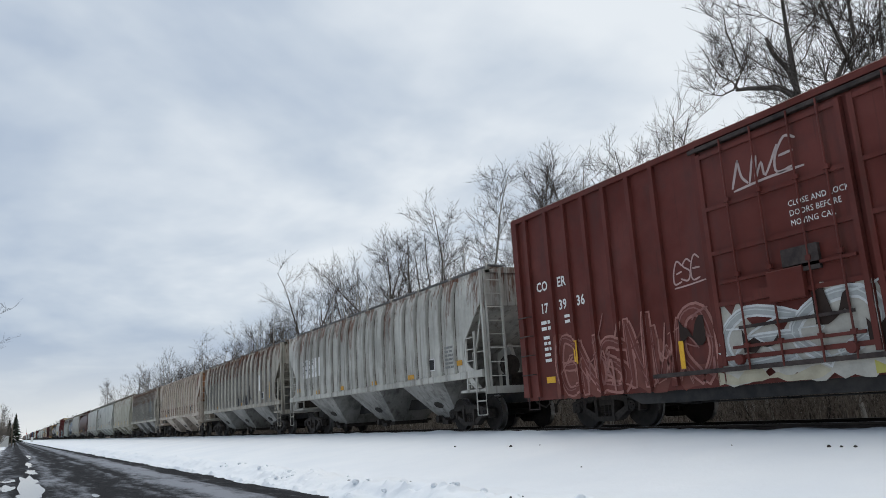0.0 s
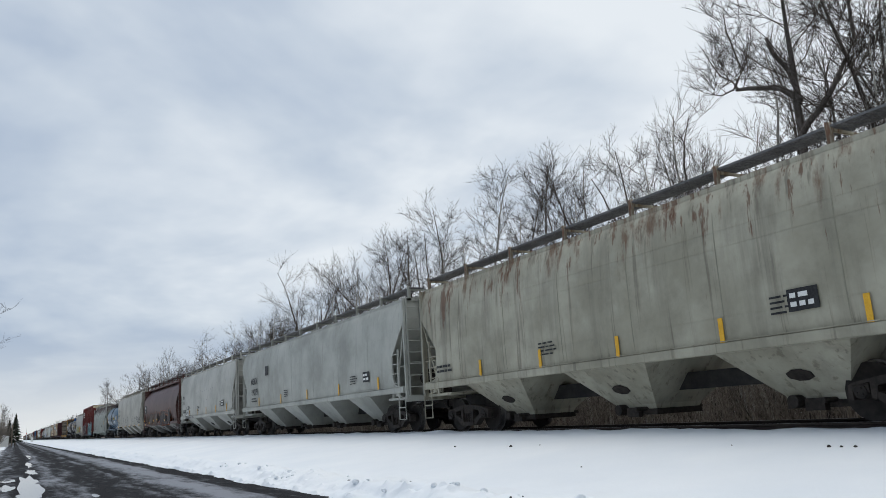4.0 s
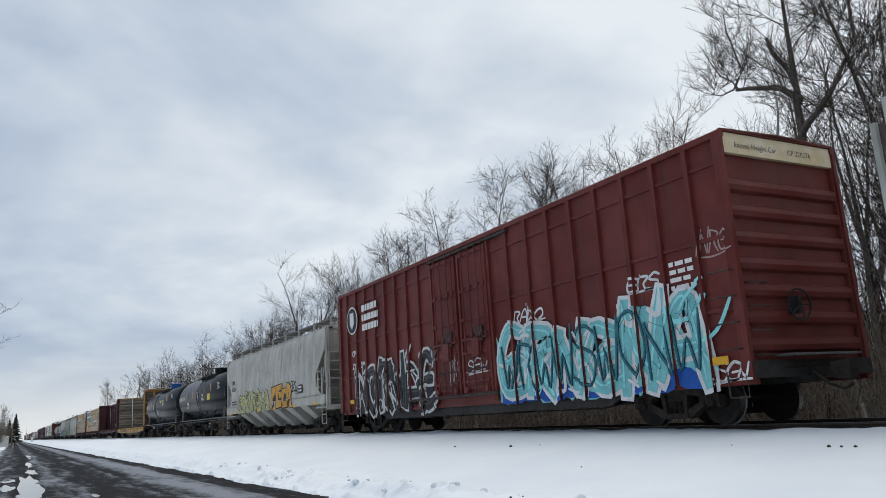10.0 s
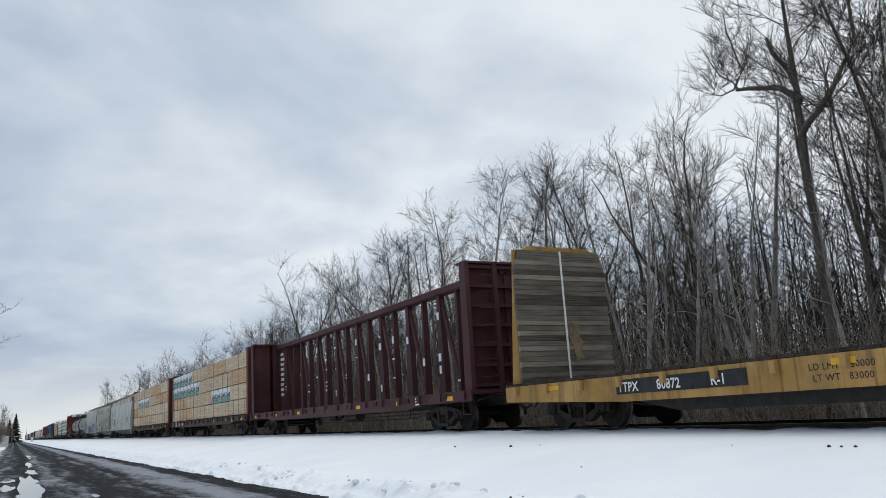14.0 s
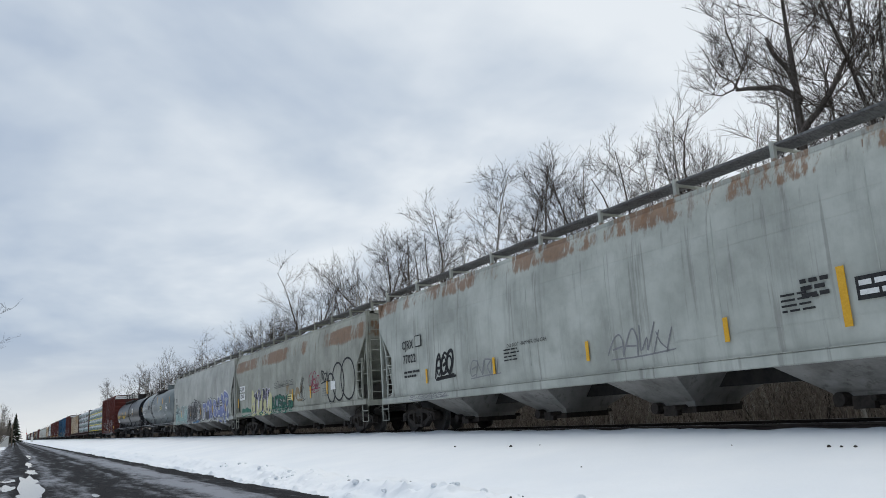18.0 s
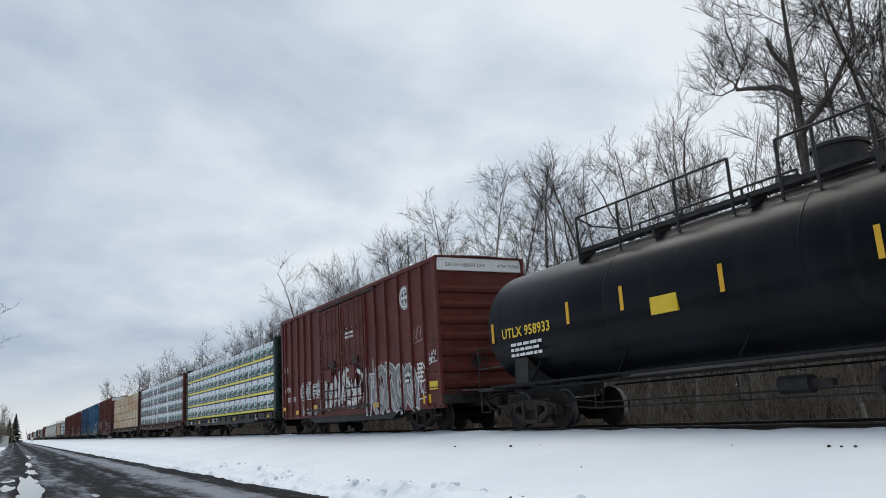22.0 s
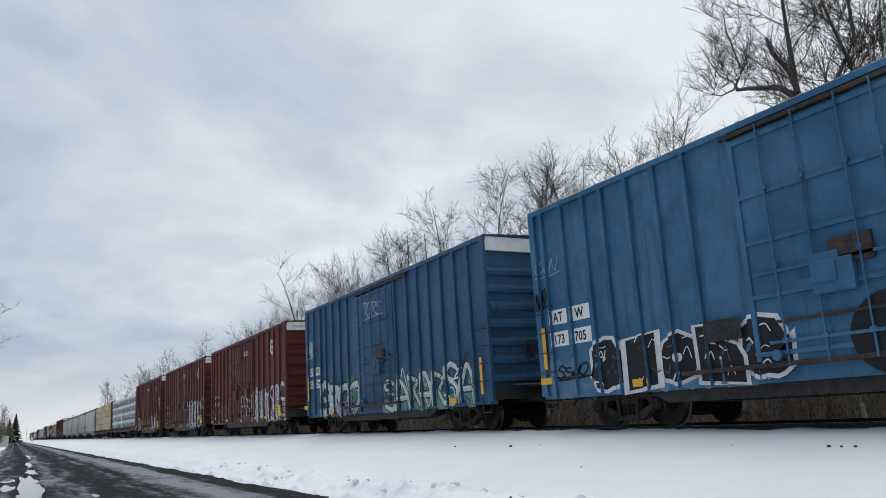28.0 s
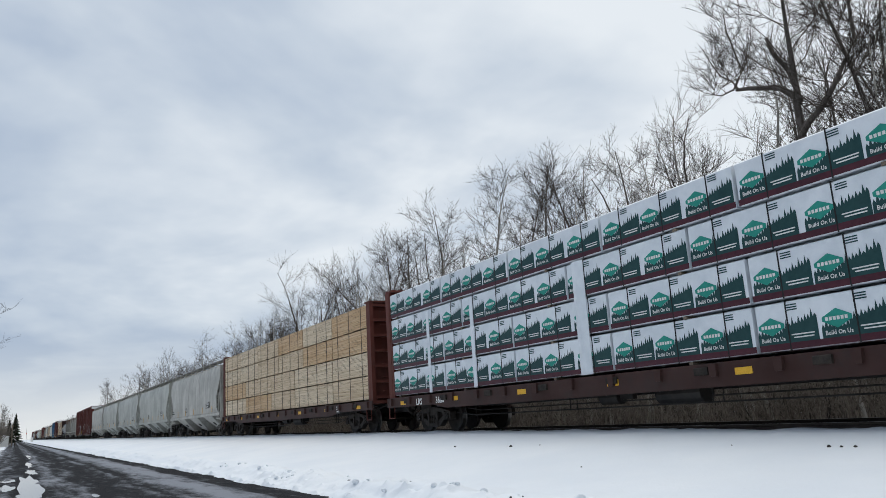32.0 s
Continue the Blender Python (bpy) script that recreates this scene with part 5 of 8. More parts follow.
def print_meshes(length, h, seed, stripe, q):
    """The printed side of a wrapped pack: fir skyline, diamonds, bars and the foot stripe, all flat on the wrap."""
    rnd = random.Random(seed)
    y = -PACK_W / 2 - 0.004
    green, teal, white = Shape(), Shape(), Shape()
    n = max(1, round(length / 1.21))
    w = length / n
    base = 0.16 * h
    for i in range(n):
        x0 = i * w + rnd.uniform(-0.03, 0.03)
        pts = [(max(0.0, x0 + 0.02), base)]
        for k in range(19):
            xx = x0 + 0.02 + (w - 0.06) * (k + 0.5) / 19
            t = 0.36 + 0.02 * math.sin(k) if k < 8 else 0.45 + 0.018 * (k - 8)
            pk = h * (t + (0.17 if k % 2 else 0.08) * rnd.uniform(0.6, 1.15))
            pts += [(xx - 0.027, h * t), (xx - 0.012, h * t + 0.5 * (pk - h * t)), (xx, pk), (xx + 0.012, h * t + 0.5 * (pk - h * t)), (xx + 0.027, h * t)]
        pts.append((min(length, x0 + w - 0.04), base))
        # one triangle fan per column keeps every piece convex
        for (xa, za), (xb, zb) in zip(pts, pts[1:]):
            if xb > xa:
                green.raw([(xa, y, base), (xb, y, base), (xb, y, zb), (xa, y, za)], [(0, 1, 2, 3)])
        cx, cz = x0 + 0.30, h * 0.52
        teal.raw([(cx - 0.25, y - 0.003, cz - 0.03), (cx, y - 0.003, cz - 0.15), (cx + 0.25, y - 0.003, cz - 0.03), (cx + 0.25, y - 0.003, cz + 0.03), (cx, y - 0.003, cz + 0.15), (cx - 0.25, y - 0.003, cz + 0.03)], [(0, 1, 2, 3, 4, 5)])
        for k in range(6):
            white.box(cx - 0.19 + 0.065 * k, cx - 0.145 + 0.065 * k, y - 0.008, y - 0.004, cz - 0.028, cz + 0.028)
        flat_text(white, SLOGAN, cx - 0.22, y - 0.006, h * 0.215)
        white.box(x0 + 0.66, x0 + 1.08, y - 0.006, y - 0.002, h * 0.30, h * 0.325)
        white.box(x0 + 0.70, x0 + 1.06, y - 0.006, y - 0.002, h * 0.24, h * 0.265)
        for k in range(3):
            green.box(x0 + 0.62, x0 + 0.82, y - 0.002, y, h * (0.80 + 0.05 * k), h * (0.825 + 0.05 * k))
    foot = Shape()
    if stripe == "red":
        foot.box(0, length, y - 0.003, y, 0.03 * h, base)
    else:
        foot.box(0, length, y - 0.003, y, 0.02, base - 0.01)
    mats = {"yellow": M_WRAP_YELLOW, "teal": M_WRAP_TEAL, "red": M_WRAP_RED}
    return [("tree_print", green, M_WRAP_GREEN), ("diamond_print", teal, M_WRAP_TEAL), ("white_print", white, M_WHITE), ("foot_stripe", foot, mats[stripe])]


PACK_CACHE = {}


def pack_meshes(kind, length, h, variant):
    key = (kind, round(length, 2), round(h, 2), variant)
    if key in PACK_CACHE:
        return PACK_CACHE[key]
    rnd = random.Random(hash(key[1:]) % 999 + 7 * variant)
    y = PACK_W / 2
    out = []
    if kind == "bare":
        # one stack: a stepped outline whose courses stand proud by turns
        s = Shape()
        n = 18
        ring = []
        for k in range(n):
            z, d = h * k / n, rnd.uniform(0.0, 0.012)
            ring += [(-y + 0.02, z), (-y + d, z + 0.004), (-y + d, z + h / n - 0.005)]
        side = ring + [(-y + 0.02, h)]
        ends = [0.0, length]
        s.raw([(x, yy, zz) for x in ends for yy, zz in side], [(i, len(side) + i, len(side) + i + 1, i + 1) for i in range(len(side) - 1)])
        s.box(0.012, length - 0.012, -y + 0.015, y, 0.0, h)
        out.append(("lumber_pack", s, M_SAWN[variant % 3]))
    else:
        s = Shape()
        c = 0.03
        s.prism_x([(-y + c, 0.01), (y - c, 0.01), (y, 0.01 + c), (y, h - c), (y - c, h - 0.005), (-y + c, h - 0.005), (-y, h - c), (-y, 0.01 + c)], 0.005, length - 0.005)
        out.append(("lumber_pack", s, M_WRAP))
        out += print_meshes(length, h, variant, kind, -1)
    for k in range(max(2, round(length / 1.22))):
        x = length * (k + 0.5) / max(2, round(length / 1.22))
        ring = [(-y - 0.008, 0.0), (-y + 0.002, 0.0), (-y + 0.002, h - 0.004), (y, h - 0.004), (y, h + 0.005), (-y - 0.008, h + 0.005)]
        out.append(("strap", Shape().prism_x(ring, x - 0.012, x + 0.012), M_STRAP))
    out = [(n, sh.mesh(n, m), m) for n, sh, m in out]
    PACK_CACHE[key] = out
    return out


def lumber_pack(car, kind, x, y, z, length, h, variant):
    meshes = pack_meshes(kind, length, h, variant)
    pk = part("lumber_pack", meshes[0][1], meshes[0][2], car, "bundle of pale sawn boards" if kind == "bare" else "lumber bundle in printed white wrap")
    pk.location = (x, y, z)
    if y > 0:
        return
    for n, me, m in meshes[1:]:
        part(n, me, m, pk)


def centerbeam(R, L, mat, tiers, H=4.55, label="", seed=1, sticker=True, sill_mat=None, flaps=()):
    """Centre-beam flat car; tiers lists the kinds of packs from the deck up, or is empty."""
    half = (R - L) / 2
    car = start_car("centerbeam_car", label, R, L)
    zd = 1.10
    running_gear(car, half, half - 2.4, 0.78)
    deck_gear(car, half, sill_mat or mat, zd)
    part("deck", Shape().box(-half, half, -1.46, 1.46, zd - 0.10, zd), mat, car)
    for q in (-1, 1):
        end_frame(car, q * (half - 0.2), q, mat, H, 1.38, zd=zd)
        part("stirrup", stirrup_shape(q * (half - 0.5), q * (half - 0.1), -1.5, 0.46, 0.8), mat, car)
    part("top_chord", Shape().chunk(-half + 0.2, half - 0.2, -0.19, 0.19, H - 0.26, H - 0.02, 0.03), mat, car)
    n = 18
    me_post = Shape().prism_x([(-0.13, zd), (0.13, zd), (0.09, H - 0.25), (-0.09, H - 0.25)], -0.06, 0.06).mesh("beam_post", mat)
    me_wide = Shape().prism_y([(-0.21, zd), (0.21, zd), (0.10, H - 0.25), (-0.10, H - 0.25)], -0.10, 0.10).mesh("beam_post", mat)
    for i in range(n + 1):
        part("beam_post", me_wide if i % 2 else me_post, mat, car).location.x = -half + 0.6 + (2 * half - 1.2) * i / n
    w = (2 * half - 1.2) / n
    for i in range(1, n, 2):
        x = -half + 0.6 + w * i
        s = Shape().prism_y([(x, H - 0.4), (x + 0.16, H - 0.4), (x + w * 0.98, zd + 0.1), (x + w * 0.98 - 0.16, zd + 0.1)], -0.05, 0.05)
        part("diagonal_brace", s, mat, car)
    s = Shape().box(-half + 0.2, -half + 1.5, -0.05, 0.05, zd, H - 0.2).box(half - 1.5, half - 0.2, -0.05, 0.05, zd, H - 0.2)
    part("end_web", s, mat, car)
    rnd = random.Random(seed)
    inner = half - 0.30
    if tiers:
        h = 0.0
        z = zd + 0.06
        for t, kind in enumerate(tiers):
            hh = 0.84
            cuts = rnd.choice(((0.1665, 0.333, 0.5, 0.6665, 0.833), (0.11, 0.33, 0.55, 0.78), (0.22, 0.44, 0.61, 0.83)))
            edges = [0.0, *cuts, 1.0]
            for i, (a, b) in enumerate(zip(edges, edges[1:])):
                k = kind[i % len(kind)] if isinstance(kind, (list, tuple)) else kind
                ln = 2 * inner * (b - a) - 0.07
                for side in (-1, 1):
                    lumber_pack(car, k, -inner + 2 * inner * a + 0.02, side * (0.15 + PACK_W / 2), z, ln, hh - 0.045, (i * 2 + t * 5 + i * t) % 7 % 3)
            strip = Shape().box(-0.045, 0.045, -1.42, 1.42, -0.05, 0.0).mesh("spacer_strip", M_PLANK)
            for i in range(6):
                part("spacer_strip", strip, M_PLANK, car).location = (-inner + 0.5 + (2 * inner - 1.0) * i / 5, 0, z)
            z += hh
    for x, w, top in flaps:
        part("wrap_flap", Shape().loft([[(x - w / 2, -1.425, z), (x - w * 0.1, -1.47, z), (x + w / 2, -1.44, z), (x + w / 2, -1.42, z), (x - w / 2, -1.415, z)] for z in (zd + 0.05, zd + 0.86, zd + 0.9, zd + 1.70, zd + 1.74, top)]), M_WRAP, car, "loose white wrap hanging over the pack ends")
    winch = Shape().chunk(-0.16, 0.16, -1.57, -1.51, zd - 0.20, zd - 0.06, 0.015).mesh("winch", M_STEEL)
    for i in range(9):
        part("winch", winch, M_STEEL, car).location.x = -half + 1.5 + (2 * half - 3.0) * i / 8
    reflectors(car, [(-half + 1.2 + (2 * half - 2.4) * i / 6, zd - 0.24) for i in range(7)], -1.522, 0.36, 0.12)
    if sticker:
        part("consolidated_stencil", Shape().box(half - 3.4, half - 3.0, -1.528, -1.522, zd - 0.34, zd - 0.04), M_INK, car)
        bars(car, 3, half - 3.36, zd - 0.12, 0.3, 0.085, M_WHITE, -1.532, seed)
    return car, half


def sill_text(car, half, k, text):
    """White lettering on the side sill, between two of its stake pockets."""
    n = int(half * 2 / 1.35)
    mid = -half + 0.35 + (2 * half - 0.7) * (k + 0.5) / n
    return letter(car, text, mid - 0.085 * len(text), 0.83, 0.26, M_WHITE, -1.526, 0.95, 0.006)


def bulkhead_flat(R, L, mat, H=4.45, label=""):
    half = (R - L) / 2
    car = start_car("flat_car", label, R, L)
    zd = 1.05
    running_gear(car, half, half - 2.3, 0.72)
    for q in (-1, 1):
        part("side_sill", Shape().prism_y([(-half, zd), (-half, zd - 0.36), (-half + 4.4, zd - 0.52), (half - 4.4, zd - 0.52), (half, zd - 0.36), (half, zd)], q * 1.44, q * 1.50), mat, car)
        part("belly_sill", Shape().prism_y([(-half + 3.9, zd - 0.46), (-half + 5.4, zd - 0.74), (half - 5.4, zd - 0.74), (half - 3.9, zd - 0.46)], q * 1.05, q * 1.10), M_BLACK, car)
    me = Shape().box(-0.07, 0.07, -1.57, -1.495, zd - 0.22, zd - 0.02).mesh("stake_pocket", mat)
    for i in range(17):
        part("stake_pocket", me, mat, car).location.x = -half + 0.5 + (2 * half - 1.0) * i / 16
    n = 60
    me_plank = Shape().box(-half / n + 0.008, half / n - 0.008, -1.5, 1.5, zd, zd + 0.06).mesh("deck_plank", M_DECK)
    for i in range(n):
        p = part("deck_plank", me_plank, M_PLANK, car)
        p.location = (-half + 2 * half * (i + 0.5) / n, 0, 0.006 * (i % 3))
    for q in (-1, 1):
        x = q * (half - 0.55)
        bh = end_frame(car, x, q, mat, H, 1.33, M_BOARD[1], zd)
        k = 26
        rnd = random.Random(8 + q)
        pms = [Shape().box(x - q * (0.165 + 0.006 * j), x - q * 0.10, -1.46 + 0.012 * j, 1.44 + 0.014 * j, 0.0, (H - zd) / k - 0.010).mesh("bulkhead_plank", M_BOARD[j]) for j in range(3)]
        for i in range(k):
            p = part("bulkhead_plank", pms[rnd.randrange(3)], M_PLANK, bh)
            p.location = (0, 0.0, zd + 0.07 + (H - zd - 0.06) * i / k)
            if i > k - 4:
                p.scale.y = 1.0 - 0.035 * (i - k + 4)
        patch = [(0.10, 2.62), (0.42, 2.55), (0.38, 2.30), (0.50, 2.12), (0.44, 1.86), (0.52, 1.70), (0.24, 1.62), (0.20, 1.92), (0.08, 2.2)]
        xs = sorted((x - q * 0.182, x - q * 0.172))
        part("worn_patch", Shape().prism_x(patch, *xs), grained("splintered_wood", (0.12, 0.085, 0.055), (0.28, 0.21, 0.14), 7.0, 0.9), bh, "splintered bare patch in the planks")
        part("load_strap", Shape().box(*sorted((x - q * 0.192, x - q * 0.184)), -0.03, 0.03, zd + 0.1, H), M_WHITE, bh, "white strap hanging down the planks")
    return car, half

# ---- the train, from its head to its tail ----
RED, RED2, RED3 = (0.128, 0.028, 0.020), (0.120, 0.026, 0.020), (0.128, 0.034, 0.027)
M_RED = paint("boxcar_red", RED, 0.25, 0.5, 0.30, 0.55, seed=1)
M_RED2 = paint("boxcar_oxide_red", RED2, 0.2, 0.4, 0.28, 0.55, seed=2)
M_RED3 = paint("boxcar_brown_red", RED3, 0.3, 0.5, 0.35, 0.55, seed=3)
M_CPRED = paint("boxcar_bright_red", (0.150, 0.027, 0.022), 0.2, 0.6, 0.3, 0.5, seed=4)
M_BLUE = paint("boxcar_blue", (0.036, 0.138, 0.262), 0.15, 0.5, 0.3, 0.5, seed=5)
M_BLUE2 = paint("boxcar_dark_blue", (0.028, 0.095, 0.185), 0.2, 0.5, 0.35, 0.5, seed=6)
M_HOP_A = paint("hopper_pale_grey", (0.470, 0.455, 0.405), 0.45, 0.8, 0.22, 0.6, 0.9, seed=7, rust_run=0.45)
M_HOP_B = paint("hopper_stained_grey", (0.430, 0.395, 0.325), 0.6, 1.0, 0.25, 0.6, 0.8, seed=8, rust_run=1.0)
M_HOP_C = paint("hopper_pinkish_white", (0.500, 0.420, 0.340), 0.55, 0.7, 0.28, 0.6, 0.4, seed=9, rust_run=1.0)
M_HOP_D = paint("hopper_dull_grey", (0.455, 0.420, 0.345), 0.55, 1.0, 0.30, 0.6, 0.8, seed=10, rust_run=0.7)
M_HOP_E = paint("hopper_yellowed_grey", (0.385, 0.365, 0.280), 0.35, 0.7, 0.22, 0.5, 0.8, seed=11, rust_run=0.4)
M_HOP_F = paint("hopper_clean_grey", (0.360, 0.364, 0.322), 0.05, 0.3, 0.12, 0.42, seed=12)
M_HOP_G = paint("hopper_light_grey", (0.376, 0.372, 0.329), 0.05, 0.2, 0.10, 0.42, seed=13)
M_HOP_H = paint("hopper_brown", (0.094, 0.043, 0.035), 0.30, 0.5, 0.25, 0.42, seed=14)
M_HOP_I = paint("hopper_cream_grey", (0.355, 0.340, 0.288), 0.05, 0.2, 0.10, 0.42, seed=15)
M_HOP_J = paint("hopper_grey_rusted_top", (0.330, 0.350, 0.305), 0.5, 0.8, 0.3, 0.5, 1.5, seed=16, rust_run=0.4, rust_tint=((0.060, 0.036, 0.042), (0.125, 0.082, 0.080)))
M_HOP_K = paint("hopper_warm_grey", (0.435, 0.420, 0.375), 0.05, 0.6, 0.15, 0.45, seed=17)
M_HOP_L = paint("hopper_blue_grey", (0.430, 0.450, 0.405), 0.15, 0.5, 0.15, 0.45, 0.6, seed=18, band=(3.55, 4.4, 0.05))
M_HOP_M = paint("hopper_rusty_grey", (0.325, 0.330, 0.278), 0.40, 0.5, 0.22, 0.5, 0.2, seed=19, band=(3.1, 3.95, 0.95))
M_HOP_N = paint("hopper_ash_grey", (0.383, 0.389, 0.351), 0.1, 0.4, 0.15, 0.45, seed=20)
M_TANK_BLUE = paint("tank_blue", (0.060, 0.125, 0.190), 0.1, 0.3, 0.15, 0.30, seed=21)
M_TANK_BLACK = paint("tank_black", (0.0043, 0.0052, 0.0078), 0.0, 0.3, 0.0, 0.28, seed=22)
M_TANK_BLACK.node_tree.nodes["Principled BSDF"].inputs["Specular IOR Level"].default_value = 0.08
M_TANK_BLACK.node_tree.nodes["Bump"].inputs["Strength"].default_value = 0.06
M_TANK_GREY = paint("tank_grey", (0.160, 0.190, 0.193), 0.1, 0.5, 0.3, 0.34, seed=23)
M_TANK_RAIL = paint("rail_pale_grey", (0.19, 0.195, 0.195), 0.2, 0.3, 0.3, 0.5, seed=34)
M_CAP_BLUE = paint("cap_blue", (0.010, 0.10, 0.32), 0.05, 0.2, 0.05, 0.4, seed=24)
M_CB_PURPLE = paint("centerbeam_maroon", (0.070, 0.024, 0.026), 0.2, 0.4, 0.30, 0.55, seed=25)
M_CB_RED = paint("centerbeam_red", (0.125, 0.034, 0.024), 0.35, 0.4, 0.35, 0.6, seed=26)
M_CB_GREEN = paint("centerbeam_green", (0.020, 0.040, 0.036), 0.15, 0.4, 0.30, 0.55, seed=27)
M_CB_BROWN = paint("centerbeam_brown", (0.060, 0.026, 0.020), 0.35, 0.4, 0.40, 0.6, seed=28)
M_CB_SILL = paint("centerbeam_dark_sill", (0.050, 0.022, 0.018), 0.4, 0.4, 0.5, 0.6, seed=35)
M_TTX = paint("flat_car_yellow", (0.44, 0.245, 0.062), 0.5, 0.8, 0.4, 0.55, seed=29)
M_ORANGE_RUST = paint("rusted_orange_end", (0.36, 0.15, 0.06), 0.6, 0.6, 0.4, 0.65, seed=30)
M_RIB_PALE = paint("rib_pale_grey", (0.44, 0.43, 0.385), 0.5, 0.9, 0.4, 0.6, 0.7, seed=36, rust_run=0.5)
M_RIB = paint("rib_grimy_grey", (0.32, 0.31, 0.28), 0.75, 1.0, 0.6, 0.6, 0.9, seed=33, rust_run=1.0)
# dusty bays; the shade on their inward slopes is mixed into this grey
M_BAY_GREY = paint("bay_dusty_grey", (0.265, 0.257, 0.235), 0.4, 0.7, 0.65, 0.6, seed=31)
M_PLACARD_PALE = grained("faded_placard", (0.50, 0.46, 0.22), (0.62, 0.58, 0.34), 12.0, 0.5)
GREY_INK = grained("faded_lettering", (0.16, 0.16, 0.155), (0.24, 0.24, 0.23), 20.0, 0.5)
WHT, BLK, GRY = (0.66, 0.67, 0.67), (0.02, 0.02, 0.022), (0.25, 0.25, 0.26)

# 1: red boxcar with white graffiti over its door
car, zn, hf = boxcar(0.2, -15.55, M_RED, (-1.85, 4.1), 2, label="weathered red boxcar with peeling white graffiti over its door", at_posts=(-7.32, -6.5, -5.82, -5.13, -4.43, -3.67, -2.98, 4.9, 5.7, 6.5, 7.2), marks=(
    ("CO", -7.12, 3.18, 0.31, M_WHITE), ("ER", -6.32, 3.18, 0.31, M_WHITE), ("17", -7.02, 2.66, 0.31, M_WHITE), ("39", -6.32, 2.66, 0.31, M_WHITE), ("36", -5.68, 2.66, 0.31, M_WHITE)))
PINK = (0.34, 0.165, 0.14)
blotch(car, -6.6, -2.0, 0.72, 2.0, zn, (0.165, 0.058, 0.045), 2, ragged=0.5)
graffiti(car, -6.5, -2.0, 0.78, 1.95, zn, (0.155, 0.050, 0.040), PINK, 3, letters=6, weight=0.16)
blotch(car, -1.8, 4.2, 0.72, 2.05, zn, (0.43, 0.41, 0.36), 6, 0.003, 0.35)
blotch(car, -2.0, 0.2, 0.70, 0.98, zn, (0.42, 0.38, 0.28), 7, 0.004, 1.0)
blotch(car, 0.9, 2.4, 0.70, 0.90, zn, (0.46, 0.42, 0.12), 9, 0.004, 1.0)
graffiti(car, -1.7, 4.0, 0.95, 1.95, zn, (0.36, 0.37, 0.36), (0.60, 0.61, 0.60), 4, letters=4, weight=0.12)
for k, (a, b, c, d) in enumerate(((-2.75, -2.15, 1.45, 1.95), (-1.3, -0.6, 1.2, 1.6), (0.1, 0.7, 1.5, 2.0), (0.9, 1.6, 1.1, 1.5), (2.0, 3.1, 0.9, 1.5))):
    blotch(car, a, b, c, d, zn, (0.030, 0.018, 0.014), 60 + k, 0.033, 0.9, "rust_scab", "dark scab of rust")
scrawl(car, -1.05, 0.2, 3.95, 4.55, zn, (0.45, 0.36, 0.34), 5, 0.07)
scrawl(car, -2.75, -2.1, 2.55, 3.1, zn, (0.45, 0.30, 0.28), 8, 0.05)
for text, z in (("CLOSE AND LOCK", 3.40), ("DOORS BEFORE", 3.24), ("MOVING CAR", 3.08)):
    letter(car, text, -0.08, z, 0.135, M_WHITE, -1.59, 0.9)
bars(car, 2, -7.05, 2.40, 0.4, 0.14, M_WHITE, -1.527, 11)
bars(car, 5, -7.0, 2.05, 0.3, 0.13, M_WHITE, -1.527, 12)
bars(car, 2, -6.15, 2.45, 0.35, 0.12, M_WHITE, -1.527, 13)
reflectors(car, [(-5.78, 1.40), (-2.70, 1.05)], -1.605, 0.11, 0.5)
reflectors(car, [(-6.85, 1.05)], -1.527, 0.32, 0.14)

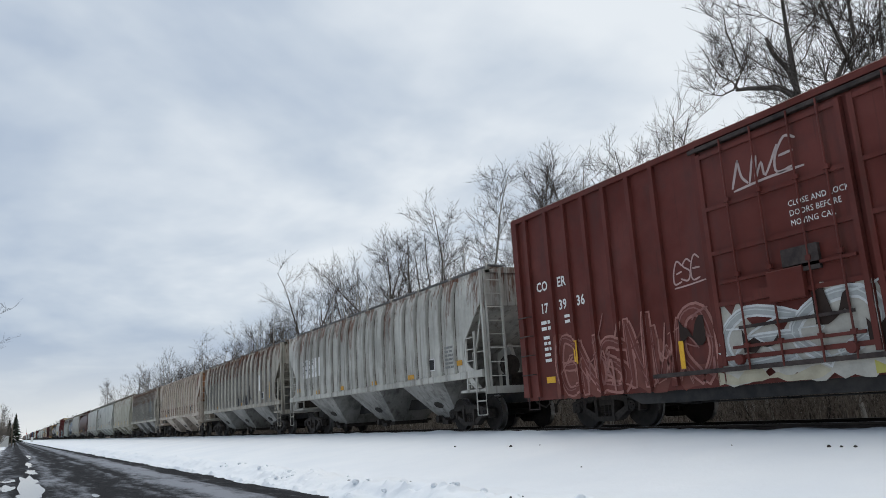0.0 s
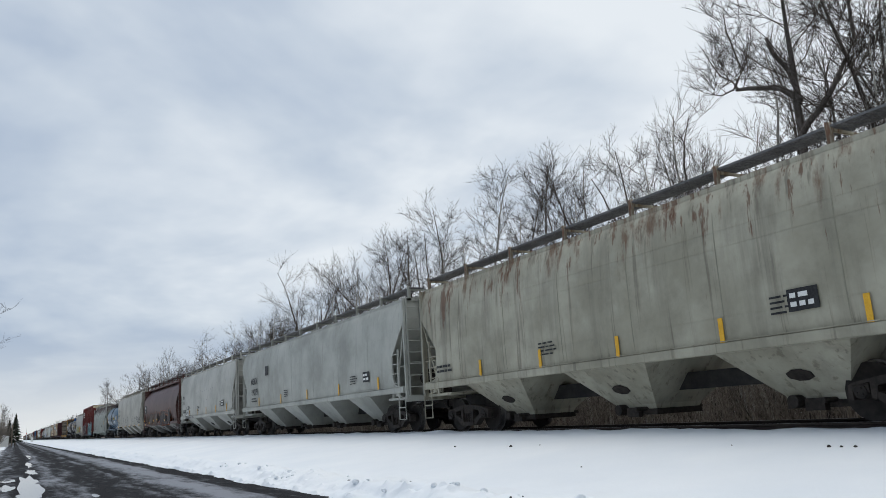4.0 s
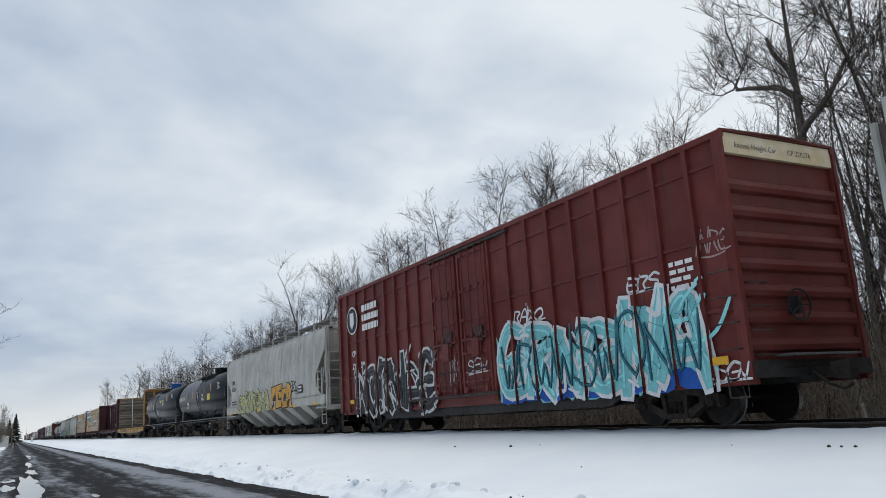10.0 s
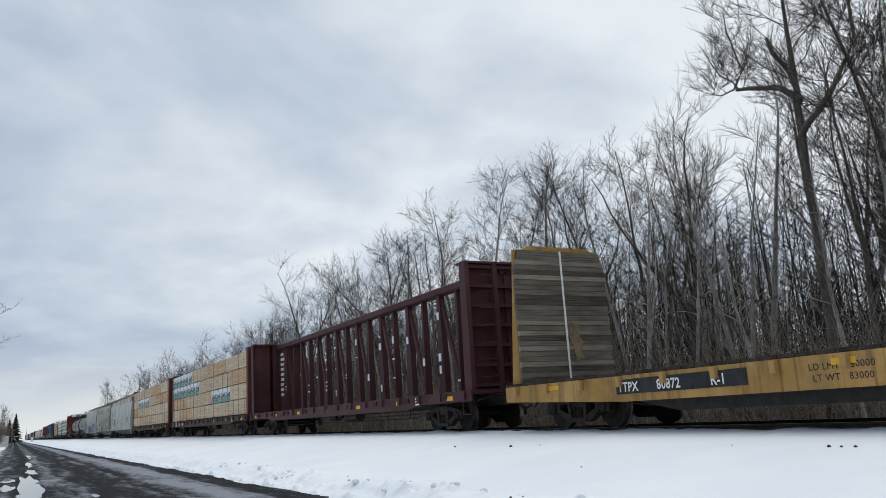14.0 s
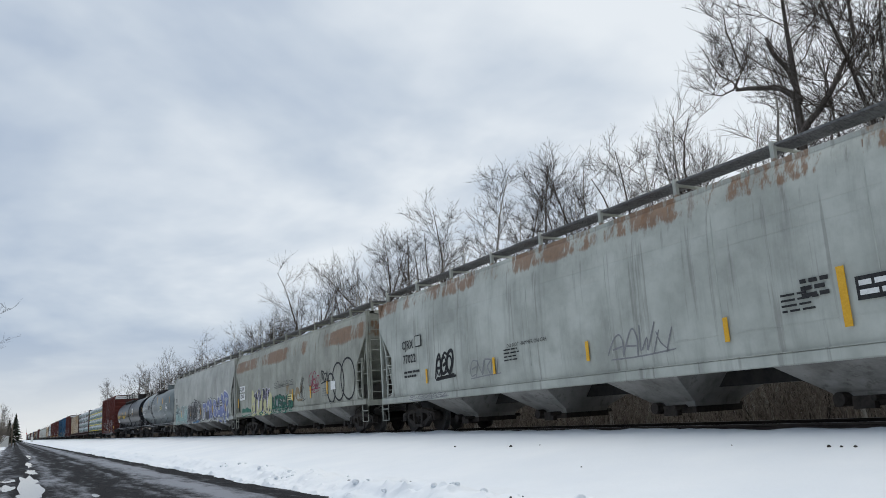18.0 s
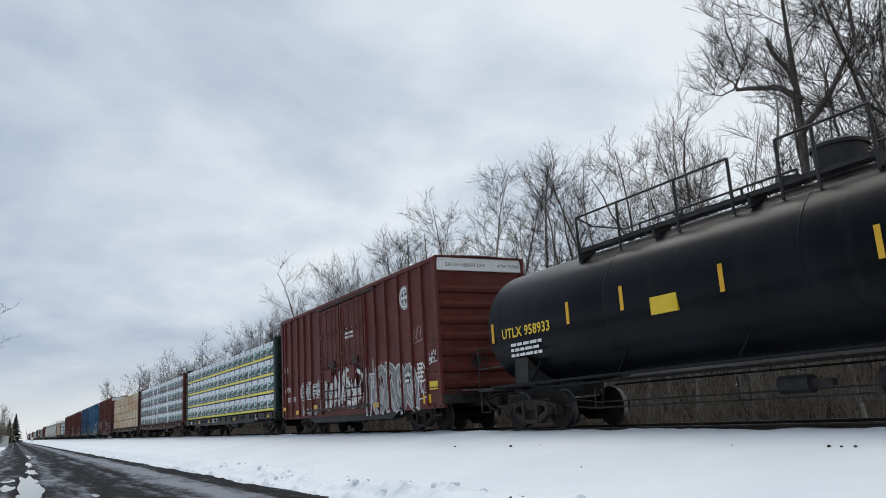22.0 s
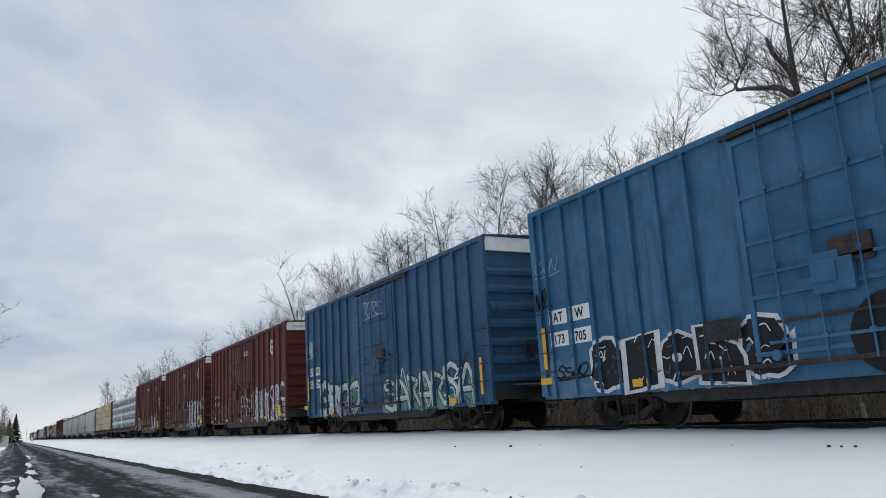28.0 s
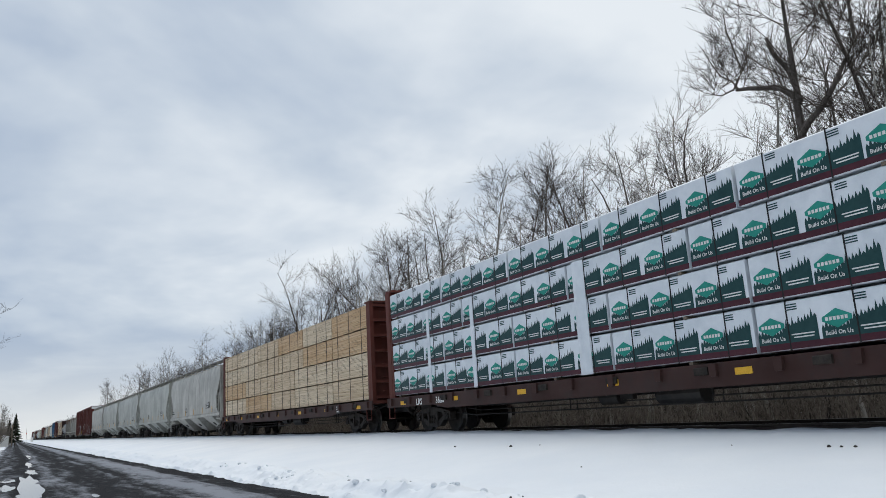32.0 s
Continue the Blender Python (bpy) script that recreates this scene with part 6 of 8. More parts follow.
# 2 to 5: ribbed grain hoppers
specs = [(-17.31, -33.96, M_HOP_A, ("DJ", "TX", "47", "50", "48")), (-35.33, -52.02, M_HOP_B, ("DJ", "TX", "47", "50", "")),
         (-53.47, -69.77, M_HOP_C, None), (-71.54, -88.07, M_HOP_D, ("DJ", "TX", "47", "50", "46"))]
for k, (R, L, m, mk) in enumerate(specs):
    car, zn, hf, wd = hopper(R, L, m, 3, 4.22, 18 if k != 2 else 16, label=("pale grey", "rust-streaked grey", "pinkish white rusty", "stained dull grey")[k] + " ribbed covered hopper with three bays", board=(k != 2), cut=1.0, sill=1.56, end_mat=M_ORANGE_RUST if k == 2 else None, bay_mat=M_BAY_GREY if k != 2 else None, rib_mat=None if k == 2 else M_RIB_PALE if k == 0 else M_RIB, walk_z=0.12)
    if mk:
        if k == 0:
            for x, w in ((-6.28, 0.52), (-5.56, 0.56), (-4.86, 0.62)):
                sprayed(car, [[(x, 2.30), (x + w, 2.30), (x + w, 3.05), (x, 3.05)]], zn, M_WHITE, 0.004, "white_patch")
        for t, x, z in zip(mk, (-6.2, -5.48, -6.2, -5.48, -4.76), (2.78, 2.78, 2.42, 2.42, 2.42)):
            if t:
                painted(car, t, x, z, 0.36, M_INK, zn)
        for text, x, z in (("LD LMT", -6.25, 1.96), ("LT WT", -6.22, 1.80), ("199700 LB", -5.55, 1.96), ("63300 LB", -5.5, 1.80)):
            painted(car, text, x, z, 0.13, M_INK, zn, 0.85, 0.0)
    else:
        for text, x, z in (("GR", -7.0, 2.42), ("PX", -6.3, 2.42), ("94", -6.95, 1.98), ("86", -5.5, 1.98)):
            painted(car, text, x, z, 0.36, M_INK, zn)
        bars(car, 3, -4.1, 2.05, 0.5, 0.13, M_INK, -1.592, 14)
    bars(car, 6, 6.25, 2.30, 0.5, 0.11, GREY_INK, -1.592, k)
    reflectors(car, [(-6.95, 1.78), (-4.55, 1.60), (-1.9, 1.60), (1.15, 1.60), (4.0, 1.60), (7.0, 1.78)] if k == 0 else [(-4.55, 1.60), (1.15, 1.60)], -1.590, 0.40, 0.14, M_OLD_REFLECTOR)
    part("consolidated_stencil", Shape().box(5.1, 5.6, -1.594, -1.587, 1.75, 2.10), M_WHITE, car)
    part("consolidated_stencil", Shape().box(5.13, 5.57, -1.600, -1.595, 1.78, 2.07), M_INK, car)
    if k == 1:
        for j, (a, b) in enumerate(((0.5, 0.8), (1.3, 1.7), (1.95, 2.6), (2.9, 3.4))):
            blotch(car, a, b, 1.62, 2.15 + 0.12 * j, zn, BLK, 15 + j, 0.003, 1.3, "graffiti", "ragged black sprayed figure")
        part("white_patch", Shape().box(4.75, 5.15, -1.594, -1.587, 2.2, 2.95), M_WHITE, car)
        reflectors(car, [(6.6, 1.75)], -1.590, 0.08, 0.8)
    if k == 3:
        rnd = random.Random(19)
        for j, x in enumerate((-3.6, -2.1, -1.35, -0.7, 0.55, 1.4, 2.25, 3.05, 3.85, 5.45, 6.2)):
            tall = 0.42 + 0.03 * j
            for d in (-2, -1, 0, 1, 2):
                bend = rnd.uniform(0.6, 1.2)
                sprayed(car, ribbon([(x + 0.004 * d, 1.60 + 0.012 * abs(d)), (x + 0.05 * d, 1.60 + 0.45 * tall), (x + 0.13 * d * bend, 1.60 + tall * rnd.uniform(0.85, 1.3))], 0.028), zn, spray(BLK), 0.006 + 0.001 * d)
        sprayed(car, [[(4.50, 2.22), (5.06, 2.22), (5.06, 3.18), (4.50, 3.18)]], zn, grained("faded_blue_paint", (0.20, 0.42, 0.62), (0.52, 0.62, 0.68), 3.0, 0.5), 0.004, "blue_patch")
        bars(car, 4, 4.52, 1.98, 0.45, 0.09, M_INK, -1.592, 15)
        reflectors(car, [(6.6, 1.75)], -1.590, 0.09, 0.7)

# 6 to 10: smooth-sided hoppers
CYL = [(1.10, 1.30), (1.4, 1.42), (1.8, 1.54), (2.4, 1.60), (3.0, 1.58), (3.5, 1.46), (3.9, 1.22), (4.12, 1.0), (4.22, 0.85)]
ROUND = [(0.95, 1.50), (1.45, 1.55), (2.0, 1.59), (2.6, 1.60), (3.2, 1.55), (3.7, 1.42), (4.05, 1.22), (4.22, 1.05)]


def smooth_hopper(R, L, m, bays, label, marks, H=4.20, profile=None, cut=0.95, yellow=True, ink=M_INK, seed=1, mark_x=0.9, size=0.36, frame_mat=None, bay_mat=None, sill=1.40, band=0.19, mark_z=2.55, fine_print=True):
    car, zn, hf, wd = hopper(R, L, m, bays, H, 0, profile, label, cut, frame_mat=frame_mat, bay_mat=bay_mat, sill=sill, band=band)
    y = -1.605
    seam = Shape().loft([[(-0.012, -wd(z) + 0.004, z), (0.012, -wd(z) + 0.004, z), (0.008, -wd(z) - 0.006, z), (-0.008, -wd(z) - 0.006, z)] for z in (1.5, 1.8, 2.2, 2.7, 3.2, 3.6, H - 0.15)]).mesh("weld_seam", m)
    for i in range(6):
        part("weld_seam", seam, m, car).location.x = -hf + 2 * hf * (i + 1) / 7
    if marks:
        letter(car, marks[0], -hf + mark_x, mark_z, size, ink, y, 0.95, 0.008)
        letter(car, marks[1], -hf + mark_x + 0.05, mark_z - size * 1.2, size, ink, y, 0.95, 0.008)
    s = Shape()
    for z in (sill + 0.45, 3.05, 3.35) if profile is None else (sill + 0.45,):
        s.box(-hf + 1.5, hf - 1.5, -wd(z) - 0.004, -wd(z) + 0.01, z, z + 0.012)
    part("weld_seam", s, m, car)
    part("sill_lip", Shape().box(-hf + 0.3, hf - 0.3, -1.615, -1.55, sill + 0.03, sill + 0.045), m, car)
    if not fine_print:
        return car, zn, hf, wd
    bars(car, 2, -hf + mark_x + 0.1, 1.80, 1.1, 0.13, ink, y, seed, 0.5)
    bars(car, 4, -hf * 0.25, 1.95, 0.7, 0.085, ink, y, seed + 1, 0.6)
    bars(car, 4, hf * 0.55, 2.0, 0.7, 0.085, ink, y, seed + 2, 0.6)
    part("consolidated_stencil", Shape().box(hf - 3.3, hf - 2.75, y - 0.004, y + 0.003, 1.75, 2.1), M_INK, car)
    bars(car, 2, hf - 3.25, 1.96, 0.45, 0.14, M_WHITE, y - 0.006, seed)
    if yellow:
        reflectors(car, [(-hf + 3.4 + (2 * hf - 5.4) * i / 4, 1.42) for i in range(5)], y, 0.10, 0.42)
    else:
        reflectors(car, [(-hf + 1.2 + (2 * hf - 2.4) * i / 5, 1.18) for i in range(6)], -1.602, 0.5, 0.11)
    return car, zn, hf, wd


car, zn, hf, wd = smooth_hopper(-89.32, -105.48, M_HOP_E, 3, "yellowed grey smooth-sided covered hopper with rust", None, seed=31)
car, zn, hf, wd = smooth_hopper(-106.72, -126.85, M_HOP_F, 4, "clean light grey covered hopper with black lettering", ("MBKX", "190191"), seed=32, mark_x=1.9, size=0.46)
part("plate_stencil", Shape().box(-5.5, -5.05, -1.612, -1.605, 2.85, 3.3), M_INK, car)
car, zn, hf, wd = smooth_hopper(-128.41, -144.82, M_HOP_G, 3, "light grey covered hopper with black graffiti tag", ("FMLX", "2118"), seed=33, cut=0.7, mark_x=0.95, size=0.32, mark_z=2.65)
blotch(car, -5.5, -4.8, 1.85, 2.2, zn, (0.16, 0.16, 0.155), 33)
scrawl(car, -6.4, -4.6, 1.45, 2.05, zn, BLK, 33, 0.055)
scrawl(car, -6.3, -4.7, 1.5, 1.9, zn, WHT, 38, 0.05)
letter(car, "ANONYMUS", -5.0, 1.27, 0.24, spray(BLK), -1.612, 1.25, 0.0, 0)
scrawl(car, -6.1, -5.1, 1.22, 1.42, zn, BLK, 34, 0.04)
bars(car, 1, 0.7, 2.30, 0.4, 0.04, M_INK, -1.61, 30)
for k in range(9):
    scrawl(car, -2.5 + 0.62 * k, -2.42 + 0.62 * k, 2.86 + 0.04 * (k % 3), 2.90 + 0.04 * (k % 3), zn, GRY, 39 + k, 0.03)
car, zn, hf, wd = smooth_hopper(-145.91, -163.69, M_HOP_H, 3, "brown round-sided covered hopper with faded graffiti", None, 4.28, CYL, ink=M_WHITE, seed=34, yellow=False, bay_mat=M_BAY_GREY, sill=1.2, fine_print=False)
reflectors(car, [(-8.3, 1.45), (-7.6, 1.12), (-5.3, 1.25), (-2.7, 1.40), (-0.9, 1.45), (3.0, 1.3)], -1.60, 0.45, 0.12)
part("number_panel", Shape().box(-7.82, -6.90, -1.615, -1.604, 2.15, 2.88), M_INK, car)
letter(car, "PENX", -7.76, 2.56, 0.28, M_WHITE, -1.62, 0.95, 0.006)
letter(car, "3236", -7.68, 2.24, 0.28, M_WHITE, -1.62, 0.95, 0.006)
blotch(car, -6.8, -1.0, 1.04, 2.05, zn, (0.075, 0.050, 0.038), 35, ragged=0.5)
graffiti(car, -6.7, -1.0, 1.08, 2.15, zn, (0.045, 0.033, 0.028), (0.27, 0.10, 0.05), 35, letters=8, weight=0.12)
graffiti(car, -6.6, -1.2, 1.15, 2.0, zn, (0.10, 0.075, 0.055), (0.20, 0.13, 0.09), 40, letters=11, weight=0.05)
blotch(car, -0.5, 5.6, 1.04, 2.1, zn, (0.030, 0.022, 0.020), 41, ragged=0.5)
graffiti(car, -0.5, 5.6, 1.08, 2.15, zn, (0.040, 0.028, 0.024), (0.27, 0.10, 0.05), 36, letters=5, weight=0.2)
car, zn, hf, wd = smooth_hopper(-165.62, -185.16, M_HOP_I, 4, "cream-grey covered hopper with four bays", ("FURX", "863651"), 4.32, seed=36, mark_x=1.05, size=0.44, yellow=False, mark_z=2.90)
for x in (-6.1, -2.45, 3.2):
    letter(car, "DO NOT HAMMER ON CAR", x, 1.62, 0.12, M_INK, -1.606, 0.8)
for x in (-5.42, -1.62, 2.2, 6.0):
    letter(car, "VENT CAR WHEN UNLOADING", x, 1.27, 0.10, M_INK, -1.612, 0.7)
for x in (-4.25, -0.62, 3.0):
    letter(car, "WARNING", x, 2.12, 0.16, M_INK, -1.606, 0.8)
    bars(car, 4, x - 0.1, 2.0, 0.8, 0.09, GREY_INK, -1.604, 39, 0.6)
scrawl(car, 7.2, 8.9, 1.45, 2.0, zn, BLK, 37, 0.08)

# 11: blue tank car
car, zn, hf, sd = tank_car(-185.65, -198.34, M_TANK_BLUE, 1.47, 2.57, "blue tank car with white lettering and snow on top", M_TANK_BLUE, nose=0.5)
letter(car, "DAX 7105", -hf + 1.15, 2.34, 0.34, M_WHITE, -1.478, 0.95, 0.010)
bars(car, 2, -hf + 1.35, 2.12, 1.3, 0.16, M_WHITE, -1.474, 41)
part("test_plate", Shape().box(3.45, 4.60, -1.482, -1.40, 2.22, 2.66), M_INK, car, "black test table with white rows")
bars(car, 6, 3.50, 2.57, 1.05, 0.066, M_WHITE, -1.486, 42, 0.4)
bars(car, 3, 1.05, 2.86, 0.8, 0.10, M_WHITE, sd(2.9) - 0.03, 43)
bars(car, 3, 1.15, 2.12, 1.3, 0.10, M_WHITE, sd(2.0) - 0.03, 44)
bars(car, 4, -2.6, 2.12, 0.45, 0.09, M_WHITE, sd(2.0) - 0.03, 45)
bars(car, 4, 2.95, 2.12, 0.5, 0.09, M_WHITE, sd(2.0) - 0.03, 46)
part("placard", Shape().box(1.12, 1.85, -1.482, -1.40, 2.26, 2.58), M_ORANGE, car)
bars(car, 2, 1.17, 2.47, 0.62, 0.12, M_INK, -1.486, 47, 0.5)
part("placard", Shape().raw([(3.05, -1.30, 1.35), (3.25, -1.24, 1.15), (3.05, -1.16, 0.95), (2.85, -1.24, 1.15), (3.05, -1.16, 1.35), (3.25, -1.16, 1.15), (2.85, -1.16, 1.15)], [(0, 3, 2, 1), (0, 1, 5, 4), (1, 2, 5), (2, 3, 6), (3, 0, 4, 6), (4, 5, 2, 6)]), M_WHITE, car, "white diamond placard")
reflectors(car, [(-2.48, 2.30), (0.83, 2.30), (2.57, 2.30)], sd, 0.10, 0.46)
for x in (-hf + 0.16, 4.75):
    part("reflector", Shape().loft([[(x - 0.07, sd(z) - 0.004, z), (x + 0.07, sd(z) - 0.004, z), (x + 0.07, sd(z) + 0.01, z), (x - 0.07, sd(z) + 0.01, z)] for z in (1.75, 1.9, 2.05, 2.25, 2.5, 2.75)]), M_YELLOW, car)
s = Shape()
for k in range(14):
    a = -hf + 0.7 + k * 0.5
    s.box(a, a + 0.5, -0.30 - 0.1 * math.sin(k * 1.7), 0.3 + 0.1 * math.sin(k), 3.99, 4.06 + 0.02 * math.sin(k * 2.3))
part("snow_cap", s, M_SNOW, car, "thin snow lying along the top of the tank")
# 12: grey hopper rusted along its top
car, zn, hf, wd = smooth_hopper(-200.0, -217.75, M_HOP_J, 5, "grey covered hopper with purple-brown rust along the top", ("NAHX", "560309"), 4.25, ROUND, sill=1.0, seed=43, size=0.3, mark_x=1.2, frame_mat=M_HOP_N, fine_print=False)
reflectors(car, [(6.75, 1.85)], -1.607, 0.12, 0.5)
part("inspection_plate", Shape().box(4.35, 4.75, -1.612, -1.60, 1.55, 1.85), M_INK, car)
bars(car, 3, 4.9, 1.8, 0.6, 0.1, GREY_INK, -1.607, 43, 0.6)
part("white_patch", Shape().box(6.9, 7.2, -1.63, -1.60, 1.05, 1.75), M_HOP_N, car)
scrawl(car, -6.6, -4.2, 1.35, 2.15, zn, BLK, 44, 0.05)
for z in (2.32, 2.0, 1.62):
    part("side_seam", Shape().box(-hf + 1.0, hf - 1.0, -wd(z) - 0.008, -wd(z) + 0.01, z, z + 0.02), M_HOP_J, car)
# 13: long bright red boxcar
car, zn, hf = boxcar(-220.39, -239.14, M_CPRED, (-1.8, 1.47), 2, 5.15, label="bright red high boxcar with turquoise graffiti", posts=8, panel=grained("yellowed_panel", (0.55, 0.42, 0.22), (0.72, 0.68, 0.58), 2.0, 0.5), end_text="Excess Height Car       CP 220276")
s = Shape()
for z in (1.95, 3.22, 4.55):
    s.box(-hf + 0.2, -1.9, -1.556, -1.52, z, z + 0.07).box(1.57, hf - 0.2, -1.556, -1.52, z, z + 0.07)
part("belt_rail", s, M_CPRED, car)
TEAL = (0.19, 0.50, 0.52)
blotch(car, 1.6, 8.5, 0.70, 2.35, zn, TEAL, 50, 0.040, 0.45)
blotch(car, 1.7, 8.5, 0.66, 1.05, zn, (0.02, 0.09, 0.36), 52, 0.043, 0.9)
graffiti(car, 1.65, 8.5, 0.80, 2.35, [(a, b, y - 0.04) for a, b, y in zn], TEAL, WHT, 51, letters=6, weight=0.30, label="turquoise and white graffiti piece")
graffiti(car, 1.8, 8.4, 0.90, 2.1, [(a, b, y - 0.066) for a, b, y in zn], (0.03, 0.16, 0.20), (0.02, 0.05, 0.08), 56, letters=9, weight=0.05)
blotch(car, -7.9, -1.8, 0.66, 1.95, zn, (0.030, 0.032, 0.034), 58, 0.040, 0.6)
graffiti(car, -7.9, -1.8, 0.72, 2.2, [(a, b, y - 0.04) for a, b, y in zn], (0.032, 0.034, 0.036), (0.58, 0.58, 0.57), 53, letters=6, weight=0.28)
scrawl(car, 2.4, 3.6, 2.52, 2.9, zn, WHT, 57, 0.07)
scrawl(car, 6.55, 7.45, 2.62, 2.98, zn, WHT, 59, 0.07)
scrawl(car, 8.55, 9.2, 3.0, 3.5, zn, (0.42, 0.30, 0.28), 62, 0.05)
scrawl(car, 8.55, 9.3, 0.75, 1.1, zn, WHT, 63, 0.07)
scrawl(car, 0.1, 1.1, 1.5, 1.9, zn, WHT, 65, 0.06)
scrawl(car, -0.9, -0.2, 1.3, 2.0, zn, (0.45, 0.42, 0.40), 66, 0.06)
letter(car, "CP", -8.25, 2.72, 0.30, M_WHITE, -1.53, 0.9, 0.008)
letter(car, "220", -8.22, 2.28, 0.28, M_WHITE, -1.53, 0.9, 0.008)
letter(car, "276", -7.45, 2.28, 0.28, M_WHITE, -1.53, 0.9, 0.008)
bars(car, 3, -7.05, 4.22, 1.7, 0.34, M_WHITE, -1.606, 55, 0.35)
part("emblem", Shape().disc_y(-7.95, 4.02, -1.614, -1.604, 0.50, 28), M_WHITE, car, "round badge with a pale ring")
part("emblem_field", Shape().disc_y(-7.95, 4.02, -1.620, -1.615, 0.45, 28), M_INK, car)
part("emblem_shield", Shape().prism_y([(-8.12, 4.30), (-7.78, 4.30), (-7.76, 3.9), (-7.95, 3.7), (-8.14, 3.9)], -1.626, -1.621), M_WHITE, car)
bars(car, 8, 7.75, 2.95, 0.6, 0.15, M_WHITE, -1.53, 54)
reflectors(car, [(8.75, 1.05), (-8.2, 1.05)], -1.606, 0.35, 0.14)
# 14: grey hopper with yellow graffiti
car, zn, hf, wd = smooth_hopper(-240.81, -257.32, M_HOP_K, 6, "light grey covered hopper with yellow graffiti", ("TCMX", "450326"), seed=61, size=0.30, mark_x=1.3, cut=1.15, yellow=False, sill=1.52, band=0.36, mark_z=2.78)
rnd = random.Random(67)
for k in range(15):
    x = -5.2 + 0.86 * k + rnd.uniform(-0.15, 0.15)
    a = rnd.uniform(1.9, 2.3)
    b = a + rnd.uniform(0.7, 1.4)
    sprayed(car, ribbon([(x - 0.1, a), (x + rnd.uniform(-0.1, 0.1), (a + b) / 2), (x + 0.12, b)], rnd.uniform(0.2, 0.4)), zn, spray((0.46, 0.455, 0.42)), 0.0015, "bare_patch", "pale patch where the grime washed off")
piece(car, "FEER", 0.85, 4.1, 1.16, 2.2, zn, (0.60, 0.31, 0.05), BLK, None, 62, 0.07, 0.045, 0.7)
blotch(car, -5.4, 0.3, 1.2, 1.95, zn, (0.43, 0.42, 0.20), 64, 0.003, 0.7)
graffiti(car, -5.5, 0.4, 1.22, 2.12, zn, (0.45, 0.44, 0.20), (0.10, 0.10, 0.05), 63, letters=8, weight=0.16)
scrawl(car, 3.8, 4.6, 1.85, 2.4, zn, BLK, 64, 0.07)
# 15 and 16: black tank cars
car, zn, hf, sd = tank_car(-257.78, -273.46, M_TANK_BLACK, 1.47, 2.57, "black tank car with white lettering")
letter(car, "GBRX 705194", -hf + 0.7, 2.55, 0.36, M_WHITE, -1.478, 1.0, 0.008)
part("placard", Shape().box(2.5, 3.25, -1.478, -1.42, 2.3, 2.68), M_ORANGE, car)
for k, (x, z) in enumerate(((-4.2, 2.4), (-0.8, 2.9), (0.9, 2.7), (5.2, 3.2))):
    bars(car, 6, x, z, 0.7, 0.085, M_WHITE, sd(z - 0.2) - 0.03, 70 + k, 0.6)
reflectors(car, [(-hf + 0.55, 2.25), (-4.3, 2.55), (-2.2, 2.6), (1.5, 2.75), (3.4, 2.8)], sd, 0.09, 0.5)
car, zn, hf, sd = tank_car(-273.9, -290.13, M_TANK_BLACK, 1.47, 2.57, "glossy black tank car with a blue valve housing", M_CAP_BLUE, deck_x=-0.9)
letter(car, "GBRX 716729", -hf + 0.6, 2.55, 0.36, M_WHITE, -1.478, 1.0, 0.008)
part("placard", Shape().box(0.0, 0.5, -1.47, -1.33, 2.85, 3.05), M_ORANGE, car)
for k, (x, z) in enumerate(((-3.6, 2.8), (-1.6, 2.3), (1.3, 3.0), (5.3, 3.3))):
    bars(car, 6, x, z, 0.7, 0.085, M_WHITE, sd(z - 0.2) - 0.03, 80 + k, 0.6)
reflectors(car, [(-hf + 0.3, 2.2), (-4.6, 2.6), (-2.2, 2.7), (3.2, 2.9), (3.8, 2.9)], sd, 0.09, 0.5)
# 17: empty bulkhead flat car
car, hf = bulkhead_flat(-291.63, -312.6, M_TTX, 4.45, "yellow bulkhead flat car, empty, with planked ends")
for t, x in (("TTPX", -6.30), ("80872", -5.2), ("R-1", -3.87)):
    w = 0.24 * len(t) + 0.08
    part("number_panel", Shape().box(x - 0.06, x + w, -1.512, -1.502, 0.68, 0.97), M_INK, car)
    letter(car, t, x, 0.73, 0.26, M_WHITE, -1.516, 0.9, 0.006)
letter(car, "LD LMT  180000", -1.9, 0.82, 0.15, M_INK, -1.506)
letter(car, "LT WT   83000", -1.85, 0.65, 0.15, M_INK, -1.506)
letter(car, "F68AH", 3.9, 0.64, 0.20, M_INK, -1.506)
letter(car, "IL 62-0", 6.2, 0.80, 0.16, M_INK, -1.506)
letter(car, "L 68-0", 6.25, 0.62, 0.16, M_INK, -1.506)
reflectors(car, [(-8.5 + 2.4 * i, 0.88) for i in range(8)], -1.504, 0.4, 0.1)

# 18 to 20: centre-beam cars
car, hf = centerbeam(-314.28, -336.99, M_CB_PURPLE, (), 4.6, "empty maroon centre-beam flat car with torn wrap on its posts", 91)
rnd = random.Random(5)
s = Shape()
for i in range(46):
    x, z = rnd.uniform(-hf + 1, hf - 1), rnd.uniform(1.4, 3.6)
    k = round((x + hf - 0.6) / ((2 * hf - 1.2) / 18))
    x = -hf + 0.6 + k * (2 * hf - 1.2) / 18
    s.box(x - rnd.uniform(0.03, 0.1), x + rnd.uniform(0.03, 0.1), -0.145, -0.125, z, z + rnd.choice((0.04, 0.06, 0.25)))
part("torn_wrap", s, M_WRAP, car, "scraps of torn white wrap")
bars(car, 9, -hf + 0.45, 4.0, 0.9, 0.26, M_WHITE, -0.056, 92)
GRN = "teal"
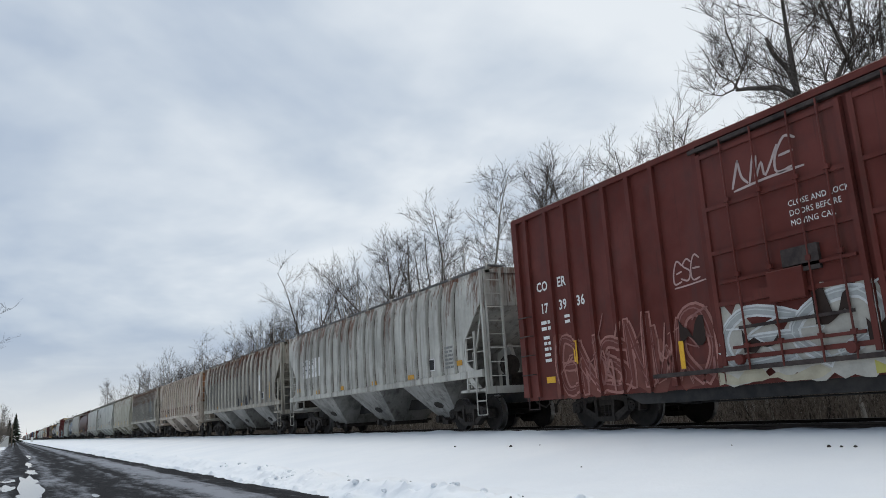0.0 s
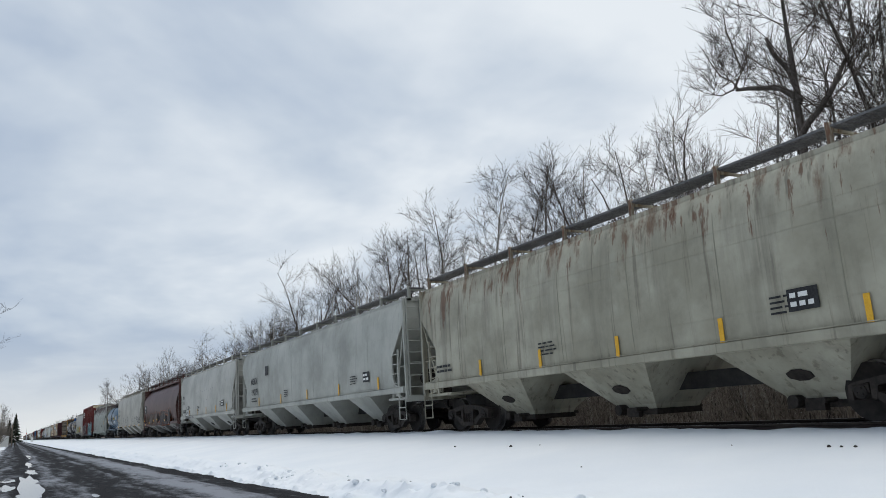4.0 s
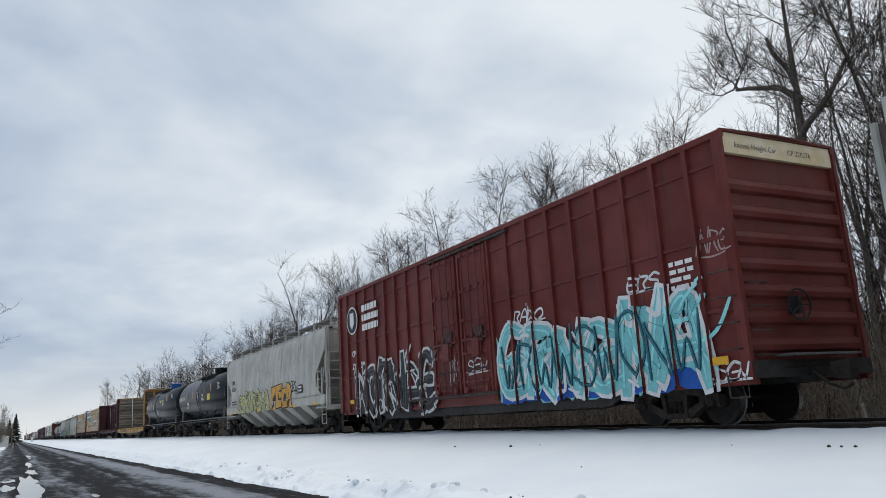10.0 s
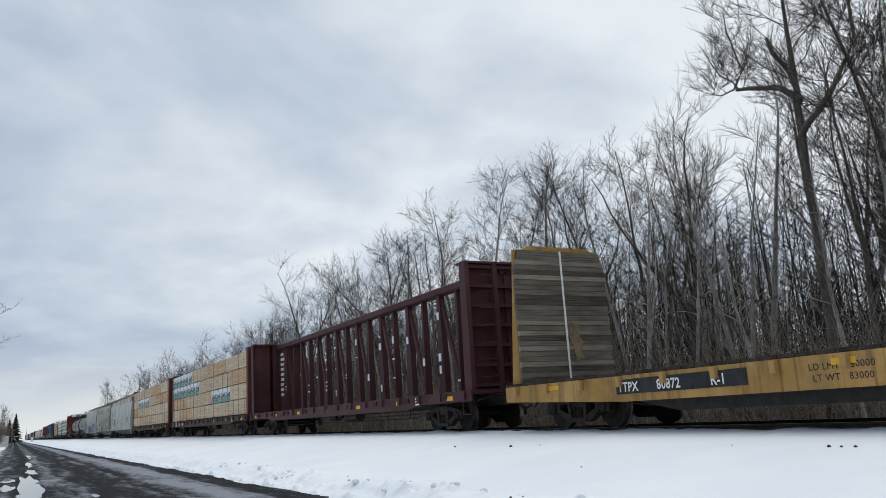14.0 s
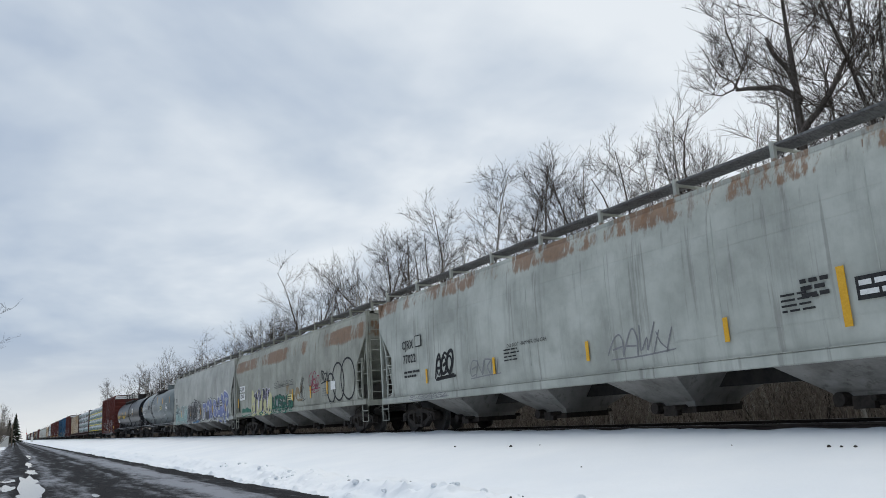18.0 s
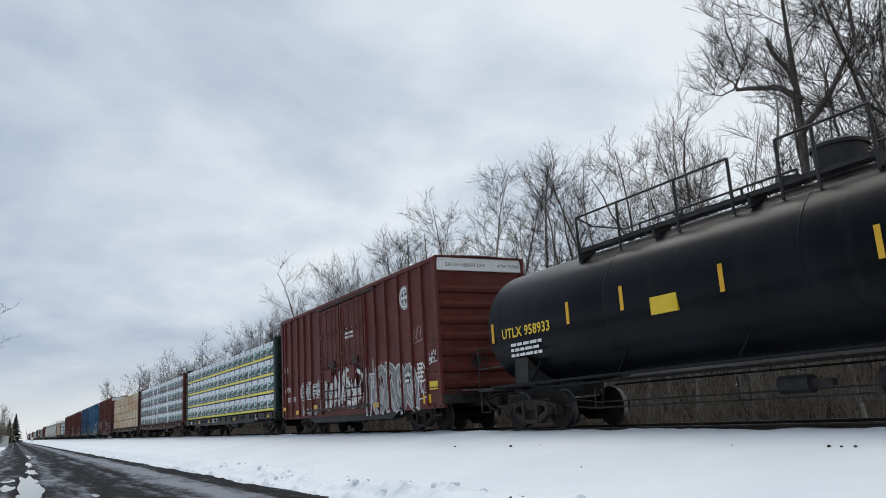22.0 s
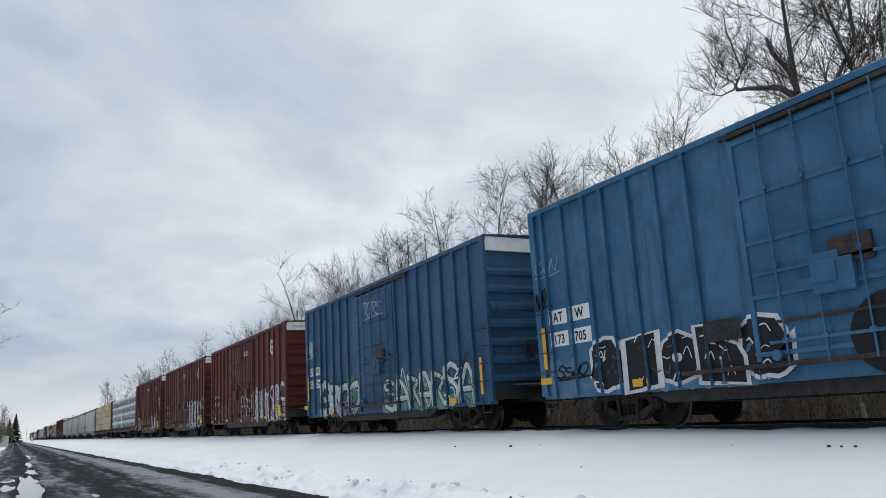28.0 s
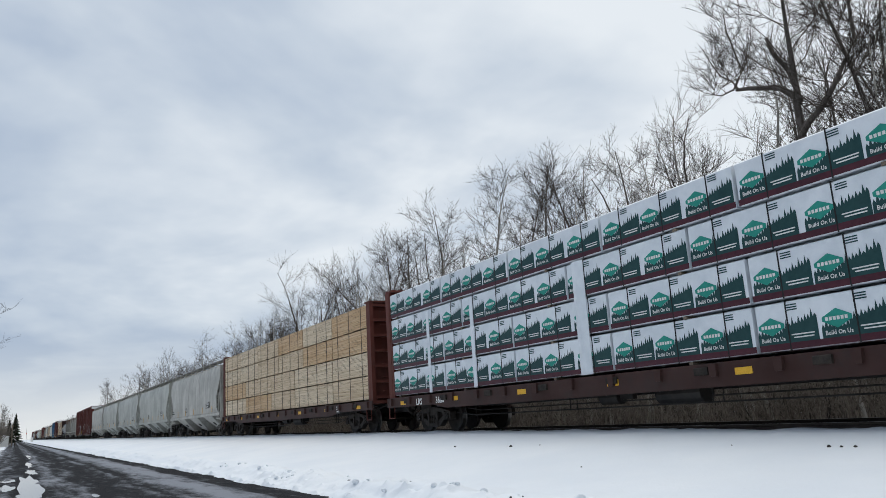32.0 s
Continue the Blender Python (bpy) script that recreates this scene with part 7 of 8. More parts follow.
car, hf = centerbeam(-337.61, -360.69, M_CB_RED, (("bare",) * 5 + (GRN,), ("bare", "bare", "bare", GRN, "bare", "bare"), (GRN, GRN) + ("bare",) * 4, (GRN, GRN) + ("bare",) * 4), 4.6, "red centre-beam car stacked with bare and wrapped lumber", 93, sill_mat=M_CB_SILL)
part("number_panel", Shape().box(-hf + 0.35 + 1.36 + 0.28, -hf + 0.35 + 1.36 + 1.12, -1.526, -1.52, 0.79, 1.07), M_WHITE, car)
letter(car, "IAN R", -hf + 0.35 + 1.36 + 0.33, 0.84, 0.26, M_INK, -1.531, 0.95, 0.008)
sill_text(car, hf, 2, "624")
sill_text(car, hf, 3, "50")
car, hf = centerbeam(-362.28, -384.01, M_CB_RED, ("bare", "bare", ("bare", GRN, GRN, "bare", "bare", "bare"), "bare"), 4.6, "red centre-beam car stacked with pale sawn lumber", 94, sill_mat=M_CB_SILL)
# 21 to 23: hoppers
car, zn, hf, wd = smooth_hopper(-384.25, -404.66, M_HOP_L, 4, "blue-grey covered hopper with rust stains", ("CJRX", "77022"), 4.25, seed=95, size=0.36, mark_x=1.8, sill=1.10, band=0.2, bay_mat=M_BAY_DIRT_SHADE)
scrawl(car, -6.25, -5.2, 1.5, 2.3, zn, BLK, 96, 0.13)
scrawl(car, -6.2, -5.3, 1.55, 2.1, zn, BLK, 196, 0.10)
scrawl(car, -4.3, -2.9, 1.4, 1.85, zn, GRY, 97, 0.05)
scrawl(car, 1.4, 3.1, 1.4, 2.0, zn, GRY, 98, 0.05)
scrawl(car, -8.0, -5.6, 0.98, 1.12, zn, GRY, 99, 0.03)
letter(car, "DO NOT HAMMER ON CAR", -2.4, 2.02, 0.13, M_INK, -1.606)
part("plate_stencil", Shape().box(-7.45, -7.05, -1.612, -1.605, 2.55, 2.90), M_INK, car)
part("plate_stencil", Shape().box(-7.42, -7.08, -1.616, -1.613, 2.58, 2.87), M_HOP_L, car)
bars(car, 3, 6.0, 2.15, 0.55, 0.11, M_INK, -1.606, 94, 0.4)
reflectors(car, [(6.7, 1.40)], lambda z: -1.607, 0.13, 0.9)
car, zn, hf, wd = smooth_hopper(-405.83, -424.36, M_HOP_M, 4, "rusty grey covered hopper with mixed graffiti", ("AOKX", "12006"), 4.22, seed=99, size=0.30, mark_x=1.05, sill=1.16, bay_mat=M_BAY_DIRT_SHADE, mark_z=2.33, fine_print=False)
reflectors(car, [(-8.6, 1.5), (0.95, 1.48), (3.35, 1.48), (5.35, 1.55)], -1.607, 0.11, 0.48)
bars(car, 4, 4.8, 1.75, 0.7, 0.09, GREY_INK, -1.607, 114, 0.6)
for a, b in ((2.28, 2.60), (1.86, 2.20)):
    part("white_patch", Shape().box(-hf + 1.0, -hf + 2.05, -1.604, -1.598, a, b), M_WHITE, car)
blotch(car, -7.9, 0.9, 1.0, 1.42, zn, (0.018, 0.13, 0.085), 100, 0.002, 0.5)
blotch(car, -5.9, -2.3, 1.02, 2.2, zn, (0.50, 0.48, 0.26), 110, 0.003, 0.4)
blotch(car, 0.0, 2.2, 1.45, 2.2, zn, (0.25, 0.19, 0.11), 111, 0.001, 0.8)
blotch(car, -2.2, -0.6, 1.3, 1.9, zn, (0.30, 0.33, 0.33), 112, 0.003, 0.7)
piece(car, "ENORK", -5.75, -2.5, 1.08, 2.2, zn, (0.030, 0.028, 0.050), (0.52, 0.50, 0.58), None, 100, 0.05, 0.03, 1.1, (0.30, 0.26, 0.45))
graffiti(car, -2.3, 0.9, 1.12, 1.7, zn, (0.018, 0.13, 0.085), (0.05, 0.06, 0.06), 101, letters=6, weight=0.12)
scrawl(car, 3.15, 4.4, 1.8, 2.5, zn, (0.27, 0.025, 0.07), 103, 0.06)
scrawl(car, 3.3, 4.2, 1.7, 2.3, zn, (0.27, 0.025, 0.07), 203, 0.05)
scrawl(car, 4.6, 5.55, 2.0, 2.5, zn, BLK, 104, 0.08)
scrawl(car, 1.95, 2.5, 1.45, 2.4, zn, BLK, 109, 0.05)
scrawl(car, -1.9, 1.0, 2.15, 2.45, zn, (0.08, 0.08, 0.08), 108, 0.03)
for cx, cz, rx, rz in ((5.7, 1.75, 0.45, 0.55), (6.5, 1.95, 0.6, 0.7), (7.5, 2.0, 0.7, 0.75)):
    sprayed(car, ribbon([(cx + rx * math.cos(a), cz + rz * math.sin(a)) for a in [2.6 * math.pi * j / 16 - 0.5 for j in range(15)]], 0.075), zn, spray(BLK), 0.006, label="looping black outline")
part("white_patch", Shape().box(5.75, 6.25, -1.606, -1.600, 1.68, 2.0), M_WHITE, car)
part("placard", Shape().box(0.25, 1.0, -1.606, -1.600, 1.52, 1.76), M_PLACARD_PALE, car)
bars(car, 2, 0.3, 1.66, 0.62, 0.10, M_INK, -1.610, 113, 0.5)
car, zn, hf, wd = smooth_hopper(-424.81, -443.81, M_HOP_N, 4, "ash-grey covered hopper with blue and black graffiti", ("ITFX", "42275"), 4.28, seed=105, size=0.36, mark_x=1.0, cut=0.8, sill=1.08, bay_mat=M_BAY_DIRT_SHADE)
blotch(car, -8.4, -3.9, 0.92, 2.05, zn, (0.27, 0.40, 0.38), 106, 0.002, 0.7)
graffiti(car, -8.2, -3.9, 0.95, 2.1, zn, (0.50, 0.56, 0.54), (0.13, 0.25, 0.24), 106, letters=7, weight=0.07)
scrawl(car, -6.6, -4.2, 1.2, 2.1, zn, BLK, 115, 0.05)
blotch(car, -3.9, 1.2, 0.92, 2.1, zn, (0.42, 0.43, 0.42), 116, 0.003, 0.5)
piece(car, "KMER", -3.8, 1.1, 0.95, 2.3, zn, (0.045, 0.045, 0.048), (0.60, 0.60, 0.58), (0.03, 0.03, 0.03), 107, 0.03, 0.05, 1.6, (0.30, 0.15, 0.08))
graffiti(car, -3.6, 1.0, 1.0, 2.2, [(a, b, lambda z, y=y: y(z) - 0.032) for a, b, y in zn], (0.06, 0.06, 0.07), (0.55, 0.55, 0.54), 117, letters=9, weight=0.05)
blotch(car, -1.6, 0.4, 0.92, 1.18, zn, (0.06, 0.17, 0.32), 118, 0.034, 0.8)
piece(car, "TCRS", 1.2, 5.3, 0.95, 2.30, zn, (0.155, 0.185, 0.36), (0.56, 0.57, 0.57), (0.05, 0.05, 0.06), 108, 0.07, 0.05, 0.8, label="blue and white graffiti piece")
graffiti(car, 5.3, 8.2, 0.95, 2.35, zn, (0.155, 0.185, 0.36), (0.56, 0.57, 0.57), 119, letters=3, weight=0.3)
# 24, 25: tank cars
car, zn, hf, sd = tank_car(-444.15, -462.07, M_TANK_GREY, 1.48, 2.58, "dull grey tank car with dirty streaks", rail_mat=M_TANK_RAIL, deck_x=-1.1, dome_dx=0.5)
part("placard", Shape().box(2.0, 2.8, -1.488, -1.40, 2.30, 2.62), M_PLACARD_PALE, car)
bars(car, 2, 2.05, 2.50, 0.7, 0.12, M_INK, -1.492, 109, 0.4)
letter(car, "CELX 23214", -hf + 0.8, 2.55, 0.36, M_WHITE, -1.488, 1.0, 0.008)
bars(car, 2, -hf + 1.0, 2.28, 1.5, 0.13, M_WHITE, -1.47, 110)
part("test_plate", Shape().box(-4.6, -3.9, -1.486, -1.44, 2.50, 2.85), M_INK, car, "dark plate on the tank's side")
part("plate_stencil", Shape().box(-6.0, -5.65, -1.486, -1.47, 2.62, 2.95), M_WHITE, car)
part("plate_stencil", Shape().box(-5.965, -5.685, -1.489, -1.47, 2.655, 2.915), M_TANK_GREY, car)
for k, (x, z, n) in enumerate(((-1.9, 2.72, 1), (1.0, 2.2, 1), (4.9, 2.65, 6), (2.8, 2.0, 3))):
    bars(car, n, x, z, 1.1 if n < 6 else 0.8, 0.10, M_WHITE, sd(z - 0.2 if n > 1 else z) - 0.012, 111 + k, 0.6)
reflectors(car, [(-hf + 0.2, 2.35), (-4.9, 2.85), (0.4, 2.9), (3.4, 2.7), (6.6, 2.7)], sd, 0.09, 0.5)
car, zn, hf, sd = tank_car(-463.6, -482.52, M_TANK_BLACK, 1.49, 2.57, "black tank car with yellow lettering and a long dome railing", M_BLACK, True, deck_x=-2.4, dome_dx=2.3, nose=0.45)
bars(car, 6, 3.6, 2.95, 1.0, 0.07, M_WHITE, sd(2.8) - 0.02, 115, 0.4)
part("plate_stencil", Shape().box(2.7, 3.2, -1.50, -1.45, 2.25, 2.55), M_WHITE, car)
part("plate_stencil", Shape().box(2.73, 3.17, -1.504, -1.45, 2.28, 2.52), M_INK, car)
letter(car, "UTLX 958933", -hf + 0.72, 2.26, 0.34, M_ORANGE, -1.492, 1.0, 0.008)
bars(car, 3, -hf + 1.0, 2.04, 1.5, 0.13, M_WHITE, -1.43, 112)
part("placard", Shape().box(-3.4, -2.7, -1.494, -1.42, 2.14, 2.48), M_ORANGE, car)
reflectors(car, [(-hf + 0.3, 2.2), (-6.0, 2.3), (-4.2, 2.35), (-1.6, 2.3), (1.3, 2.3), (4.2, 2.3)], -1.49, 0.10, 0.5)
# 26: red boxcar with emblem
CHIFA = (0.60, 0.60, 0.58)
ATW_POSTS = (-7.12, -6.3, -5.38, -4.52, -3.65, 3.05, 3.95, 4.93, 5.78, 6.65)
car, zn, hf = boxcar(-485.01, -500.27, M_RED2, (-2.5, 2.2), at_posts=ATW_POSTS, label="faded red boxcar with silver graffiti and a round emblem", emblem=(5.38, 4.20), end_text="EXCESS HEIGHT CAR          ATW 727343",
                     marks=(("ATW", -7.12, 1.86, 0.28, M_WHITE), ("727", -6.98, 1.42, 0.27, M_WHITE), ("343", -6.22, 1.42, 0.27, M_WHITE)))
piece(car, "CHIFA", -5.2, -2.65, 1.40, 2.10, zn, CHIFA, BLK, WHT, 119, 0.02, 0.06, 0.4)
blotch(car, -5.0, -2.5, 0.80, 1.42, zn, (0.33, 0.31, 0.30), 126, 0.002, 0.9)
blotch(car, -1.9, 2.0, 0.95, 2.25, zn, (0.50, 0.50, 0.48), 120, 0.040, 0.6)
graffiti(car, -1.8, 2.0, 0.95, 2.3, [(a, b, y - 0.04) for a, b, y in zn], (0.62, 0.62, 0.60), BLK, 120, letters=5, weight=0.16)
blotch(car, 2.1, 6.1, 0.70, 2.15, zn, (0.33, 0.32, 0.32), 121, 0.002, 0.7)
graffiti(car, 2.15, 5.95, 0.72, 2.1, zn, (0.24, 0.23, 0.23), (0.56, 0.55, 0.54), 121, letters=5, weight=0.20)
scrawl(car, 6.05, 6.7, 1.0, 2.0, zn, WHT, 127, 0.06)
scrawl(car, 6.85, 7.4, 2.0, 2.4, zn, WHT, 128, 0.06)
scrawl(car, -7.3, -6.9, 2.75, 3.0, zn, WHT, 129, 0.05)
scrawl(car, 5.9, 6.6, 2.7, 3.2, zn, (0.35, 0.26, 0.24), 130, 0.04)
part("consolidated_stencil", Shape().box(5.15, 5.62, -1.532, -1.527, 1.50, 1.92), M_INK, car)
bars(car, 2, 5.18, 1.72, 0.4, 0.18, M_WHITE, -1.536, 125, 0.5)
bars(car, 3, 0.35, 3.75, 0.8, 0.15, M_WHITE, -1.595, 122)
bars(car, 5, 6.05, 2.0, 0.5, 0.13, M_WHITE, -1.53, 123)
part("placard", Shape().box(6.95, 7.45, -1.61, -1.60, 1.22, 1.46), M_ORANGE, car)
reflectors(car, [(-7.25, 1.05), (-5.45, 0.86), (-3.1, 1.0), (3.0, 0.86)], -1.61, 0.40, 0.16)
reflectors(car, [(6.6, 0.84)], -1.53, 0.5, 0.26)
# 27 to 29: wrapped lumber
car, hf = centerbeam(-501.75, -524.03, M_CB_GREEN, ("yellow",) * 4, 4.58, "dark green centre-beam car loaded with wrapped lumber striped yellow", 130, sill_mat=M_BLACK)
for k, t in ((1, "WRWK"), (2, "875"), (3, "309")):
    sill_text(car, hf, k, t)
bars(car, 2, -hf + 9.0, 0.98, 1.4, 0.14, M_WHITE, -1.53, 131)
car, hf = centerbeam(-525.23, -547.76, M_CB_RED, ("red",) * 4, 4.58, "red-ended centre-beam car loaded with white wrapped lumber", 132, sill_mat=M_CB_SILL, flaps=((-3.2, 0.24, 4.3), (-0.9, 0.28, 4.35), (4.4, 0.2, 4.3)))
for k, t in ((1, "LRS"), (2, "3679")):
    sill_text(car, hf, k, t)
car, hf = centerbeam(-549.27, -571.79, M_CB_BROWN, ("bare",) * 4, 4.52, "brown centre-beam car stacked with pale lumber", 134, sill_mat=M_CB_SILL)
# 30 to 35: boxcars
car, zn, hf = boxcar(-573.65, -589.69, M_RED3, label="brown-red boxcar with white lettering and graffiti", posts=5,
                     marks=(("AO", -6.95, 2.9, 0.36, M_WHITE), ("K", -6.0, 2.9, 0.36, M_WHITE), ("15", -6.9, 2.4, 0.36, M_WHITE)))
graffiti(car, -7.2, -3.0, 0.95, 2.4, zn, (0.55, 0.56, 0.55), BLK, 140, letters=4, weight=0.25)
graffiti(car, 1.0, 7.2, 0.95, 2.1, zn, (0.5, 0.5, 0.5), BLK, 141, letters=6, weight=0.2)
reflectors(car, [(-7.3, 1.3)], -1.605, 0.12, 0.9)
for k, (R, L, m) in enumerate(((-591.88, -607.02, M_BLUE), (-609.17, -623.73, M_BLUE2))):
    sh = (0.06, -0.34)[k]
    car, zn, hf = boxcar(R, L, m, (-1.55, 1.6), 1, label=("blue boxcar with yellow and white graffiti", "blue boxcar with green-white graffiti along its foot")[k], at_posts=(-7.1, -6.35, -5.56, -4.95, -4.17, -3.38, -2.6, 2.49, 3.25, 4.0, 4.79, 5.61, 6.38),
                         marks=(("AT", -7.06 + 0.4 * k + sh, 2.40, 0.30, M_INK), ("W", -6.26 + 0.4 * k + sh, 2.40, 0.30, M_INK), ("173", -7.10 + 0.4 * k + sh, 1.90, 0.29, M_INK), (("705", "729")[k], -6.34 + 0.4 * k + sh, 1.90, 0.29, M_INK)))
    for x in (-7.12, -6.36):
        for z in (1.84, 2.34):
            sprayed(car, [[(x + 0.4 * k + sh, z), (x + 0.62 + 0.4 * k + sh, z), (x + 0.62 + 0.4 * k + sh, z + 0.33), (x + 0.4 * k + sh, z + 0.33)]], zn, M_WHITE, 0.003, "white_patch")
    reflectors(car, [(-7.32 + 0.3 * k, 1.35), (6.8, 0.95)], -1.605, 0.12, 0.95)
    reflectors(car, [(-7.35, 1.02), (-4.3, 0.80), (5.2, 0.78)], -1.607, 0.42, 0.15)
    part("lock_box", Shape().box(-0.25, 0.25, -1.68, -1.60, 1.95, 2.55).box(-0.2, 0.2, -1.72, -1.68, 2.1, 2.4), m, car)
    if k == 0:
        blotch(car, -7.4, -1.6, 0.70, 1.55, zn, (0.10, 0.19, 0.28), 149, 0.002, 0.6)
        piece(car, "aloha", -5.75, -0.85, 0.72, 1.80, zn, BLK, (0.60, 0.61, 0.62), None, 152, 0.085, 0.05, 0.6)
        part("dark_panel", Shape().box(-2.62, -1.75, -1.61, -1.603, 1.45, 1.82), M_INK, car, "dark square sheet")
        scrawl(car, -7.0, -5.95, 1.1, 1.4, zn, BLK, 156, 0.08)
        scrawl(car, -7.5, -7.1, 2.75, 3.2, zn, BLK, 157, 0.10)
        scrawl(car, -7.45, -6.7, 3.5, 3.9, zn, (0.25, 0.33, 0.42), 158, 0.04)
        disc = [(2.2 * math.pi * j / 22) for j in range(20)]
        sprayed(car, [[(0.95 + 0.75 * math.cos(a), 1.25 + 0.62 * math.sin(a)) for a in disc]], zn, spray(BLK), 0.041)
        blotch(car, 1.0, 2.1, 0.78, 1.6, zn, (0.62, 0.42, 0.03), 159, 0.044, 0.7)
        blotch(car, 1.7, 6.9, 0.72, 2.3, zn, (0.30, 0.40, 0.50), 160, 0.002, 0.6)
        sprayed(car, [[(4.0 + 1.2 * math.cos(a), 1.5 + 0.85 * math.sin(a)) for a in disc]], zn, spray((0.62, 0.42, 0.03)), 0.004)
        graffiti(car, 1.7, 6.9, 0.75, 2.2, zn, (0.62, 0.66, 0.70), (0.06, 0.13, 0.32), 150, letters=5, weight=0.24, label="yellow, white and blue graffiti piece")
        graffiti(car, 1.7, 6.9, 0.74, 1.1, [(a, b, y - 0.032) for a, b, y in zn], (0.60, 0.42, 0.05), (0.1, 0.35, 0.5), 151, letters=7, weight=0.10)
    else:
        blotch(car, -5.9, -1.6, 0.70, 1.95, zn, (0.055, 0.19, 0.11), 161, 0.002, 0.8)
        graffiti(car, -5.75, -1.6, 0.72, 1.85, zn, (0.42, 0.48, 0.51), (0.018, 0.035, 0.030), 154, letters=4, weight=0.26)
        scrawl(car, -4.0, -2.2, 0.8, 1.2, [(a, b, y - 0.03) for a, b, y in zn], (0.33, 0.12, 0.33), 162, 0.07)
        blotch(car, 0.4, 6.4, 0.70, 1.85, zn, (0.13, 0.24, 0.20), 163, 0.002, 0.8)
        graffiti(car, 0.6, 6.3, 0.72, 1.8, zn, (0.46, 0.52, 0.50), (0.025, 0.06, 0.05), 153, letters=7, weight=0.14)
        scrawl(car, -7.1, -6.6, 3.1, 3.8, zn, WHT, 155, 0.07)
        scrawl(car, -1.0, 0.6, 3.9, 4.5, zn, (0.30, 0.38, 0.45), 164, 0.06)
for k, (R, L, m, sd0, num) in enumerate(((-626.62, -641.98, M_RED2, 160, "297"), (-644.19, -659.08, M_RED3, 165, "254"), (-661.72, -676.83, M_RED3, 170, "316"))):
    car, zn, hf = boxcar(R, L, m, (-2.6, 2.15), 2, at_posts=ATW_POSTS, label="red-brown boxcar with white graffiti and a round emblem", emblem=(5.40, 4.15), end_text="EXCESS HEIGHT CAR     ATW 727" + num,
                         marks=(("AT", -7.0, 2.2, 0.26, M_WHITE), ("W", -6.3, 2.2, 0.26, M_WHITE), ("727", -7.05, 1.8, 0.26, M_WHITE), (num, -6.18, 1.8, 0.26, M_WHITE)))
    up = [(a, b, y - 0.034) for a, b, y in zn]
    if k == 0:
        blotch(car, 1.7, 7.4, 0.72, 2.1, zn, (0.42, 0.40, 0.41), 166, 0.002, 0.7)
        graffiti(car, 1.75, 7.3, 0.75, 2.2, zn, (0.58, 0.56, 0.58), (0.04, 0.06, 0.10), sd0, letters=7, weight=0.15)
        graffiti(car, -0.2, 1.6, 0.9, 2.0, up, (0.50, 0.48, 0.46), (0.05, 0.04, 0.04), sd0 + 6, letters=3, weight=0.10)
        scrawl(car, -2.3, -0.9, 3.4, 4.2, zn, (0.30, 0.14, 0.09), sd0 + 7, 0.05)
    elif k == 1:
        blotch(car, 2.1, 6.7, 0.66, 2.0, zn, (0.50, 0.56, 0.60), 167, 0.002, 0.7)
        graffiti(car, 2.1, 6.3, 0.70, 2.05, zn, (0.56, 0.64, 0.69), (0.03, 0.04, 0.06), sd0, letters=5, weight=0.24)
        graffiti(car, 2.1, 5.4, 2.0, 2.4, up, (0.55, 0.55, 0.56), (0.55, 0.55, 0.56), sd0 + 6, letters=7, weight=0.04)
        scrawl(car, 6.55, 7.25, 2.3, 2.65, zn, WHT, sd0 + 4, 0.05)
        scrawl(car, 6.6, 7.3, 1.75, 2.05, zn, WHT, sd0 + 5, 0.05)
    else:
        blotch(car, 2.1, 5.9, 0.68, 1.3, zn, (0.40, 0.38, 0.36), 168, 0.002, 0.9)
        piece(car, "SIGE", 2.2, 5.75, 0.78, 1.98, zn, (0.60, 0.60, 0.60), BLK, (0.52, 0.50, 0.50), sd0, 0.09, 0.04, 0.8)
        part("consolidated_stencil", Shape().box(4.95, 5.55, -1.640, -1.600, 1.42, 1.74), M_INK, car)
        bars(car, 2, 5.0, 1.58, 0.5, 0.14, M_WHITE, -1.645, sd0 + 8, 0.5)
        scrawl(car, 6.55, 7.45, 2.45, 3.45, zn, WHT, sd0 + 4, 0.10)
        scrawl(car, 6.6, 7.4, 2.6, 3.3, zn, WHT, sd0 + 5, 0.08)
        scrawl(car, 6.15, 6.7, 1.35, 1.75, zn, WHT, sd0 + 9, 0.05)
        scrawl(car, -1.9, -1.1, 1.2, 1.5, zn, WHT, sd0 + 10, 0.06)
        scrawl(car, 0.4, 1.7, 1.25, 1.5, zn, WHT, sd0 + 11, 0.05)
        part("red_patch", Shape().box(-6.1, -5.7, -1.527, -1.522, 2.15, 2.45), spray((0.45, 0.04, 0.03)), car)
    graffiti(car, -7.3, -2.8, 0.75, 1.75, zn, ((0.20, 0.10, 0.08), (0.17, 0.08, 0.07), (0.30, 0.29, 0.30))[k], ((0.40, 0.38, 0.36), (0.36, 0.33, 0.31), (0.52, 0.52, 0.52))[k], sd0 + 1, letters=6, weight=(0.06, 0.05, 0.16)[k])
    reflectors(car, [(-7.1, 0.80), (-6.3, 1.0), (-3.4, 0.80), (-0.2, 0.72), (2.6, 0.80), (4.5, 0.80)], -1.640, 0.36, 0.13)
    reflectors(car, [(6.65, 0.86)], -1.60, 0.55, 0.22)
    part("placard", Shape().box(6.05, 6.85, -1.642, -1.602, 1.10, 1.36), M_ORANGE, car)
    bars(car, 2, 6.12, 1.25, 0.66, 0.11, M_INK, -1.646, sd0 + 2, 0.5)
    bars(car, 2, 0.35, 4.30, 0.9, 0.13, M_WHITE, -1.595, sd0)
    bars(car, 5, 6.1, 2.1, 0.5, 0.12, M_WHITE, -1.53, sd0 + 3)
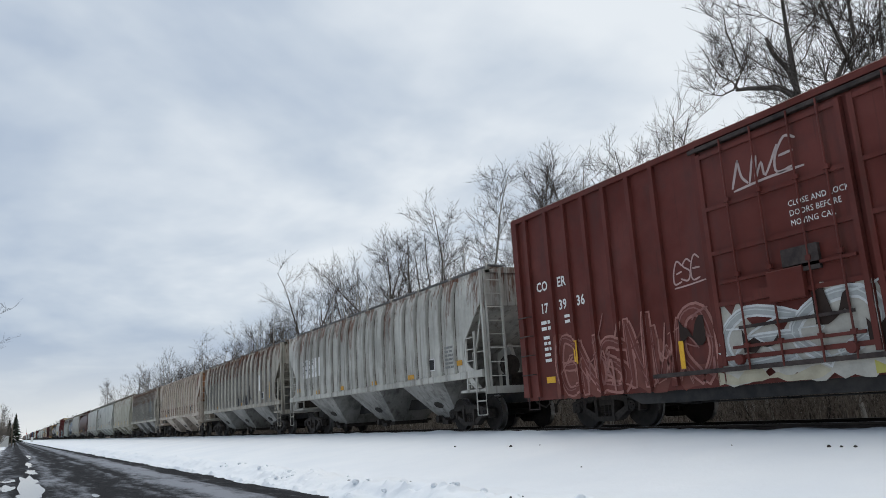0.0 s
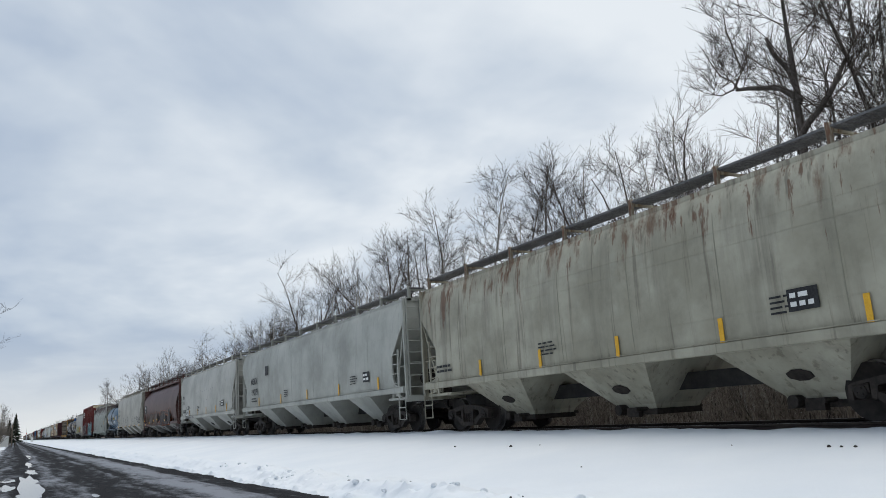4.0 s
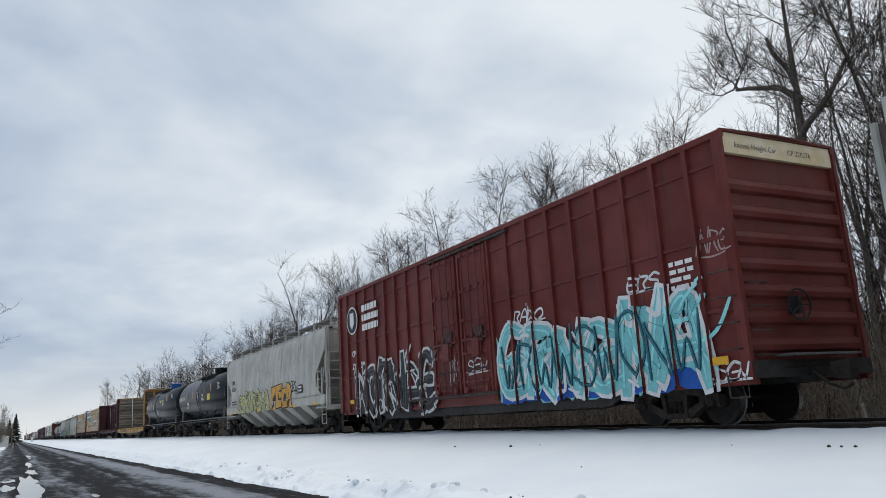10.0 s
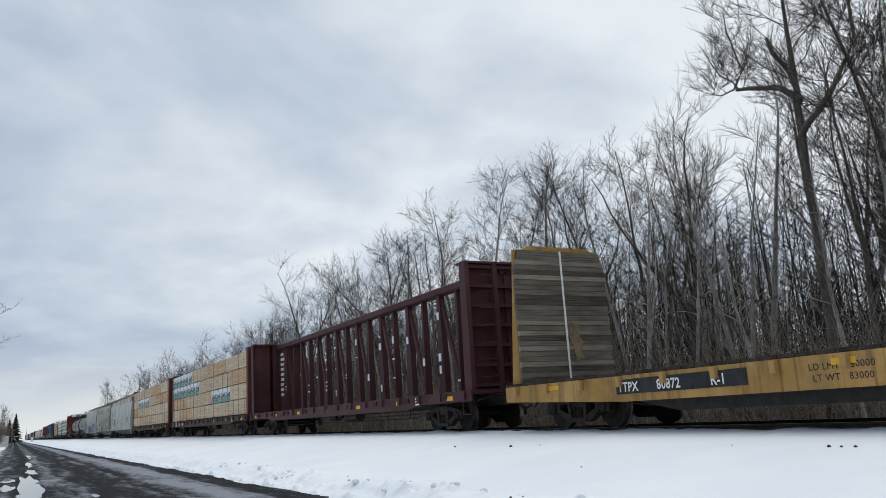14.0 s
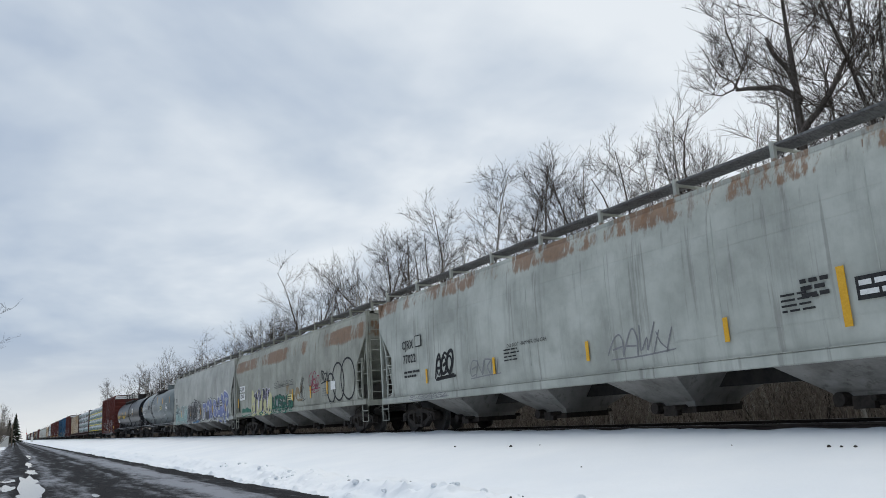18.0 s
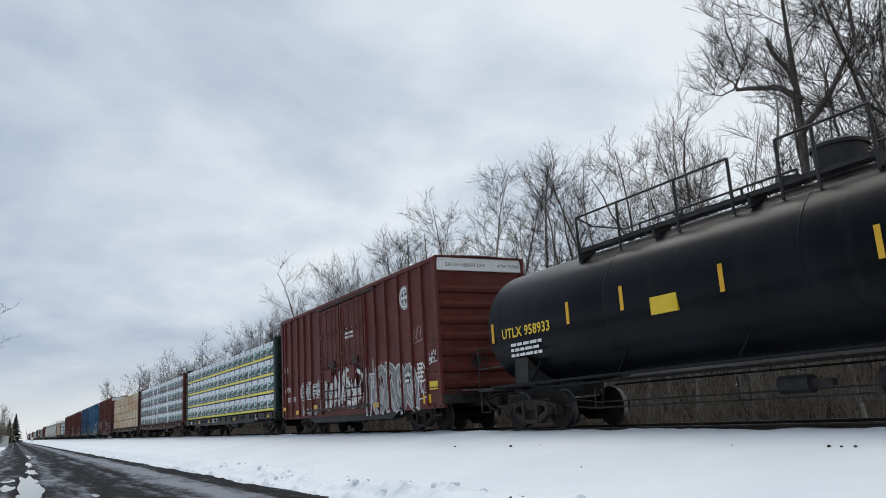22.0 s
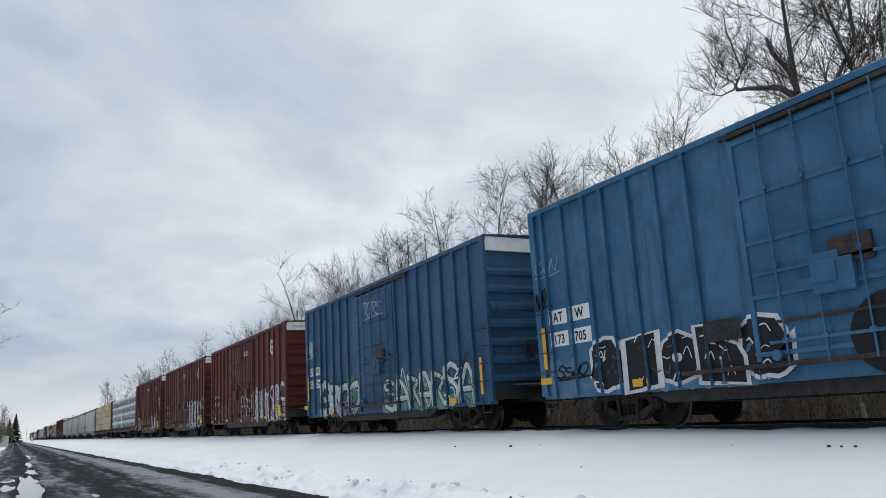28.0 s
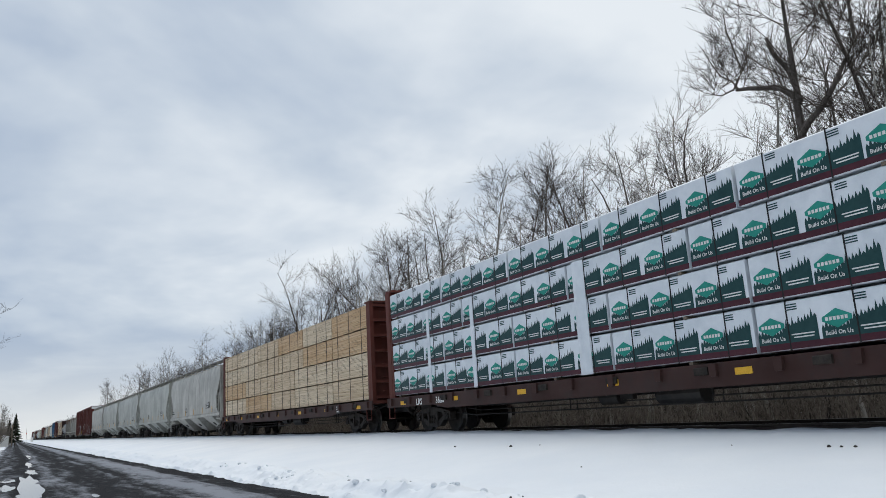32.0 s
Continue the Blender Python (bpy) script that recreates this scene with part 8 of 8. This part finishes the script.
    bars(car, 3, 0.9, 2.1, 0.4, 0.12, M_WHITE, -1.60, sd0 + 12)
# 36, 37: lumber, then hoppers and mixed cars into the distance
car, hf = centerbeam(-678.08, -700.42, M_CB_RED, ("red",) * 4, 4.58, "red centre-beam car loaded with white wrapped lumber", 180, sill_mat=M_CB_SILL, flaps=((-0.9, 0.42, 3.65), (-5.6, 0.2, 3.6), (-8.2, 0.18, 3.6)))
for k, t in ((1, "LRS"), (2, "3680")):
    sill_text(car, hf, k, t)
car, hf = centerbeam(-701.72, -724.01, M_CB_RED, ("bare",) * 4, 4.52, "red centre-beam car stacked with pale lumber", 181, sill_mat=M_CB_SILL)
tail = -724.4
greys = (M_HOP_K, M_HOP_F, M_HOP_N, M_HOP_F, M_HOP_K)
for i in range(5):
    smooth_hopper(tail, tail - 16.9, greys[i], 3, "grey covered hopper far down the train", None, seed=200 + i)
    tail -= 18.0


JOINED = {}


def joined_body(src):
    """All fixed parts of a car in one mesh, for the cars that stay far away."""
    if src.name in JOINED:
        return JOINED[src.name]
    verts, faces, idx, mats = [], [], [], []
    for o in src.children_recursive:
        if o.name.startswith(("wheelset", "spring_pack", "brake_rigging")) or o.type != "MESH":
            continue
        chain, m = o, Matrix.Identity(4)
        while chain is not src:
            m = chain.matrix_basis @ m
            chain = chain.parent
        base = len(verts)
        slots = []
        for mt in o.data.materials:
            if mt not in mats:
                mats.append(mt)
            slots.append(mats.index(mt))
        verts += [tuple(m @ v.co) for v in o.data.vertices]
        for p in o.data.polygons:
            faces.append(tuple(base + k for k in p.vertices))
            idx.append(slots[p.material_index])
    me = bpy.data.meshes.new("body")
    me.from_pydata(verts, [], faces)
    for mt in mats:
        me.materials.append(mt)
    me.polygons.foreach_set("material_index", idx)
    me.update()
    JOINED[src.name] = me
    return me


ME_FAR_WHEELSET = Shape().disc_y(0, 0, -0.86, -0.72, WHEEL_R, 14).disc_y(0, 0, 0.72, 0.86, WHEEL_R, 14).mesh("wheelset", M_WHEEL)


def copy_car(index, R):
    """The same kind of car again, farther down the train."""
    src = CARS[index][0]
    car = thing(src.name.split(".")[0], src["label"], src["category"], src["group"], m=pose(R, TRACK_Y, 0))
    part("body", joined_body(src), None, car)
    CARS.append((car, R))
    for o in src.children_recursive:
        if o.name.startswith("wheelset"):
            ws = part("wheelset", ME_FAR_WHEELSET, M_WHEEL, car)
            ws.location = (o.parent.location.x + o.location.x, 0, WHEEL_R)


LENGTHS = [17.2, 18.0, 18.0, 18.0, 18.2, 17.6, 21.8, 18.0, 19.2, 21.0, 15.2, 19.5, 20.8, 18.0, 18.2, 18.6, 22.6, 24.2, 24.2, 23.6, 21.6, 19.6, 20.0, 20.0, 21.5, 17.6, 24.0, 24.0, 24.2, 18.0, 17.2, 16.8, 17.4, 17.4, 17.4, 24.0, 24.0]
for idx in (29, 33, 1, 4, 15, 28, 34, 30, 7, 36, 13, 2, 25, 32, 10, 5, 20, 35, 14, 33, 8, 3, 22, 12, 29, 6):
    copy_car(idx, tail - LENGTHS[idx] / 2)
    tail -= LENGTHS[idx]

# ---- the wood behind the track ----
M_BARK = grained("grey_bark", (0.055, 0.048, 0.042), (0.150, 0.132, 0.116), 9.0, 0.9, 0, (1, 1, 0.3), 30.0, 0.8, 0.03)
M_BARK_PALE = grained("pale_poplar_bark", (0.16, 0.15, 0.135), (0.40, 0.38, 0.345), 5.0, 0.85, 0, (1, 1, 0.6), 30.0, 0.6, 0.02)
# bark for the inner wood, with the shade among the trunks painted in
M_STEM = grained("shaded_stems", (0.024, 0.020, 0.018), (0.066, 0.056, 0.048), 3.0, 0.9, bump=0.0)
M_TWIG = grained("bare_twigs", (0.030, 0.025, 0.022), (0.072, 0.060, 0.052), 3.0, 0.9, bump=0.0)
M_BRUSH = grained("dry_brush", (0.034, 0.029, 0.025), (0.26, 0.225, 0.19), 7.0, 0.9, bump=0.0)


def limb(s, base, direction, length, r0, r1, n_sides, segs, rnd, wander=0.12, rise=0.05):
    """A crooked tapered limb; returns its points and radii."""
    pts, rad = [Vector(base)], [r0]
    d = direction.normalized()
    for i in range(segs):
        d = (d + Vector((rnd.gauss(0, wander), rnd.gauss(0, wander), rnd.gauss(0, wander * 0.6) + rise))).normalized()
        pts.append(pts[-1] + d * (length / segs))
        rad.append(r0 + (r1 - r0) * (i + 1) / segs)
    k = len(s.v)
    side = d.cross(Vector((0.3, 0.5, 0.81))).normalized()
    for p, r, a in zip(pts, rad, range(len(pts))):
        dd = (pts[min(a + 1, segs)] - pts[max(a - 1, 0)]).normalized()
        u = (side - dd * side.dot(dd)).normalized()
        w = dd.cross(u)
        for j in range(n_sides):
            t = 2 * math.pi * j / n_sides
            s.v.append(tuple(p + u * (r * math.cos(t)) + w * (r * math.sin(t))))
    for a in range(segs):
        for j in range(n_sides):
            j2 = (j + 1) % n_sides
            s.f.append((k + a * n_sides + j, k + a * n_sides + j2, k + (a + 1) * n_sides + j2, k + (a + 1) * n_sides + j))
    return pts, rad


def dress(wood, fine_wood, pts, rad, lo, total, height, spread, twigs, sprigs, rnd):
    """Limbs along a stem, twigs along the limbs, sprigs along the twigs."""
    for i in range(total):
        t = lo + (0.97 - lo) * ((i + rnd.random()) / total)
        x = t * (len(pts) - 1)
        k = min(int(x), len(pts) - 2)
        p = pts[k].lerp(pts[k + 1], x - k)
        r = rad[k] + (rad[k + 1] - rad[k]) * (x - k)
        a = rnd.uniform(0, 2 * math.pi)
        ln = height * spread * (1.15 - t) * rnd.uniform(0.6, 1.15) + 0.8
        out = Vector((math.cos(a), math.sin(a), rnd.uniform(0.35, 1.2)))
        lp, lr = limb(wood, p, out, ln, max(0.012, r * 0.30), 0.006, 4, 6, rnd, 0.20, 0.05)
        for j in range(twigs):
            y = rnd.uniform(0.2, 1.0) * (len(lp) - 1)
            m = min(int(y), len(lp) - 2)
            q = lp[m].lerp(lp[m + 1], y - m)
            dirn = (lp[m + 1] - lp[m]).normalized() + Vector((rnd.gauss(0, 0.58), rnd.gauss(0, 0.58), rnd.gauss(0.2, 0.42)))
            tl = rnd.uniform(0.5, 1.5) * (0.6 + height / 30)
            tp, _ = limb(fine_wood, q, dirn, tl, 0.010, 0.005, 3, 3, rnd, 0.26, 0.05)
            for w in range(sprigs):
                z = rnd.uniform(0.25, 1.0) * 3
                n = min(int(z), 2)
                b = tp[n].lerp(tp[n + 1], z - n)
                dd = (tp[n + 1] - tp[n]).normalized() + Vector((rnd.gauss(0, 0.65), rnd.gauss(0, 0.65), rnd.gauss(0.25, 0.42)))
                limb(fine_wood, b, dd, rnd.uniform(0.25, 0.8), 0.0064, 0.0034, 3, 2, rnd, 0.25, 0.08)


def tree_meshes(seed, height, spread, fork, bark, first=0.35, limbs=15, twigs=5, sprigs=4):
    """A bare broad-leaved tree of unit scale: (trunk and limbs, twigs)."""
    rnd = random.Random(seed)
    wood, fine_wood = Shape(), Shape()
    r0 = 0.0085 * height + 0.02
    stems = []
    if fork:
        pts, rad = limb(wood, (0, 0, -0.3), Vector((rnd.gauss(0, 0.05), rnd.gauss(0, 0.05), 1)), height * 0.34, r0 * 1.25, r0, 8, 5, rnd, 0.05, 0.1)
        stems.append((pts, rad, 0.9))
        for k in range(fork):
            a = 2 * math.pi * (k + rnd.random() * 0.5) / fork
            stems.append((*limb(wood, pts[-1], Vector((0.42 * math.cos(a), 0.42 * math.sin(a), 1)), height * rnd.uniform(0.52, 0.64), r0 * 0.78, 0.02, 6, 8, rnd, 0.12, 0.08), 0.0))
    else:
        stems.append((*limb(wood, (0, 0, -0.3), Vector((rnd.gauss(0, 0.06), rnd.gauss(0, 0.06), 1)), height * 0.97, r0, 0.02, 7, 11, rnd, 0.06, 0.12), first))
    total = max(1, round(limbs / len(stems)))
    for pts, rad, lo in stems:
        if lo < 0.9:
            dress(wood, fine_wood, pts, rad, lo, total, height, spread, twigs, sprigs, rnd)
    return wood.mesh("trunk", bark, True), fine_wood.mesh("crown", M_TWIG)


KINDS = [tree_meshes(1, 16, 0.30, 3, M_BARK, limbs=40, twigs=9, sprigs=4), tree_meshes(2, 16, 0.22, 0, M_BARK, 0.3, 36, 9, 4), tree_meshes(3, 16, 0.17, 0, M_BARK_PALE, 0.4, 32, 8, 4),
         tree_meshes(4, 16, 0.28, 2, M_BARK, limbs=40, twigs=9, sprigs=4), tree_meshes(5, 16, 0.14, 0, M_BARK_PALE, 0.42, 24, 5, 3), tree_meshes(6, 16, 0.24, 0, M_BARK, 0.25, 36, 9, 4),
         tree_meshes(7, 16, 0.15, 0, M_BARK, 0.38, 22, 5, 3), tree_meshes(8, 16, 0.18, 0, M_BARK_PALE, 0.36, 22, 5, 3)]


def tree(kind, x, y, h, turn, label="bare grey broad-leaved tree with fine upright twigs"):
    t = thing("tree", label, "tree", "bare trees behind the track", m=pose(x, y, ground_z(x, y), 0, 0, turn) @ Matrix.Scale(h / 16.0, 4))
    part("trunk", KINDS[kind][0], M_BARK, t)
    part("crown", KINDS[kind][1], M_TWIG, t)
    return t


def old_poplar():
    """The forked tree at the wood's edge with its one bare limb reaching out level."""
    rnd = random.Random(77)
    wood, fine_wood = Shape(), Shape()
    runs = [([(-0.1, -0.4), (0, 3.1), (0.1, 7.0), (0.0, 9.6), (0.14, 10.6)], 0.16, 0.12, 0), ([(0.14, 10.6), (-0.3, 11.15), (-0.9, 11.5), (-1.7, 11.8), (-2.3, 12.0)], 0.12, 0.06, 2),
            ([(-2.2, 11.97), (-1.9, 12.6), (-2.1, 13.5), (-2.3, 15.0)], 0.05, 0.015, 7), ([(-2.2, 11.97), (-2.9, 12.8), (-3.4, 14.1)], 0.04, 0.012, 5),
            ([(-2.3, 12.0), (-2.9, 12.0), (-3.6, 12.3)], 0.035, 0.012, 4), ([(0.05, 11.0), (-0.5, 12.6), (-0.6, 13.2)], 0.09, 0.06, 0), ([(0.14, 10.6), (0.05, 12.1), (0.2, 14.2), (0.1, 17.0)], 0.12, 0.02, 22),
            ([(0.05, 9.4), (0.85, 10.0), (1.5, 10.5), (2.3, 11.8), (2.7, 14.0), (2.6, 16.5)], 0.12, 0.02, 24)]
    for pts, r0, r1, n in runs:
        pv = [Vector((x, rnd.uniform(-0.15, 0.15), z)) for x, z in pts]
        fine_pts = [pv[0]]
        for a, c in zip(pv, pv[1:]):
            fine_pts += [a.lerp(c, 0.5) + Vector((rnd.gauss(0, 0.05), rnd.gauss(0, 0.05), 0)), c]
        wood.tube(fine_pts, r0, 8, r1)
        rad = [r0 + (r1 - r0) * i / (len(fine_pts) - 1) for i in range(len(fine_pts))]
        if n:
            dress(wood, fine_wood, fine_pts, rad, 0.12, n, 15 if n > 9 else 8, 0.17 if n > 9 else 0.02, 9, 5, rnd)
    t = thing("tree", "tall forked poplar with one level bare limb", "tree", "bare trees behind the track", m=pose(-15.5, 22.5, ground_z(-15.5, 22.5)))
    part("trunk", wood.mesh("trunk", M_BARK, True), M_BARK, t)
    part("crown", fine_wood.mesh("crown", M_TWIG), M_TWIG, t)


old_poplar()
EDGE_TREES = [(1, -13.7, 25.0, 17.0), (0, -11.6, 23.0, 13.5), (4, -21.9, 27.0, 16.6), (0, -25.2, 27.0, 15.0), (5, -29.9, 29.0, 15.8), (1, -30.7, 27.0, 14.9), (0, -34.2, 27.0, 15.2), (5, -41.4, 30.0, 17.7), (1, -46.5, 31.0, 18.7), (2, -43.4, 27.0, 17.7), (5, -50.0, 29.0, 17.8), (3, -52.6, 27.0, 16.6), (2, -28.6, 33.0, 16.7), (1, -32.7, 33.0, 16.1), (5, -20.9, 30.0, 17.2), (2, -18.5, 30.0, 17.6), (3, -16.8, 27.5, 14.0), (5, -14.9, 26.0, 15.5), (1, -17.6, 33.0, 17.0), (3, -21.5, 35.0, 17.0)]
FAR_EDGE_TREES = [(5, -63.8, 30.0, 18.5), (0, -60.3, 27.0, 17.7), (1, -73.9, 30.0, 16.7), (0, -82.3, 28.0, 19.9), (5, -99.5, 31.0, 19.4), (3, -101.3, 28.0, 15.0), (5, -119.8, 30.0, 14.0), (4, -156.6, 32.0, 14.7), (5, -179.5, 33.0, 15.5), (1, -207.6, 34.0, 16.4), (0, -222.3, 32.0, 19.1), (3, -264.7, 33.0, 22.1), (0, -311.7, 34.0, 23.5), (5, -350.9, 34.0, 22.9), (1, -408.8, 36.0, 21.3), (7, -488.1, 36.0, 13.5), (6, -676.2, 38.0, 15.0)]
# the outer row, each where it stands: kind, x, y, height
for i, (kind, x, y, h) in enumerate(EDGE_TREES + FAR_EDGE_TREES):
    tree(kind, x, y, h, i * 67 % 360)
rnd = random.Random(11)
for i in range(170):
    x = -rnd.uniform(8, 190)
    y = 24 + rnd.random() ** 1.4 * 30
    top = 11.5 if x > -45 else 13.5
    tree(rnd.choice((4, 4, 6, 7, 7)), x, y, top + rnd.uniform(-1.0, 2.5), rnd.uniform(0, 360), "slender bare tree in the crowded wood")

# pale young poplars at the very edge
rnd = random.Random(61)
for i in range(22):
    x = -5.0 - 46.0 * ((i + rnd.random()) / 22) ** 1.3
    tree(rnd.choice((4, 4, 7)), x, rnd.uniform(17.5, 23.0), rnd.uniform(8.5, 11.0), rnd.uniform(0, 360), "slender pale-barked poplar at the wood's edge")

s = Shape()
rnd = random.Random(21)
for i in range(12500):
    x, y = 6 - 156 * rnd.random() ** 1.6, 15.0 + rnd.random() ** 1.5 * 26
    z = ground_z(x, y)
    hgt = rnd.uniform(0.7, 3.0) + (rnd.uniform(0.5, 4.0) if i % 3 == 0 else 0)
    limb(s, (x, y, z - 0.05), Vector((rnd.gauss(0, 0.22), rnd.gauss(0, 0.22), 1)), hgt, rnd.uniform(0.008, 0.022), 0.004, 3, 2, rnd, 0.16, 0.05)
    for k in range(3):
        limb(s, (x, y, z + hgt * (0.15 + 0.22 * k)), Vector((rnd.gauss(0, 0.8), rnd.gauss(0, 0.8), 0.8)), hgt * 0.5, 0.008, 0.003, 3, 1, rnd, 0.2, 0.05)
tagged(new("undergrowth", s.mesh("undergrowth", M_BRUSH)), "tangled dry brown brush at the wood's edge", "undergrowth", kind="stuff")


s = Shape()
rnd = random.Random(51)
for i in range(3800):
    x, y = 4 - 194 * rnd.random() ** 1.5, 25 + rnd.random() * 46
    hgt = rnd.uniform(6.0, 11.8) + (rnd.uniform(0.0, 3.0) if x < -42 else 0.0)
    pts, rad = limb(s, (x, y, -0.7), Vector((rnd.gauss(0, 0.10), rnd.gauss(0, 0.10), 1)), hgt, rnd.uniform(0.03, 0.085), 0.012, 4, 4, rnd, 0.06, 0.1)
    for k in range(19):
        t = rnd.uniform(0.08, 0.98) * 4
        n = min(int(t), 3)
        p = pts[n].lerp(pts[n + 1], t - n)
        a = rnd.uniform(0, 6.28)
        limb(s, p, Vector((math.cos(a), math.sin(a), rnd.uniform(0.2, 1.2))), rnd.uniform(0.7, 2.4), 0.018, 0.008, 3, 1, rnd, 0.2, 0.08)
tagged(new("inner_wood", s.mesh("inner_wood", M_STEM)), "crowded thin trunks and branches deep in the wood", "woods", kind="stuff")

# ---- beyond the road ----
M_NEEDLE = grained("dark_needles", (0.012, 0.020, 0.012), (0.035, 0.050, 0.030), 3.0, 0.9, bump=0.0)
tree(0, -50.0, -4.6, 12.5, 40, "bare roadside tree with drooping fine twigs")
for x, y, h, k in ((-170, -5.5, 9, 5), (-182, -4.2, 10.5, 6), (-195, -3.6, 10, 1), (-205, -2.6, 9.5, 6), (-216, -2.4, 10, 7), (-228, -1.6, 9, 6), (-240, -1.0, 8.5, 7), (-188, -7, 11, 6), (-250, -3, 10, 1)):
    tree(k, x, y, h, x * 37 % 360, "bare tree far along the road")


def conifer(x, y, h, seed):
    rnd = random.Random(seed)
    t = thing("conifer", "dark green conifer far along the road", "tree", m=pose(x, y, ground_z(x, y)))
    part("trunk", Shape().tube([(0, 0, -0.3), (0, 0, h)], 0.16, 7, 0.02), M_BARK, t)
    s = Shape()
    for i in range(520):
        z = h * (0.12 + 0.88 * rnd.random() ** 0.8)
        r = 0.33 * (h - z) * rnd.uniform(0.35, 1.1) + 0.1
        a = rnd.uniform(0, 2 * math.pi)
        p = Vector((r * math.cos(a), r * math.sin(a), z - 0.25 * r))
        q = Vector((0, 0, z))
        side = Vector((-math.sin(a), math.cos(a), 0)) * rnd.uniform(0.10, 0.22)
        s.raw([tuple(q), tuple(q.lerp(p, 0.7) + side), tuple(p), tuple(q.lerp(p, 0.7) - side), tuple(q.lerp(p, 0.6) + Vector((0, 0, -0.16)))], [(0, 1, 2, 3), (0, 4, 2)])
    part("crown", s, M_NEEDLE, t)


conifer(-220, 0.2, 7.6, 3)
conifer(-232, -1.2, 6.4, 4)
rnd = random.Random(41)
s = Shape()
for i in range(5200):
    x = -150 - rnd.random() * 130
    y = -1.6 - 0.011 * (x + 280) - rnd.random() ** 1.5 * 14
    hgt = rnd.uniform(1.5, 6.0)
    limb(s, (x, y, -0.7), Vector((rnd.gauss(0, 0.3), rnd.gauss(0, 0.3), 1)), hgt, 0.05, 0.02, 3, 2, rnd, 0.2, 0.05)
tagged(new("roadside_thicket", s.mesh("roadside_thicket", M_BRUSH)), "dark thicket along the far side of the road", "thicket", kind="stuff")
rnd = random.Random(43)
s = Shape()
for i in range(5000):
    x = -420 - rnd.random() * 700
    y = 30 + rnd.random() * 14
    limb(s, (x, y, -0.7), Vector((rnd.gauss(0, 0.2), rnd.gauss(0, 0.2), 1)), rnd.uniform(6, 15), 0.09, 0.03, 3, 2, rnd, 0.12, 0.05)
tagged(new("far_woods", s.mesh("far_woods", M_TWIG)), "bare woods far along the track", "woods", kind="stuff")

M_SIGNAL = grained("signal_red", (0.42, 0.03, 0.03), (0.52, 0.05, 0.05), 9.0, 0.5)
sig = thing("crossing_signal", "white crossing signal mast with red and white arms", "signal", m=pose(-330, 3.9, ROAD_Z))
part("mast", Shape().tube([(0, 0, 0), (0, 0, 4.6)], 0.09, 8), M_WHITE, sig)
part("crossbuck", Shape().prism_y([(-0.9, 4.1), (-0.75, 4.0), (0.9, 5.1), (0.75, 5.2)], -0.04, 0.0).prism_y([(-0.9, 5.1), (-0.75, 5.2), (0.9, 4.1), (0.75, 4.0)], -0.08, -0.045), M_WHITE, sig)
part("lamp_unit", Shape().disc_y(-0.5, 3.3, -0.1, 0.1, 0.3, 14).disc_y(0.5, 3.3, -0.1, 0.1, 0.3, 14).box(-0.6, 0.6, -0.04, 0.04, 3.24, 3.36), M_SIGNAL, sig)
part("relay_box", Shape().box(-0.5, 0.5, 1.5, 2.3, 0, 1.9), M_WHITE, sig)
pole = thing("utility_pole", "grey wooden utility pole beside the road", "pole", m=pose(-200, -0.45, ROAD_Z))
part("shaft", Shape().tube([(0, 0, -0.2), (0, 0, 4.6)], 0.13, 8, 0.09), M_PLANK, pole)
part("crossarm", Shape().box(-0.06, 0.06, -0.7, 0.7, 4.2, 4.32), M_PLANK, pole)
shed = thing("low_shed", "low white shed beside the road", "shed", m=pose(-180, -1.7, ROAD_Z))
part("wall", Shape().box(-2, 2, -0.9, 0.75, 0, 1.95), M_WHITE, shed)
part("roof", Shape().prism_x([(-1.05, 1.9), (0.9, 1.9), (0.9, 2.0), (-0.08, 2.3), (-1.05, 2.0)], -2.1, 2.1), M_PANEL, shed)


def motions():
    """The train passes at a steady speed; wheels turn with it."""
    for body, s0 in CARS:
        walk(body, [(t, pose(s0 + V * t, TRACK_Y, 0)) for t in range(0, 33, 4)])
    step = math.degrees(V / FPS / WHEEL_R)
    for group, x in ((LEADING, 0.89), (TRAILING, -0.89)):
        walk(group[0], [(f / FPS, pose(x, 0, WHEEL_R, 0, (step * f) % 360, 0)) for f in range(0, 32 * FPS + 1)])
        turn = group[0].animation_data
        for w in group[1:]:
            w.rotation_mode = "QUATERNION"
            data = w.animation_data_create()
            data.action = turn.action
            data.action_slot = turn.action_slot


motions()
